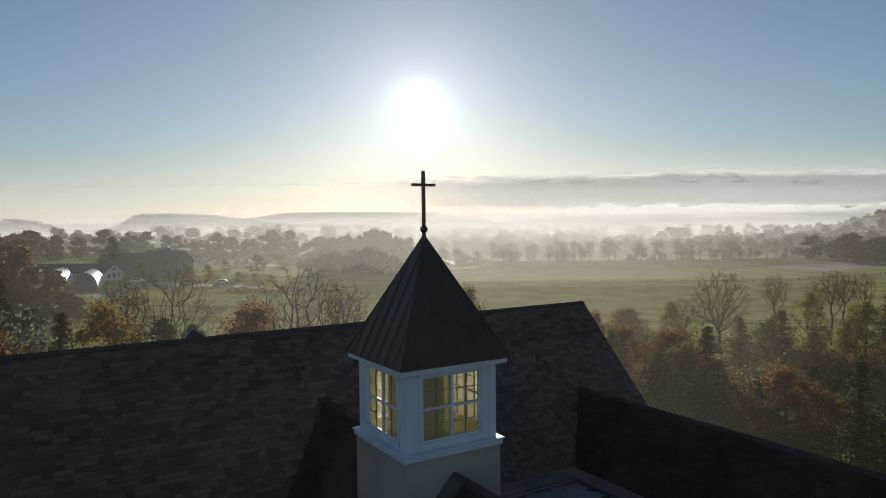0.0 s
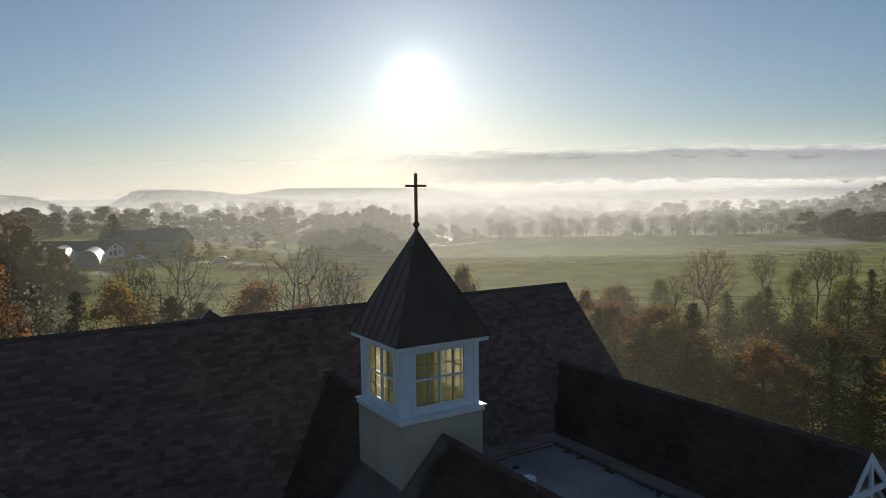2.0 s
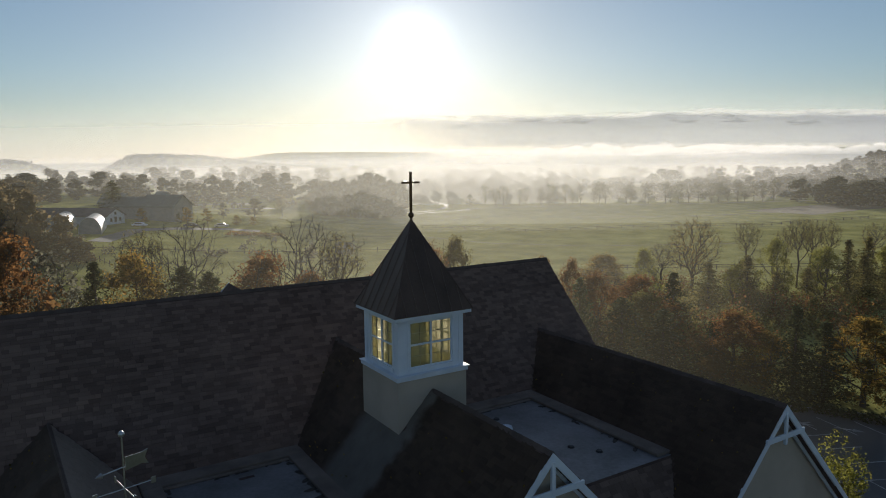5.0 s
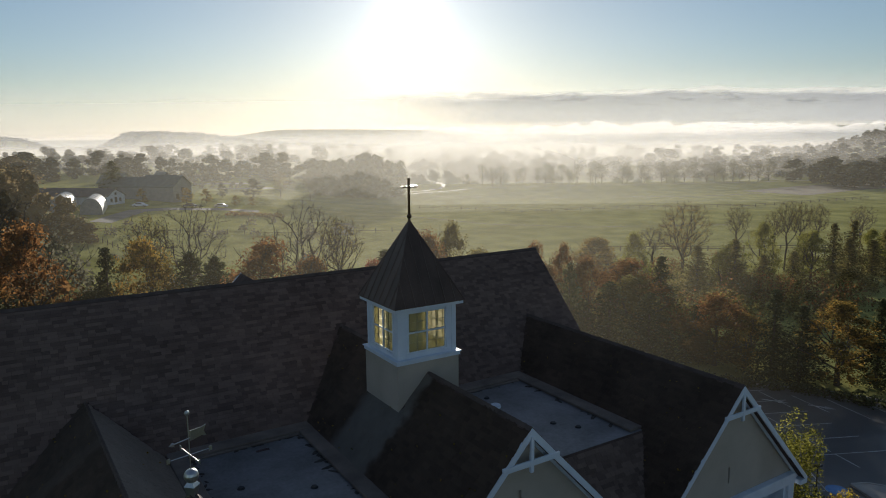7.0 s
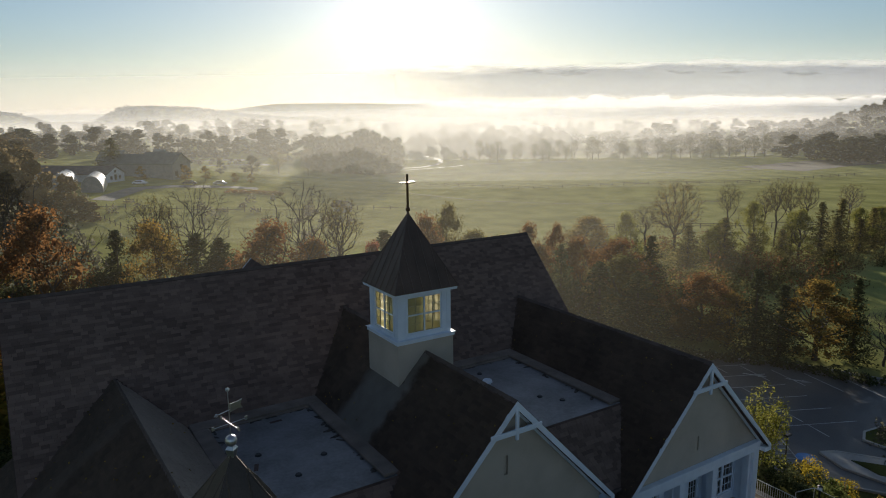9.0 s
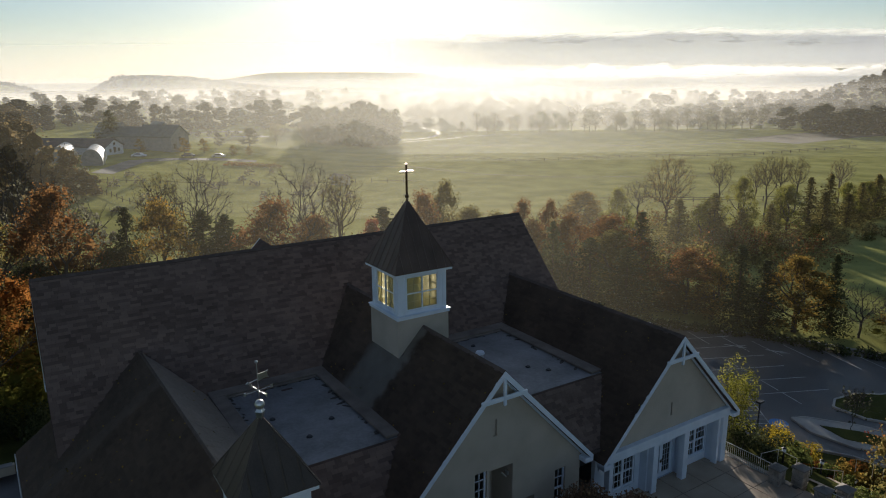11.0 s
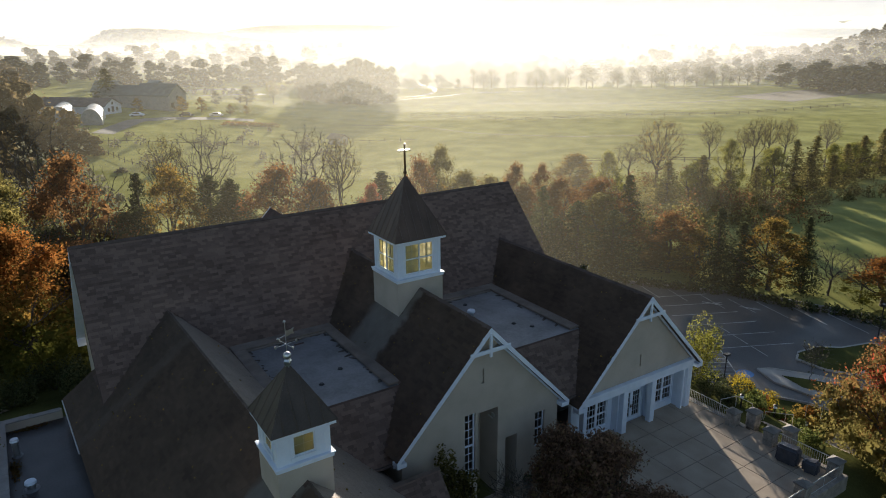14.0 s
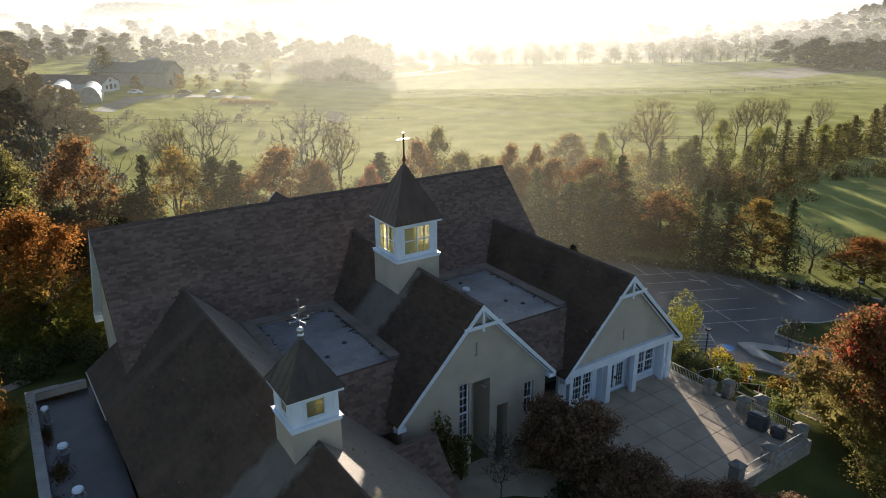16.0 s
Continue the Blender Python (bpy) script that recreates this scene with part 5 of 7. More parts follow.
for i, k in enumerate(LANE_AT):
    x, y = 222 + k * 158 + rng.uniform(-2, 2), 306 - k * 73 + rng.uniform(-2, 2)
    s = rng.uniform(.92, 1.2)
    m = pose(x, y, ground(x, y), 0, 0, rng.uniform(0, 360)) @ Matrix.Scale(s, 4)
    src = lane_tree if i % 2 else lane_b
    if i < 2:
        src.matrix_basis = m
    else:
        old = src.scale.copy()
        src.scale = (1, 1, 1)
        copy_thing(src, m)
        src.scale = old


# ---- mist lying in the valley: thin veils one behind another, denser towards the ground ----
def veil_material(name, base, amount, top, low, scale, patch, wide=0, rest=.3):
    """Fine droplets: mostly clear, the rest passes and scatters the light. Thins out from low to top (metres)."""
    m = bpy.data.materials.new(name)
    m.use_nodes = True
    t = m.node_tree
    t.nodes.remove(t.nodes["Principled BSDF"])
    co, sep = t.nodes.new("ShaderNodeTexCoord"), t.nodes.new("ShaderNodeSeparateXYZ")
    t.links.new(co.outputs["Object"], sep.inputs[0])
    fall = t.nodes.new("ShaderNodeMapRange")
    fall.interpolation_type = "SMOOTHSTEP"
    fall.inputs["From Min"].default_value, fall.inputs["From Max"].default_value = low, top
    fall.inputs["To Min"].default_value, fall.inputs["To Max"].default_value = 1.0, 0.0
    mp, nz = t.nodes.new("ShaderNodeMapping"), t.nodes.new("ShaderNodeTexNoise")
    mp.inputs["Scale"].default_value = (1, 1, 3.5)
    t.links.new(co.outputs["Object"], mp.inputs[0])
    t.links.new(mp.outputs[0], nz.inputs["Vector"])
    nz.inputs["Scale"].default_value, nz.inputs["Detail"].default_value = scale, 4.0
    # ragged upper edge: noise lifts and lowers the height that is read
    lift = t.nodes.new("ShaderNodeMath")
    lift.operation = "MULTIPLY_ADD"
    t.links.new(nz.outputs[0], lift.inputs[0])
    lift.inputs[1].default_value = -(top - low) * patch
    t.links.new(sep.outputs["Z"], lift.inputs[2])
    t.links.new(lift.outputs[0], fall.inputs["Value"])
    amt = t.nodes.new("ShaderNodeMath")
    amt.operation = "MULTIPLY"
    t.links.new(fall.outputs[0], amt.inputs[0])
    amt.inputs[1].default_value = amount
    if wide:
        # the patch thins out sideways; glare towards the sun is shaped this way
        ab, sp = t.nodes.new("ShaderNodeMath"), t.nodes.new("ShaderNodeMapRange")
        ab.operation = "ABSOLUTE"
        sp.interpolation_type = "SMOOTHSTEP"
        sp.inputs["From Max"].default_value, sp.inputs["To Min"].default_value, sp.inputs["To Max"].default_value = wide, amount, amount * rest
        t.links.new(sep.outputs["X"], ab.inputs[0])
        t.links.new(ab.outputs[0], sp.inputs["Value"])
        t.links.new(sp.outputs[0], amt.inputs[1])
    tr, sc, df, mix, body = (t.nodes.new("ShaderNode" + n) for n in ("BsdfTransparent", "BsdfTranslucent", "BsdfDiffuse", "MixShader", "MixShader"))
    sc.inputs[0].default_value = df.inputs[0].default_value = (*base, 1)
    body.inputs[0].default_value = 0.42
    t.links.new(sc.outputs[0], body.inputs[1])
    t.links.new(df.outputs[0], body.inputs[2])
    t.links.new(amt.outputs[0], mix.inputs[0])
    t.links.new(tr.outputs[0], mix.inputs[1])
    t.links.new(body.outputs[0], mix.inputs[2])
    t.links.new(mix.outputs[0], t.nodes["Material Output"].inputs["Surface"])
    return m


HEAD = -32.34  # degrees: the valley's own direction


def veil(label, along, width, height, amount, top, low, scale=.02, patch=.8, bend=0.25, base=(.78, .77, .75), name="mist", across=0.0, foot=-14, material=None, wide=0, rest=.3):
    v, f, n = [], [], 48
    for i in range(n + 1):
        a = -width + 2 * width * i / n
        d = along + bend * along * (1 - math.cos(a / width * 1.1))
        v += [(a + across, d, foot), (a + across, d, height)]
    for i in range(n):
        f.append((2 * i, 2 * i + 2, 2 * i + 3, 2 * i + 1))
    ob = mesh_of(name, v, f, material or veil_material(name, base, amount, top, low, scale, patch, wide, rest))
    ob.rotation_euler = (0, 0, radians(HEAD))
    return tagged(ob, label, "mist", kind="stuff")


# veils given a width also stand in for sun glare, denser towards the sun
WARM, GOLDEN = (.92, .9, .84), (.93, .87, .7)
veil("faint morning haze behind the church", 35.5, 130, 50, .055, 46, 4, .03, .3, base=GOLDEN, wide=36, rest=.03)
veil("thin morning haze over the trees", 80, 160, 50, .06, 44, 0, .02, .3, base=GOLDEN, wide=64, rest=.12)
veil("thin morning haze over the trees", 128, 260, 60, .07, 45, 0, .02, .3, base=GOLDEN, wide=95, rest=.35)
veil("thin morning haze over the field", 240, 420, 60, .1, 40, 0, .015, .4, base=WARM, wide=165, rest=.12)
veil("thin mist among the far trees", 268, 600, 60, .16, 34, -4, .012, .7, base=WARM, wide=170, rest=.15)
veil("thin mist among the far trees", 400, 600, 60, .32, 28, -4, .012, .7, base=(.9, .88, .84), wide=300, rest=.22)
veil("low bank of white mist in the valley", 480, 760, 60, .22, 16, -6, .01, 1.0, base=(.9, .88, .85), wide=380, rest=.32)
veil("low bank of white mist in the valley", 640, 950, 60, .36, 20, -6, .008, 1.0, base=(.9, .88, .85), wide=520, rest=.5)
veil("bright bank of mist far down the valley", 980, 1500, 80, .66, 11, -6, .006, 1.0, base=(.9, .87, .83))
veil("pale haze before the wooded hills", 1120, 1700, 160, .28, 120, 10, .003, .4, base=(.82, .84, .87))
veil("bright haze below the far ridges", 2300, 2900, 200, .5, 34, 0, .0022, 1.0)


# ---- low cloud far off ----
def cloud_material(name, base, amount, z0, z1, scale, cover, a0, a1, lit=.45):
    m = bpy.data.materials.new(name)
    m.use_nodes = True
    t = m.node_tree
    t.nodes.remove(t.nodes["Principled BSDF"])
    co, sep, mp, nz = (t.nodes.new("ShaderNode" + n) for n in ("TexCoord", "SeparateXYZ", "Mapping", "TexNoise"))
    t.links.new(co.outputs["Object"], sep.inputs[0])
    t.links.new(co.outputs["Object"], mp.inputs[0])
    mp.inputs["Scale"].default_value = (1, 1, 7)
    t.links.new(mp.outputs[0], nz.inputs["Vector"])
    nz.inputs["Scale"].default_value, nz.inputs["Detail"].default_value, nz.inputs["Roughness"].default_value = scale, 7.0, .55
    out = None
    for src, lo, hi, a, b in ((nz.outputs[0], cover, cover + .16, 0, amount), (sep.outputs["Z"], z0, z0 + (z1 - z0) * .25, 0, 1), (sep.outputs["Z"], z1 - (z1 - z0) * .4, z1, 1, 0), (sep.outputs["X"], a0, a1, 0, 1)):
        r = t.nodes.new("ShaderNodeMapRange")
        r.interpolation_type = "SMOOTHSTEP"
        for key, value in zip(("From Min", "From Max", "To Min", "To Max"), (lo, hi, a, b)):
            r.inputs[key].default_value = value
        t.links.new(src, r.inputs["Value"])
        if out is None:
            out = r.outputs[0]
        else:
            mul = t.nodes.new("ShaderNodeMath")
            mul.operation = "MULTIPLY"
            t.links.new(out, mul.inputs[0])
            t.links.new(r.outputs[0], mul.inputs[1])
            out = mul.outputs[0]
    tr, df, sc, body, mix = (t.nodes.new("ShaderNode" + n) for n in ("BsdfTransparent", "BsdfDiffuse", "BsdfTranslucent", "MixShader", "MixShader"))
    df.inputs[0].default_value = sc.inputs[0].default_value = (*base, 1)
    body.inputs[0].default_value = lit
    t.links.new(df.outputs[0], body.inputs[1])
    t.links.new(sc.outputs[0], body.inputs[2])
    t.links.new(out, mix.inputs[0])
    t.links.new(tr.outputs[0], mix.inputs[1])
    t.links.new(body.outputs[0], mix.inputs[2])
    t.links.new(mix.outputs[0], t.nodes["Material Output"].inputs["Surface"])
    return m


# horizon haze, added as a grey sheet to dim the low sky
veil("pale grey haze along the horizon", 4100, 4300, 800, 0, 0, 0, bend=.1, name="horizon_haze", foot=-40,
     material=cloud_material("horizon_haze", (.8, .8, .8), .42, -900, 640, .0006, -1, -9000, -8000, .3))
def bank_material(name, base, lit, amount, edge, heap, scale, soft, foot, fade, a0, a1, flat=1.0):
    """A cloud bank with a heaped upper edge, at edge metres give or take heap, that fades out downwards and sideways."""
    m = bpy.data.materials.new(name)
    m.use_nodes = True
    t = m.node_tree
    t.nodes.remove(t.nodes["Principled BSDF"])
    co, sep, mp, nz, low = (t.nodes.new("ShaderNode" + n) for n in ("TexCoord", "SeparateXYZ", "Mapping", "TexNoise", "TexNoise"))
    t.links.new(co.outputs["Object"], sep.inputs[0])
    t.links.new(co.outputs["Object"], mp.inputs[0])
    mp.inputs["Scale"].default_value = (1, 1, flat)
    for n, k, d in ((nz, scale, 7.0), (low, scale * .22, 2.0)):
        t.links.new(mp.outputs[0], n.inputs["Vector"])
        n.inputs["Scale"].default_value, n.inputs["Detail"].default_value, n.inputs["Roughness"].default_value = k, d, .5
    z = sep.outputs["Z"]
    for n, k in ((nz, heap * 2), (low, heap * 2.4)):
        add = t.nodes.new("ShaderNodeMath")
        add.operation = "MULTIPLY_ADD"
        t.links.new(n.outputs[0], add.inputs[0])
        add.inputs[1].default_value = -k
        t.links.new(z, add.inputs[2])
        z = add.outputs[0]
    e = edge - heap * 2.2
    out = None
    for src, lo, hi, a, b in ((z, e - soft, e, amount, 0), (sep.outputs["Z"], foot, foot + fade, 0, 1), (sep.outputs["X"], a0, a1, 0, 1)):
        r = t.nodes.new("ShaderNodeMapRange")
        r.interpolation_type = "SMOOTHSTEP"
        for key, value in zip(("From Min", "From Max", "To Min", "To Max"), (lo, hi, a, b)):
            r.inputs[key].default_value = value
        t.links.new(src, r.inputs["Value"])
        if out is None:
            out = r.outputs[0]
        else:
            mul = t.nodes.new("ShaderNodeMath")
            mul.operation = "MULTIPLY"
            t.links.new(out, mul.inputs[0])
            t.links.new(r.outputs[0], mul.inputs[1])
            out = mul.outputs[0]
    tr, df, sc, body, mix = (t.nodes.new("ShaderNode" + n) for n in ("BsdfTransparent", "BsdfDiffuse", "BsdfTranslucent", "MixShader", "MixShader"))
    df.inputs[0].default_value = sc.inputs[0].default_value = (*base, 1)
    body.inputs[0].default_value = lit
    t.links.new(df.outputs[0], body.inputs[1])
    t.links.new(sc.outputs[0], body.inputs[2])
    t.links.new(out, mix.inputs[0])
    t.links.new(tr.outputs[0], mix.inputs[1])
    t.links.new(body.outputs[0], mix.inputs[2])
    t.links.new(mix.outputs[0], t.nodes["Material Output"].inputs["Surface"])
    return m


# one bank in two layers: lit rim and shaded body put into colours
veil("white rim of a long cloud bank", 3990, 3700, 480, 0, 0, 0, bend=.05, name="cloud_bank", foot=60,
     material=bank_material("cloud_rim", (.92, .9, .88), .4, .55, 290, 46, .0036, 24, 165, 70, -800, 340, 3.0))
veil("long grey cloud bank low over the horizon", 3950, 3700, 480, 0, 0, 0, bend=.05, name="cloud_bank", foot=60,
     material=bank_material("cloud_bank", (.68, .73, .82), .22, .88, 274, 46, .0036, 34, 68, 50, -740, 450, 4.0))
veil("thin torn cloud streaks beside the sun", 3900, 3700, 480, 0, 0, 0, bend=.05, name="cloud_streak", foot=60,
     material=cloud_material("cloud_streak", (.55, .58, .64), .5, 190, 295, .0045, .5, -340, 110, .2))
veil("bright heaped top of a far fog bank", 2500, 2600, 220, 0, 0, 0, bend=.1, name="fog_bank", foot=-20,
     material=bank_material("fog_bank", (.92, .9, .88), .62, .93, 70, 46, .008, 10, -60, 40, -220, 160, 1.0))


# ---- terrace ----
terrace = tagged(part("terrace", box((15.6, -3.85, -.5), (27.0, 7.0, -.03)), M_JOINT), "concrete terrace slabs with dark joints before the east wing", "terrace", kind="structure")
for i in range(6):
    for j in range(6):
        x0, x1 = 15.6 + i * 1.9, 15.6 + (i + 1) * 1.9
        y0, y1 = -3.85 + j * 1.81, -3.85 + (j + 1) * 1.81
        part("paving_slab", box((x0 + .02, y0 + .02, -.1), (min(x1, 27.0) - .02, min(y1, 7.0) - .02, rng.uniform(-.006, .0)), .008), M_PATIO, terrace)
part("retaining_wall", box((15.6, -4.2, -1.6), (27.2, -3.85, .12), .02), M_STONE, terrace, "low stone retaining wall")
part("retaining_wall", box((26.85, -3.85, -1.8), (27.2, .05, .1), .02), M_STONE, terrace)
part("retaining_wall", box((26.85, 2.3, -1.8), (27.2, 6.9, .1), .02), M_STONE, terrace)


def pier(x, y, h=1.05, s=.32, z=0.0):
    p = thing("stone_pier", "square fieldstone pier with a pointed dark capstone", "pier", "terrace piers")
    r = random.Random(int(x * 100 + y * 37))
    part("core", box((x - s + .02, y - s + .02, z - .9), (x + s - .02, y + s - .02, z + h - .1)), M_JOINT, p)
    k = 0
    zz = z - .1
    while zz < z + h - .12:
        hh = min(r.uniform(.16, .26), z + h - .1 - zz)
        for side in range(4):
            a = -s
            while a < s - .02:
                w = min(r.uniform(.18, .36), s - a)
                m = pose(x, y, 0, 0, 0, 90 * side)
                part("stone", box((a + .008, -s - r.uniform(0, .025), zz + .008), (a + w - .008, -s + .06, zz + hh - .008), .012, m), M_STONE, p)
                a += w
        zz += hh
    cap = bmesh.new()
    add_box(cap, (x - s - .08, y - s - .08, z + h - .1), (x + s + .08, y + s + .08, z + h - .02), .012)
    bmesh.ops.create_cone(cap, cap_ends=True, segments=4, radius1=(s + .07) * 2 ** .5, radius2=.02, depth=.2, matrix=pose(x, y, z + h + .08, 0, 0, 45))
    part("capstone", cap, M_CAPSTONE, p, "pointed dark capstone")
    return p


PIERS = [(26.6, 2.95), (27.7, 2.2), (26.6, .3), (27.7, -.3), (26.75, -3.6), (23.2, -3.75), (20.1, -3.75)]
for x, y in PIERS:
    pier(x, y)


def railing(a, b, base=.1, top=.95, step=.13, heavy=True, label="pale metal railing with upright bars"):
    a, b = Vector((*a, 0)), Vector((*b, 0))
    r = thing("railing", label, "railing", "terrace railings")
    part("top_rail", rod(a + Vector((0, 0, top)), b + Vector((0, 0, top)), .028, n=6), M_RAIL, r)
    part("bottom_rail", rod(a + Vector((0, 0, base)), b + Vector((0, 0, base)), .018, n=6), M_RAIL, r)
    n = int((b - a).length / step)
    for i in range(1, n):
        p = a.lerp(b, i / n)
        part("baluster", rod(p + Vector((0, 0, base)), p + Vector((0, 0, top)), .011, n=5), M_RAIL, r)
    return r


M_RAIL = surface("pale_rail", (0.42, 0.42, 0.4), (0.6, 0.6, 0.57), 2.0, .4, .03, metal=.3)
railing((26.75, 6.6), (26.75, 3.3))
railing((26.75, -.05), (26.9, -3.25))
railing((26.4, -3.95), (23.55, -3.97), .2, .9, 1.2)
railing((22.85, -3.97), (20.45, -3.97), .2, .9, 1.2)

# steps down towards the car park, walk and its handrails
steps = thing("steps", "broad concrete steps from the terrace to the walk", "steps")
for i in range(5):
    part("step", box((27.0 + i * .42, .5, -1.6), (27.0 + (i + 1) * .42, 2.1, -.17 * (i + 1)), .015), M_PATIO, steps)


def strip(name, pts, width, material, lift, label, category, kind="structure", parent=None):
    """A ribbon laid over the ground along a line of points."""
    v, f, n = [], [], 0
    P = []
    for a, b in zip(pts, pts[1:]):
        k = max(1, int(math.dist(a, b) / 3))
        P += [(a[0] + (b[0] - a[0]) * i / k, a[1] + (b[1] - a[1]) * i / k) for i in range(k)]
    P.append(pts[-1])
    for i, p in enumerate(P):
        q0, q1 = P[max(0, i - 1)], P[min(len(P) - 1, i + 1)]
        d = Vector((q1[0] - q0[0], q1[1] - q0[1], 0)).normalized()
        s = Vector((-d.y, d.x, 0)) * width / 2
        for k in (-1, 1):
            x, y = p[0] + k * s.x, p[1] + k * s.y
            v.append((x, y, ground(x, y) + lift))
    f = [(2 * i, 2 * i + 1, 2 * i + 3, 2 * i + 2) for i in range(len(P) - 1)]
    return tagged(mesh_of(name, v, f, material), label, category, kind=kind)


strip("walk", [(29.0, 1.3), (31.5, 1.4), (34, .6), (36.5, .4), (40, 1.2)], 2.3, M_PATIO, .06, "pale concrete walk down to the car park", "path")
strip("walk", [(6.5, 4.8), (9.5, 3.6), (12, 1.5), (13.5, -2), (14, -8)], 2.6, M_PATIO, .05, "concrete entrance walk beside dark beds", "path")
tagged(part("entrance_court", box((7.4, 4.2, -.5), (12.4, 6.24, -.29)), M_PATIO), "concrete landing at the entrance", "path", kind="structure")


def handrail(pts, label="bent pale metal handrail"):
    h = thing("handrail", label, "handrail", "handrails along the walk")
    bm = bmesh.new()
    top = [Vector(p) for p in pts]
    for a, b in zip(top, top[1:]):
        add_rod(bm, a, b, .024, n=6)
    part("rail", bm, M_RAIL, h)
    for p in (top[0], top[len(top) // 2], top[-1]):
        part("post", rod((p.x, p.y, p.z - .95), p, .022, n=6), M_RAIL, h)


handrail([(27.6, 4.6, .75), (28.9, 4.3, .75), (29.6, 3.5, .3)])
handrail([(28.1, 2.35, .75), (29.4, 2.6, .1), (29.6, 2.6, -.5)])
handrail([(29.9, 2.7, .0), (31.4, 2.1, -.4), (32.0, 1.9, -.55)])
handrail([(34.4, 2.3, -.7), (35.6, 1.8, -1.2), (36.4, 1.5, -1.5)])
handrail([(28.2, .35, .7), (29.6, .1, .1), (31.3, -.1, -.4)])
for x, y in ((29.7, 4.4), (31.6, 3.0), (35.3, 2.6)):
    l = thing("path_light", "low black bollard lamp with a pale top", "lamp", "path lights")
    z = ground(x, y)
    part("post", rod((x, y, z - .2), (x, y, z + .75), .06, n=8), M_IRON, l)
    part("lamp_head", rod((x, y, z + .75), (x, y, z + .95), .13, .1, 10), M_WHITE, l, "pale lamp head")
    part("hood", rod((x, y, z + .95), (x, y, z + 1.02), .16, .04, 10), M_IRON, l)
for x, y, r_, h_ in ((25.7, -1.4, .75, 1.15), (25.9, -2.7, .5, .85)):
    g = thing("covered_grill", "grill under a dark grey fitted cover", "grill")
    bm = bmesh.new()
    bmesh.ops.create_cube(bm, size=1, matrix=pose(x, y, h_ * .5, 0, 0, 12) @ Matrix.Diagonal((.75, r_ * 1.7, h_, 1)))
    bmesh.ops.bevel(bm, geom=bm.edges[:], offset=.14, segments=3, affect="EDGES")
    bmesh.ops.subdivide_edges(bm, edges=bm.edges[:], cuts=2, use_grid_fill=True)
    for v in bm.verts:
        v.co += Vector((noise.noise(v.co * 2.5), noise.noise(v.co * 2.5 + Vector((5, 0, 0))), noise.noise(v.co * 3) * .6)) * .07
        v.co.z = max(v.co.z, .004)
    part("cover", bm, M_COVER, g)
for x, y in ((10.05, 5.5), (11.6, 5.6)):
    p = thing("planter", "round dark planter with a small shrub beside a door", "planter", "planters by the door")
    z = -.29
    part("pot", rod((x, y, z), (x, y, z + .42), .2, .28, 14), M_CAPSTONE, p)
    cv, cf = [], []
    r3 = random.Random(int(x * 10))
    for _ in range(160):
        d = Vector((r3.gauss(0, 1), r3.gauss(0, 1), abs(r3.gauss(0, 1)))).normalized() * .3
        leaf_card(cv, cf, Vector((x, y, z + .45)) + d, .12, r3)
    mesh_of("plant", cv, cf, M_NEEDLE, p)


# ---- shrubs ----
def shrub(name, label, leaf, x, y, rx, ry, h, n=900, size=.16, z=None, group="shrubs", category="shrub", lumps=9):
    r = random.Random(int(abs(x) * 131 + abs(y) * 17 + n))
    z0 = (ground(x, y) if z is None else z) - .1
    s = thing(name, label, category, group)
    cv, cf, tv, tf = [], [], [], []
    for i in range(5):
        an = i * 1.3
        tube(tv, tf, Vector((x, y, z0 - .1)), Vector((x + math.cos(an) * rx * .5, y + math.sin(an) * ry * .5, z0 + h * .7)), .035, .012, 4)
    for i in range(lumps):
        an, k = r.uniform(0, 6.28), r.random() ** .5
        c = Vector((x + math.cos(an) * rx * k * .7, y + math.sin(an) * ry * k * .7, z0 + h * r.uniform(.25, .72)))
        rr = Vector((rx * r.uniform(.3, .5), ry * r.uniform(.3, .5), h * r.uniform(.22, .34)))
        for _ in range(n // lumps):
            d = Vector((r.gauss(0, 1), r.gauss(0, 1), r.gauss(0, 1))).normalized() * r.uniform(.7, 1.05)
            p = c + Vector((d.x * rr.x, d.y * rr.y, d.z * rr.z))
            p.z = max(p.z, z0 + .05)
            leaf_card(cv, cf, p, size, r)
    mesh_of("stem", tv, tf, M_BARK, s)
    mesh_of("foliage", cv, cf, leaf, s)
    return s


shrub("yellow_shrub", "bright yellow autumn shrub on the bank", M_LEAF_YELLOW, 33.6, 6.8, 1.3, 1.3, 2.6, 2600, .11)
shrub("yellow_shrub", "bright yellow autumn shrub on the bank", M_LEAF_YELLOW, 35.2, 6.0, 1.1, 1.1, 2.3, 2200, .11)
yt = shrub("young_tree", "young tree with yellow-green leaves beside the wing", M_LEAF_LIME, 30.2, 8.3, 1.35, 1.35, 5.6, 4200, .13, category="tree", lumps=18)
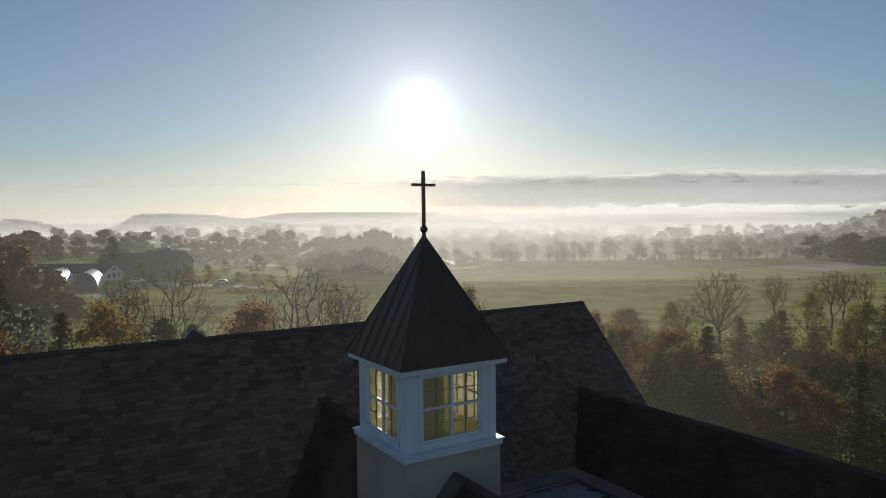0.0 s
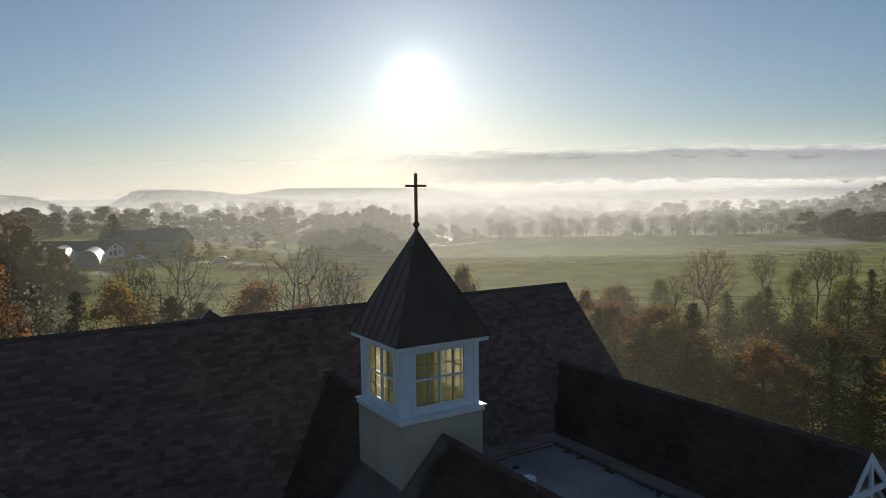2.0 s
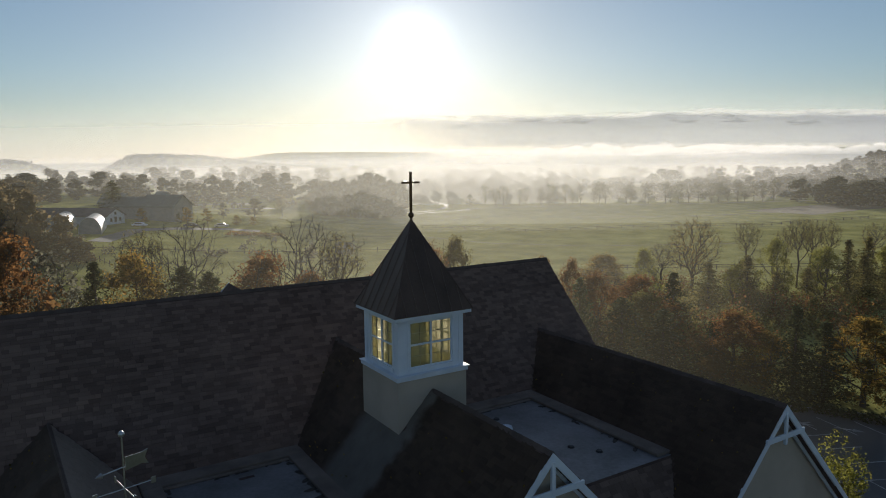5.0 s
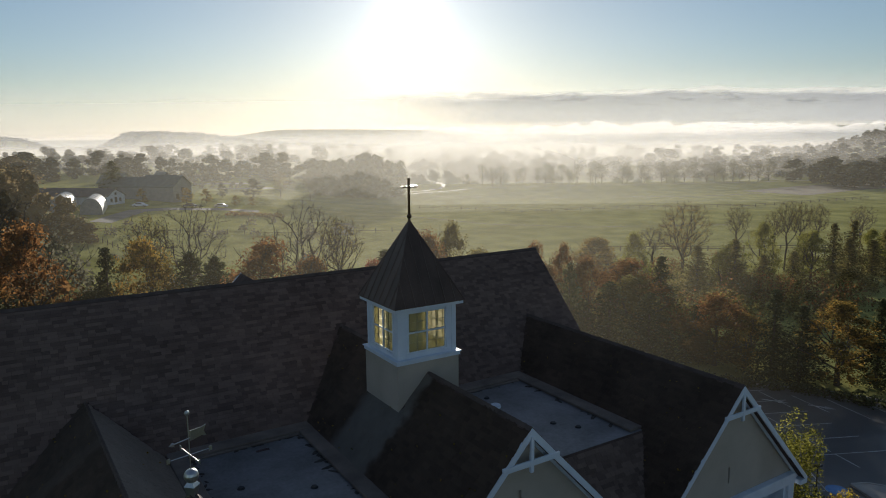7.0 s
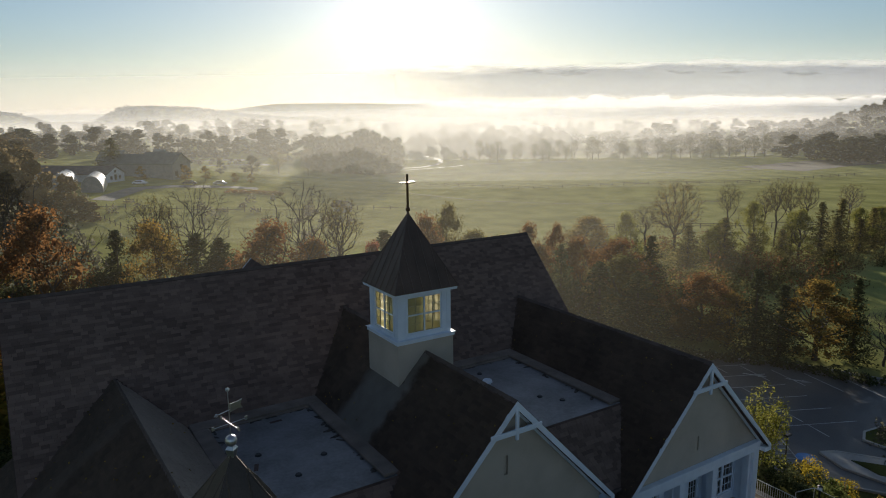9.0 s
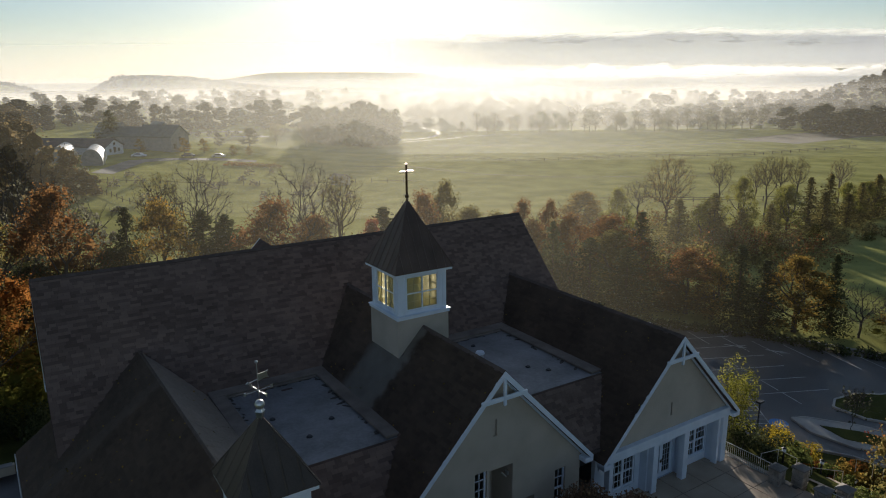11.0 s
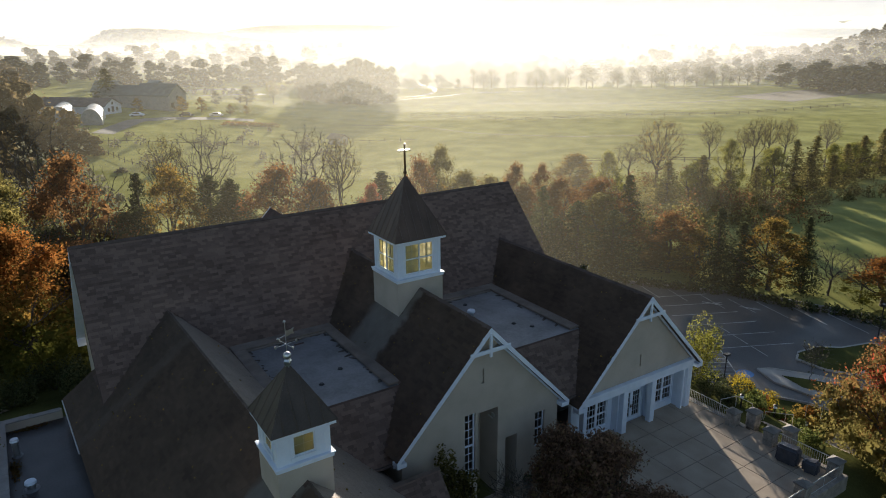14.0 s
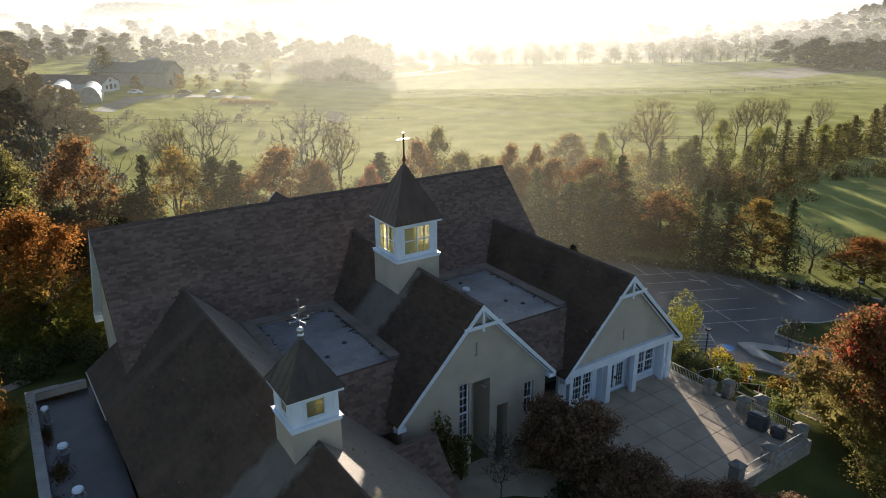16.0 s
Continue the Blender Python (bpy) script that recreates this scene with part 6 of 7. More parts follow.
for x, y, rx, ry, h, leaf in ((28.7, 6.6, 1.2, 1.1, 1.5, M_NEEDLE), (30.6, 5.9, 1.4, 1.1, 1.4, M_NEEDLE), (32.2, 5.2, 1.2, 1.0, 1.5, M_LEAF_GREEN), (28.6, 8.6, 1.3, 1.3, 1.6, M_NEEDLE), (32.6, 8.6, 1.5, 1.2, 1.6, M_NEEDLE),
                              (30.6, 3.9, 1.1, .9, 1.2, M_LEAF_GREEN), (32.8, 3.4, 1.1, .9, 1.0, M_LEAF_GREEN), (28.9, 4.9, .9, .9, 1.1, M_NEEDLE), (33.9, 2.7, 1.1, .8, .9, M_LEAF_GREEN), (36.2, 7.8, 1.2, 1.2, 1.3, M_NEEDLE), (38.3, 9.6, 1.2, 1.2, 1.2, M_NEEDLE)):
    shrub("evergreen_shrub", "clipped dark evergreen shrub on the planted bank", leaf, x, y, rx, ry, h)
for x, y in ((34.8, 4.5), (36.3, 5.4), (33.4, 5.6)):
    shrub("barberry_shrub", "low dark red shrub on the planted bank", M_LEAF_RED, x, y, 1.3, 1.1, 1.3, 900, .14)
for x, y in ((36.6, 3.6), (38.0, 3.0), (39.4, 2.5), (40.8, 2.2), (37.4, 4.6), (39.0, 4.0)):
    shrub("hydrangea", "shrub with fading rust flower heads beside the walk", M_LEAF_ORANGE if x > 38.5 else M_LEAF_GOLD, x, y, 1.1, 1.0, 1.6, 800, .17)
shrub("boxwood", "round clipped green bush by the terrace steps", M_LEAF_GREEN, 29.1, -.9, .95, .95, 1.25, 2200, .1, lumps=14)
# dark bed and small ornamental trees before the middle gable
dark = make_tree("purple_maple", "low spreading maple with dark purple-brown leaves", M_LEAF_PURPLE, 21, 5.0, 3.1, 10500, .15, .18, 60)
dark.location = (12.9, 1.3, ground(12.9, 1.3))
dark2 = copy_thing(dark, pose(13.4, -2.4, ground(13.4, -2.4), 0, 0, 130) @ Matrix.Diagonal((.9, .9, .72, 1)))
dark3 = copy_thing(dark, pose(15.0, -5.0, ground(15, -5), 0, 0, 40) @ Matrix.Diagonal((.8, .8, .55, 1)))
copy_thing(dark, pose(12.0, 3.4, ground(12, 3.4), 0, 0, 300) @ Matrix.Diagonal((.78, .78, .95, 1)))
copy_thing(dark, pose(17.4, -5.6, ground(17.4, -5.6), 0, 0, 75) @ Matrix.Diagonal((.72, .72, .6, 1)))
copy_thing(dark, pose(19.2, -7.4, ground(19.2, -7.4), 0, 0, 220) @ Matrix.Diagonal((.7, .7, .6, 1)))
for x, y, rx, ry, h in ((-10.2, 36.5, 2.2, 2.0, 2.6), (-13.0, 34.2, 2.0, 1.8, 2.4), (-8.6, 34.5, 1.6, 2.2, 2.4), (-15.5, 37.0, 2.4, 2.0, 2.6)):
    shrub("evergreen_shrub", "dense dark evergreen mass beside the church end", M_NEEDLE, x, y, rx, ry, h, 2600, .16, lumps=16)
for x, y, rx, ry, h in ((11.4, .6, 1.5, 1.6, 1.2), (11.6, -2.2, 1.5, 1.5, 1.2), (12.4, -5.0, 1.8, 1.5, 1.2), (15.2, 2.6, 1.0, 1.2, .9)):
    shrub("evergreen_shrub", "dense dark evergreen mound in the bed", M_NEEDLE, x, y, rx, ry, h, 1800, .13, lumps=14)
shrub("ornamental_grass", "tall straw-green bush against the stucco wall", M_LEAF_OLIVE, 5.9, 5.5, .75, .5, 5.2, 2600, .14, z=-.35, lumps=20)
shrub("ornamental_grass", "tall straw-green bush against the stucco wall", M_LEAF_OLIVE, 7.1, 5.3, .8, .5, 3.6, 1700, .14, z=-.35, lumps=14)
sapling = make_bare("sapling", "thin bare sapling in the entrance bed", 31, 4.2, 1.3, .3, 60)
sapling.matrix_basis = pose(8.0, 2.6, -.35)
# big autumn trees near the terrace lawn
rr_ = make_tree("maple_tree", "maple with red and rust leaves beside the lawn", M_LEAF_REDRUST, 41, 7.4, 4.0, 22000, .13, .1, 90)
rr_.matrix_basis = pose(33.0, -3.8, ground(33.0, -3.8)) @ Matrix.Diagonal((1.2, 1.2, 1.25, 1))
rr_.scale = (1, 1, 1)
copy_thing(rr_, pose(36.8, -2.2, ground(36.8, -2.2), 0, 0, 100) @ Matrix.Diagonal((.8, .8, .85, 1)))
copy_thing(rr_, pose(30.8, -8.6, ground(30.8, -8.6), 0, 0, 200) @ Matrix.Diagonal((1.15, 1.15, 1.0, 1)))
rr_.scale = (1.22, 1.22, 1.25)

# ---- car park ----
LOT = [(40, 46), (51, 33.8), (60.4, 21.3), (64.3, 11.8), (66.5, 2), (68, -14), (47, -14), (43.5, -2), (41.2, 5.6), (38.2, 10.5), (34, 16), (32, 30), (32, 46)]
v = [(x, y, LOT_Z + .04) for x, y in LOT]
lot = tagged(part("car_park", prism([(x, y, LOT_Z - .3) for x, y in LOT], (0, 0, .34)), M_ASPHALT), "dark wet asphalt car park with worn white lines", "car park", kind="structure")


def kerb(pts, w=.18, h=.15, closed=False):
    line = thing("kerb", "pale concrete kerb", "kerb", "kerbs of the car park", kind="structure")
    pts = list(pts) + ([pts[0]] if closed else [])
    for a, b in zip(pts, pts[1:]):
        d = math.atan2(b[1] - a[1], b[0] - a[0])
        L = math.dist(a, b)
        n = max(1, int(L / 2.4))
        for i in range(n):
            part("kerbstone", box((i * L / n + .006, -w / 2, LOT_Z - .1), ((i + 1) * L / n - .006, w / 2, LOT_Z + .04 + h), .02, pose(a[0], a[1], 0, 0, 0, math.degrees(d))), M_KERB, line)
    return line


kerb(LOT[0:6])
kerb(LOT[6:11])
ISLES = [([(47.9, 10.6), (49.4, 11.3), (52.1, 10.9), (53.6, 9.6), (57, 8.6), (57.5, 5.5), (49.3, 5.9), (48.0, 8.0)], M_LAWN, "kerbed lawn island in the car park"),
         ([(43.1, 11.4), (44.2, 10.8), (46.4, 7.6), (47.6, 4.4), (44.6, 3.4), (42.6, 6.2), (42.2, 9.2)], M_KERB, "kerbed concrete island in the car park")]
for pts, mt, lb in ISLES:
    tagged(part("traffic_island", prism([(x, y, LOT_Z) for x, y in pts], (0, 0, .16)), mt), lb, "island", kind="structure")
    kerb(pts, .2, .16, True)
tagged(part("lawn_patch", prism([(x, y, LOT_Z + .15) for x, y in ((43.7, 9.4), (45.3, 7.2), (46.3, 4.8), (44.6, 4.4), (43.2, 7.2))], (0, 0, .05)), M_LAWN), "small lawn in a concrete island", "grass", kind="structure")


def marking(a, b, w=.1, label="worn white painted bay line", mt=M_PAINTLINE):
    d = math.degrees(math.atan2(b[1] - a[1], b[0] - a[0]))
    L = math.dist(a, b)
    ob = part("bay_line", box((0, -w / 2, LOT_Z + .04), (L, w / 2, LOT_Z + .046), m=pose(a[0], a[1], 0, 0, 0, d)), mt)
    return tagged(ob, label, "road marking", "painted bay lines")


U, W_ = Vector((.905, -.425, 0)), Vector((-.3, -.954, 0))
o = Vector((47.9, 20.3, 0))
for i in range(-3, 5):
    c = o + W_ * (2.75 * i)
    if i < 3:
        marking((c - U * 2.2 + W_ * 0)[:2], (c + U * 5.4)[:2])
    marking((c + U * .9)[:2], (c + U * .9 + W_ * 2.3)[:2]) if i in (-1, 0, 1, 2) else None
for a, b in (((61.06, 15.04), (59.42, 9.88)), ((59.6, 18.0), (58.1, 13.4)), ((57.8, 21.2), (56.5, 16.7)), ((56.0, 23.6), (54.9, 19.4)), ((54.4, 26.0), (53.2, 22.0)), ((52.8, 29.4), (51.6, 25.6)), ((51.0, 31.8), (49.8, 28.0)), ((62.2, 11.6), (60.6, 6.6))):
    marking(a, b)
for i in range(5):
    c = Vector((38.6, 13.6, 0)) + Vector((.62, .78, 0)) * (i * .75)
    marking(c[:2], (c + Vector((2.2, -1.6, 0)))[:2])
marking((38.4, 13.2), (41.8, 17.4))
marking((40.8, 11.8), (44.2, 16.2))
hc = tagged(part("bay_symbol", rod((41.6, 11.6, LOT_Z + .04), (41.6, 11.6, LOT_Z + .047), .75, n=20), M_BLUE), "worn blue round symbol painted in a bay", "road marking")
for x, y, a in ((53.4, 23.6, -60), (55.6, 20.4, -62)):
    ob = part("lane_arrow", prism([pose(x, y, LOT_Z + .04, 0, 0, a) @ Vector(p) for p in ((-1.2, -.1, 0), (.2, -.1, 0), (.2, -.35, 0), (1.1, 0, 0), (.2, .35, 0), (.2, .1, 0), (-1.2, .1, 0))], (0, 0, .006)), M_PAINTLINE)
    tagged(ob, "worn white painted lane arrow", "road marking")


def lot_lamp(x, y, h, z):
    l = thing("street_lamp", "black car park lamp with a flat square head", "lamp", "car park lamps")
    part("footing", rod((x, y, z - .2), (x, y, z + .3), .16, n=12), M_KERB, l)
    part("pole", rod((x, y, z + .3), (x, y, z + h), .055, .045, 8), M_IRON, l)
    part("lamp_head", box((x - .28, y - .2, z + h - .02), (x + .28, y + .2, z + h + .12), .02), M_IRON, l)


lot_lamp(37.3, 10.8, 3.3, ground(37.3, 10.8))
lot_lamp(57.2, 8.1, 4.2, LOT_Z)
kerb_tree = make_bare("young_tree", "thin young tree on a car park island", 51, 3.4, 1.1, .4, 50, 120, M_LEAF_DULL)
kerb_tree.matrix_basis = pose(44.9, 7.6, LOT_Z + .16)

# hedge of low dark growth behind the far kerb, and thickets below the trees
def thicket(label, places, leaf, n=190, size=.33, name="thicket"):
    cv, cf = [], []
    r = random.Random(len(places) * 7 + int(abs(places[0][0])))
    for x, y, rad, h in places:
        z0 = ground(x, y)
        for _ in range(n):
            d = Vector((r.gauss(0, 1), r.gauss(0, 1), abs(r.gauss(0, 1)))).normalized() * r.uniform(.6, 1.05)
            leaf_card(cv, cf, Vector((x + d.x * rad, y + d.y * rad, z0 + d.z * h)), size, r)
    return tagged(mesh_of(name, cv, cf, leaf), label, "shrubs", kind="stuff")


hedge = []
for a, b in zip(LOT[0:5], LOT[1:6]):
    n = int(math.dist(a, b) / .9)
    for i in range(n):
        k = i / n
        d = Vector((b[0] - a[0], b[1] - a[1], 0)).normalized()
        off = rng.uniform(.9, 2.6)
        hedge.append((a[0] + (b[0] - a[0]) * k + d.y * -off * -1, a[1] + (b[1] - a[1]) * k - d.x * off * -1, rng.uniform(.7, 1.2), rng.uniform(.6, 1.3)))
thicket("low dark hedge behind the car park kerb", hedge, M_NEEDLE, 110, .3, "hedge")
r5 = random.Random(15)
back = lambda n, x0, x1, y0, y1, h0, h1: [(r5.uniform(x0, x1), r5.uniform(y0, y1), r5.uniform(1.3, 2.8), r5.uniform(h0, h1)) for _ in range(n)]
thicket("tangled olive undergrowth below the trees", back(110, -26, 34, 42, 72, 3, 8), M_LEAF_OLIVE)
thicket("tangled brown undergrowth below the trees", back(90, -22, 60, 44, 72, 3, 8), M_LEAF_RUST)
thicket("tangled dark undergrowth below the trees", back(80, -26, 56, 38, 62, 2, 6), M_LEAF_GREEN)
thicket("tangled olive undergrowth beside the hedgerow", back(80, 54, 104, 40, 76, 1.5, 5), M_LEAF_OLIVE)
thicket("tangled brown undergrowth beside the hedgerow", back(70, 52, 105, 36, 74, 1.5, 5.5), M_LEAF_RUST)
thicket("brown scrub along the hedgerow", [(78 + 58 * k + r5.gauss(0, 2), 56 - 18 * k + r5.gauss(0, 4), r5.uniform(1, 2.2), r5.uniform(1, 3.5)) for k in [i / 50 for i in range(50)]], M_LEAF_OLIVE)
thicket("scrub in the farm pastures", [(r5.uniform(-10, 70), r5.uniform(100, 200), r5.uniform(.8, 2), r5.uniform(.8, 2.6)) for _ in range(60)], M_LEAF_DULL, 90, .6)
thicket("brown scrub west of the pastures", [(r5.uniform(-45, 2), r5.uniform(80, 190), r5.uniform(2, 4), r5.uniform(3, 9)) for _ in range(90)], M_LEAF_DULL, 150, .8)

# ---- farm in the valley ----
def gabled(name, label, x, y, turn, w, l, eave, ridge, wall, roof, windows=(), category="barn"):
    """A gabled house: front centre at (x, y), its length runs back along turn."""
    z = ground(x, y) - .3
    b = thing(name, label, category)
    m = pose(x, y, z, 0, 0, turn)
    sh = bmesh.new()
    add_prism(sh, [m @ Vector(p) for p in ((-w / 2, 0, 0), (w / 2, 0, 0), (w / 2, 0, eave), (0, 0, ridge), (-w / 2, 0, eave))], m.to_3x3() @ Vector((0, l, 0)))
    part("wall", sh, wall, b)
    for s in (-1, 1):
        e = w / 2 + .5
        k = (ridge - eave) / (w / 2)
        part("roof", prism([m @ Vector(p) for p in ((0, -.5, ridge + .05), (s * e, -.5, ridge + .05 - k * e), (s * e, -.5, ridge + .25 - k * e), (0, -.5, ridge + .27))], m.to_3x3() @ Vector((0, l + 1, 0))), roof, b)
    for wx, wz, ww, wh in windows:
        win = part("window", box((wx - ww / 2, -.06, wz), (wx + ww / 2, -.002, wz + wh), m=m), M_IRON, b)
        part("window_frame", box((wx - ww / 2 - .12, -.04, wz - .12), (wx + ww / 2 + .12, -.02, wz), m=m), M_WHITE, win)
    return b


gabled("farmhouse", "white farm building with a long dark roof", 23.6, 241.5, 46, 9, 34, 3.2, 5.4, M_WHITE, M_BARN_ROOF, ((-2.2, 1.2, 1, 1.2), (0, 1.0, 1.2, 1.8), (2.2, 1.2, 1, 1.2), (0, 3.4, .9, .9)), "house")
gabled("barn", "large blue-grey barn with a dark gabled roof", 46.5, 248.0, 40, 10, 15, 6, 9.6, M_BARN, M_TEAL_ROOF, ((-3, 1.5, 1.6, 1.8), (0, 4, 1.4, 1.6), (3, 1.5, 1.6, 1.8)))
gabled("barn", "lower barn range with a teal sheet roof", 36.6, 259.8, 40, 9, 16, 5, 8, M_BARN, M_TEAL_ROOF)
gabled("barn", "cross-gabled barn between two ranges", 43.5, 259.5, 12, 7, 9, 6, 9.8, M_BARN, M_TEAL_ROOF)
gabled("barn", "pale teal-roofed barn beyond the farmyard", 33, 287, 55, 9, 9, 5, 8.4, M_BARN, M_TEAL_ROOF)
gabled("shed", "small grey shed at a pasture fence", 74.7, 166.5, 20, 3.6, 4.5, 2.2, 3.3, M_BARN, M_BARN_ROOF, ((.4, .3, 1, 1.6),), "shed")


def hoop_house(x, y, turn, w, l, h):
    z = ground(x, y) - .1
    b = thing("hoop_house", "white sheeted half-round hoop house", "greenhouse", "hoop houses")
    m = pose(x, y, z, 0, 0, turn)
    n = 26
    arc = [(-w / 2 * math.cos(math.pi * i / n), h * max(0.0, math.sin(math.pi * i / n)) ** .8) for i in range(n + 1)]
    v = [m @ Vector((a, yy, c)) for yy in (0, l) for a, c in arc]
    f = [(i, i + 1, n + 2 + i, n + 1 + i) for i in range(n)]
    mesh_of("cover", v, f, M_FABRIC, b).data.polygons.foreach_set("use_smooth", [True] * len(f))
    part("end_wall", prism([m @ Vector((a, .25, c)) for a, c in arc], m.to_3x3() @ Vector((0, .08, 0))), M_BARN, b, "grey end wall")
    part("end_wall", prism([m @ Vector((a, l - .3, c)) for a, c in arc], m.to_3x3() @ Vector((0, .08, 0))), M_BARN, b)
    for i in range(5):
        rb = bmesh.new()
        for p, q in zip(arc, arc[1:]):
            add_rod(rb, m @ Vector((p[0] * 1.003, l * i / 4, p[1] + .02)), m @ Vector((q[0] * 1.003, l * i / 4, q[1] + .02)), .05, n=4)
        part("hoop", rb, M_STEEL, b)


hoop_house(13.4, 212.5, -10, 6.0, 20, 4.9)
hoop_house(5.6, 221.0, -10, 6.0, 20, 4.9)


def car(x, y, turn, paint, label):
    z = ground(x, y)
    c = thing("car", label, "car", "parked cars")
    m = pose(x, y, z, 0, 0, turn)
    side = [(-2.3, .35), (2.3, .35), (2.35, .75), (1.5, .92), (.75, 1.42), (-1.1, 1.45), (-1.9, .98), (-2.35, .9)]
    bm = bmesh.new()
    add_prism(bm, [m @ Vector((a, -.88, b)) for a, b in side], m.to_3x3() @ Vector((0, 1.76, 0)))
    bmesh.ops.bevel(bm, geom=bm.edges[:], offset=.07, segments=2, affect="EDGES")
    part("body", bm, paint, c)
    for s in (-1, 1):
        part("side_window", prism([m @ Vector((a, s * .885, b)) for a, b in ((-1.5, .98), (1.1, .98), (.65, 1.34), (-1.05, 1.36))], m.to_3x3() @ Vector((0, s * .012, 0))), M_IRON, c)
        for wx in (-1.45, 1.45):
            wh = part("wheel", rod(m @ Vector((wx, s * .7, .33)), m @ Vector((wx, s * .9, .33)), .33, n=16), M_IRON, c)
            part("rim", rod(m @ Vector((wx, s * .9, .33)), m @ Vector((wx, s * .915, .33)), .2, n=12), M_STEEL, wh)


car(29.5, 231.6, -30, M_WHITE, "white pickup-sized car parked at the farm")
car(45.3, 231.1, -20, M_CARBLUE, "dark blue car parked at the farm")
car(55.5, 231.1, -18, M_STEEL, "silver car parked at the farm")
strip("farm_drive", [(14, 196), (18, 204), (27, 221), (38, 226), (56, 226), (66, 222)], 6, M_GRAVEL, .05, "pale gravel farm drive and parking", "road")
strip("lane", [(120, 316), (158, 297), (176, 296), (190, 304), (202, 318), (214, 337), (220, 356), (227, 378)], 2.6, M_WETROAD, .06, "wet farm lane shining in low sun", "road")
strip("lane", [(160, 284), (191, 288.6), (209.5, 296.7), (250, 284), (300, 262), (370, 232), (430, 214)], 2.0, M_WETROAD, .06, "wet farm lane shining in low sun", "road")
strip("field_track", [(96, 205), (112, 196), (121, 163), (140, 140), (180, 118)], .9, M_TRACK, .05, "faint worn track across the pasture", "path")
strip("field_track", [(160, 262), (210, 220), (260, 190), (330, 176), (420, 172)], 2.0, M_TRACK, .05, "faint worn track across the pasture", "path")
strip("ploughed_strip", [(300, 180), (350, 182), (420, 176)], 34, M_TRACK, .05, "brown bare strip of field", "field")


def fence(pts, label, step=3.0, h=1.25, rails=2):
    f = thing("fence", label, "fence", "pasture fences")
    me = None
    for a, b in zip(pts, pts[1:]):
        n = max(1, int(math.dist(a, b) / step))
        last = None
        for i in range(n + 1):
            x, y = a[0] + (b[0] - a[0]) * i / n, a[1] + (b[1] - a[1]) * i / n
            z = ground(x, y)
            if i < n:
                if me is None:
                    bm = box((-.09, -.09, -.4), (.09, .09, h))
                    me = bpy.data.meshes.new("post")
                    bm.to_mesh(me)
                    bm.free()
                    me.materials.append(M_BARK)
                o = new("post", me)
                o.parent = f
                o.location = (x, y, z)
            if last:
                for k in range(rails):
                    zz = h * (.45 + .42 * k)
                    part("rail", rod((last[0], last[1], last[2] + zz), (x, y, z + zz), .065, n=4), M_BARK, f)
            last = (x, y, z)
    return f


fence([(128, 218), (146, 196), (150, 182), (173, 176), (197, 169), (237, 147), (303, 138)], "long dark rail fence across the pasture", 5)
fence([(6, 190), (9.2, 175.8), (13.4, 156.7), (18, 144.3), (26, 128)], "weathered post fence beside scrub", 3, 1.4, 1)
fence([(9.2, 184), (13.7, 182.4), (18, 181.3), (34, 176), (60, 172), (79, 169), (96, 160)], "weathered post fence along a pasture", 4, 1.4, 1)
fence([(112, 104), (136, 88), (158, 74)], "weathered fence behind the hedgerow", 4, 1.3, 2)
for x, y, h, r in ((31.5, 240.0, 5.5, 2.2), (46.0, 240.5, 6.0, 2.4), (53.5, 243.0, 5.5, 2.0), (62.0, 236.0, 4.0, 1.5), (68.0, 236.5, 3.6, 1.4)):
    tree(valley_tree, x, y, h, r, M_LEAF_GOLD, "small golden tree in the farmyard")
for x, y, h, r in ((91.0, 272.0, 11.0, 4.0), (103.0, 268.0, 12.0, 4.4)):
    tree(bare_c, x, y, h, r)
for x, y, h, r in ((77.9, 267.3, 8, 4.2), (217.6, 317.1, 7, 2.6), (64, 262, 6, 2.0)):
    tree(valley_tree, x, y, h, r, M_LEAF_DULL, "dark round tree in the valley")
tree(conifer_b, 26.4, 270.6, 14, 4.2)
thicket("brown grassy mound in the pasture", [(54 + i * 2.0, 212 - i * .6, 2.2, 1.3) for i in range(8)], M_LEAF_RUST, 150, .5)
strip("yard", [(64, 314), (78, 318), (98, 322)], 32, M_GRAVEL, .05, "pale gravel yard beyond the barns", "yard")
strip("pond", [(86, 505), (106, 528)], 9, M_POND, .06, "still pond shining in the valley mist", "pond")
strip("pond", [(112, 480), (132, 492), (156, 505)], 12, M_POND, .06, "still pond shining in the valley mist", "pond")
strip("pond", [(108, 424), (116, 415), (124, 405)], 10, M_POND, .06, "still pond shining in the valley mist", "pond")
bale = thing("bale", "round grey bale on a gravel yard", "bale", "bales in the yard")
part("roll", rod((-.7, 0, .75), (.7, 0, .75), .78, n=18), M_TRACK, bale)
br = random.Random(77)
for i in range(14):
    x, y = 66 + (i % 7) * 4.6 + br.uniform(-1, 1), 308 + (i // 7) * 13 + br.uniform(-2, 2)
    m = pose(x, y, ground(x, y), 0, 0, br.uniform(0, 180))
    if i == 0:
        first_bale = m
    else:
        copy_thing(bale, m)
bale.matrix_basis = first_bale
# leaf drifts on the west flat roof and a small slab path beyond its parapet
lr2 = random.Random(64)
dv, df_ = [], []
for cx, cy, rx, ry, n in ((-12.7, 17.6, .25, 1.0, 420), (-12.4, 13.6, .45, 1.0, 520), (-12.7, 10.2, .3, 1.2, 320), (-11.8, 21.8, 1.0, .2, 260)):
    for _ in range(n):
        leaf_card(dv, df_, Vector((cx + lr2.gauss(0, rx * .5), cy + lr2.gauss(0, ry * .5), WEST_FLAT + abs(lr2.gauss(0, .03)) + .02)), .1, lr2)
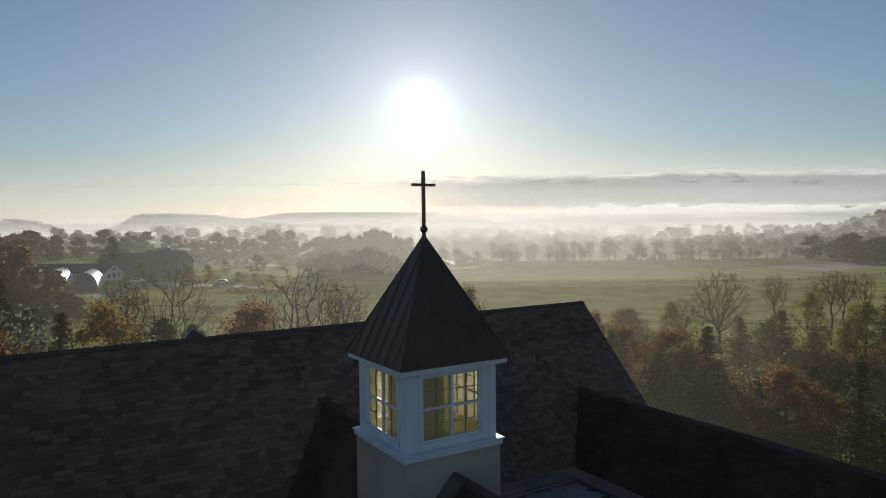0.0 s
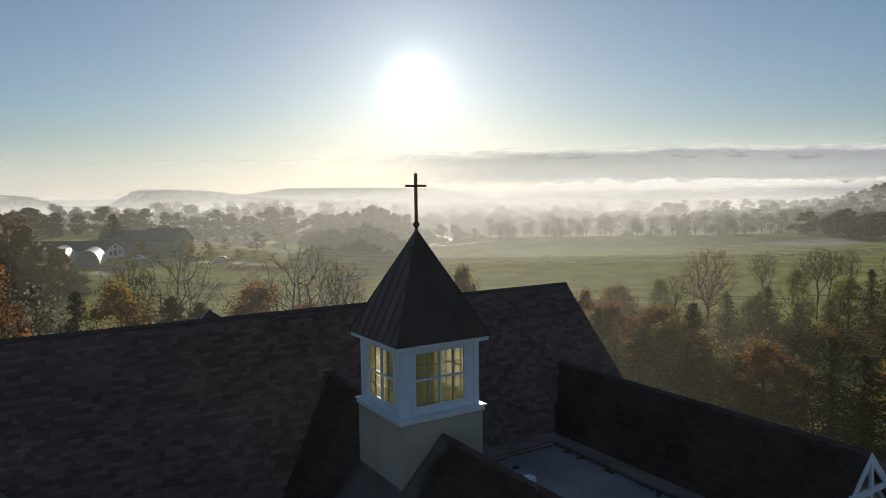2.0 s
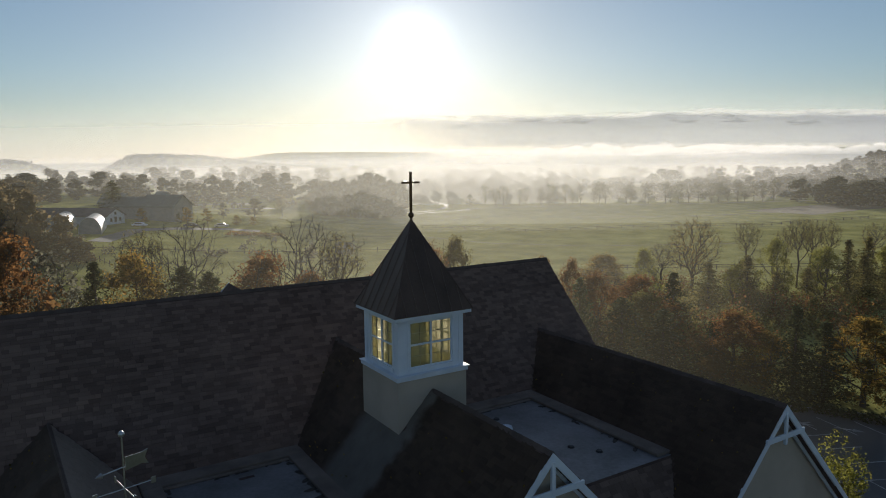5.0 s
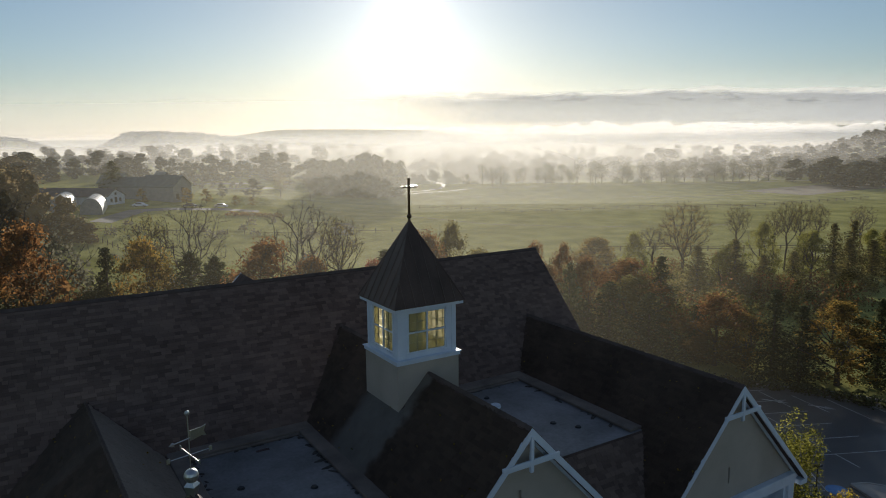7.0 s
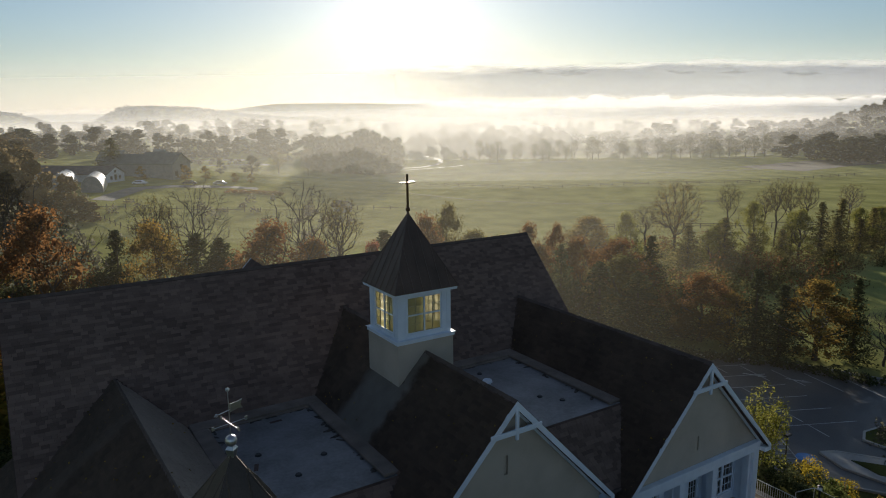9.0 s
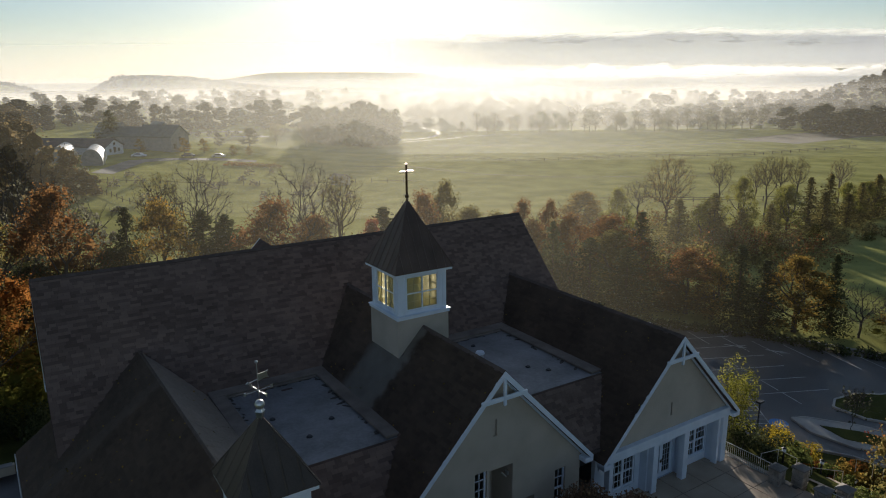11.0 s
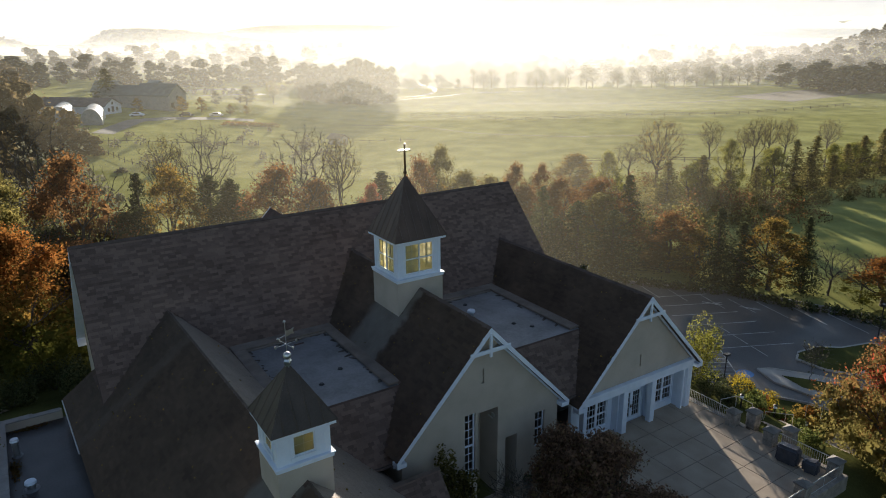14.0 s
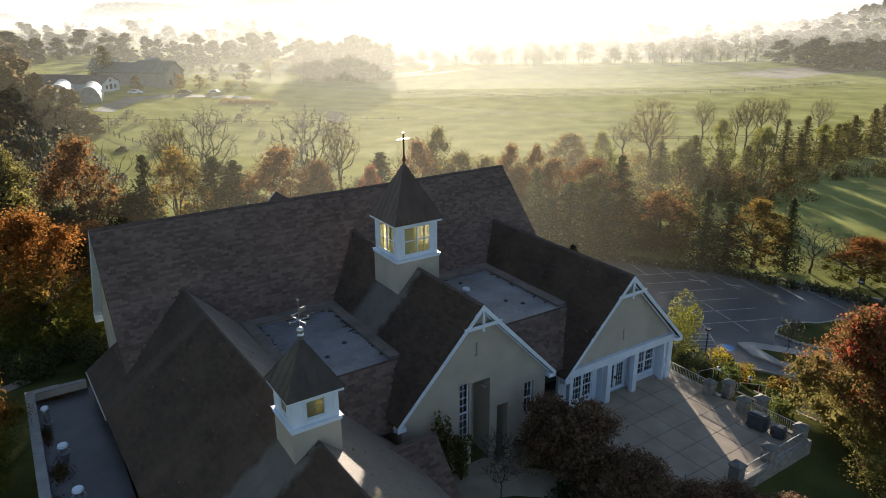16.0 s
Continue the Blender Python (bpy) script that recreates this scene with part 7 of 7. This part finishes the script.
tagged(mesh_of("leaf_litter", dv, df_, M_LEAF_RUST), "drift of brown leaves on a flat roof", "leaf litter", kind="stuff")
strip("path", [(-15.2, 33.2), (-13.6, 34.2)], 1.6, M_PATIO, .06, "short concrete path beside the church", "path")


# ---- shingles: every course is laid, the nearest patch piece by piece ----
def plane_z(quad, x, y):
    a, n = quad[0], (quad[1] - quad[0]).cross(quad[3] - quad[0])
    return a.z - (n.x * (x - a.x) + n.y * (y - a.y)) / n.z


def covers(quad, x, y):
    side = [(b.x - a.x) * (y - a.y) - (b.y - a.y) * (x - a.x) for a, b in zip(quad, quad[1:] + quad[:1])]
    return all(k >= 0 for k in side) or all(k <= 0 for k in side)


def buried(key, x, y, z):
    for k, q in planes.items():
        if k != key and covers(q, x, y) and plane_z(q, x, y) > z + .03:
            return True
    for x0, x1 in WELLS:
        if x0 < x < x1 and 9.3 < y < 18.8 and z < FLAT + .1:
            return True
    for cx, cy, h in ((9.0, 14.4, 1.5), (-3.1, 2.0, 1.02)):
        if abs(x - cx) < h and abs(y - cy) < h:
            return True
    return False


def shingle_places(key, expose=.19, y_min=-9.0):
    quad = planes[key]
    u, v = quad[1] - quad[0], quad[3] - quad[0]
    lu, lv = u.length, v.length
    u, v = u / lu, v / lv
    n = u.cross(v).normalized()
    if n.z < 0:
        n = -n
    r = random.Random(key)
    for row in range(int(lv / expose)):
        a = -r.uniform(0, .4)
        while a < lu - .05:
            w = r.choice((.24, .32, .32, .46, .6))
            s, e = max(a, 0.0), min(a + w, lu)
            a += w
            if e - s < .05:
                continue
            p = quad[0] + u * s + v * (row * expose)
            c = quad[0] + u * (s + e) / 2 + v * ((row + .5) * expose)
            if c.y < y_min or buried(key, c.x, c.y, c.z):
                continue
            yield p, u, v, n, e - s, expose, r.uniform(.006, .02)


SLOPE_MATERIAL = {"mid_left": M_MOSS_MID, "wing_left": M_MOSS_WING, "west_left": M_MOSS_WEST, "west_right": M_SHINGLE_PALE, "mid_right": M_MOSS_WING}


def shingle_shape(verts, faces, p, u, v, n, w, e, t, gap=.006):
    k = len(verts)
    a, b = p + u * gap, p + u * (w - gap)
    verts.extend((a + n * t, b + n * t, b + v * (e + .02) + n * .002, a + v * (e + .02) + n * .002, a - n * .01, b - n * .01))
    faces.extend(((k, k + 1, k + 2, k + 3), (k + 4, k + 5, k + 1, k), (k + 4, k, k + 3), (k + 5, k + 2, k + 1)))


single = 0
piece_mesh = {}
slopes = {}
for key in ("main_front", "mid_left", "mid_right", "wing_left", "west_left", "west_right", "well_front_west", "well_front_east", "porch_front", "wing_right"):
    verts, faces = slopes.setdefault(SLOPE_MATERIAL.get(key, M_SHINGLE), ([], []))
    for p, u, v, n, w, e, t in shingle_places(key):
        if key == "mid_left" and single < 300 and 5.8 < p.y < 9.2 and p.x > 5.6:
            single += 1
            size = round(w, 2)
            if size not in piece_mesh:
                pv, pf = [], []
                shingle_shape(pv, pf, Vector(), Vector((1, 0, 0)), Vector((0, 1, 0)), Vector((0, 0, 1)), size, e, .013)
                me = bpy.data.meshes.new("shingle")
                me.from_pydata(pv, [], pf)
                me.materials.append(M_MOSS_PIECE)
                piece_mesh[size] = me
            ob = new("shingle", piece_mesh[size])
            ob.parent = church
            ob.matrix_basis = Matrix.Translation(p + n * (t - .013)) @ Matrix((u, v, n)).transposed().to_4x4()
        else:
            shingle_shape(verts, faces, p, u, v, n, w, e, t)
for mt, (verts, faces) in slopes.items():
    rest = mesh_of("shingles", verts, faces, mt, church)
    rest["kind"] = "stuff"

# ---- small fallen leaves caught on the roof slopes ----
lr = random.Random(91)
lv, lf = [], []
for key, count in (("wing_left", 90), ("west_left", 260), ("west_right", 110), ("mid_left", 130), ("mid_right", 60)):
    if key not in planes:
        continue
    a, b, c, d = planes[key]
    n = (b - a).cross(d - a).normalized()
    n = n if n.z > 0 else -n
    for _ in range(count):
        u, w = lr.random(), lr.random()
        p = (a.lerp(b, u)).lerp(d.lerp(c, u), w) + n * .05
        leaf_card(lv, lf, p, .1, lr)
tagged(mesh_of("fallen_leaves", lv, lf, M_LEAF_GOLD), "small pale fallen leaves on the roof slopes", "fallen leaves", kind="stuff")
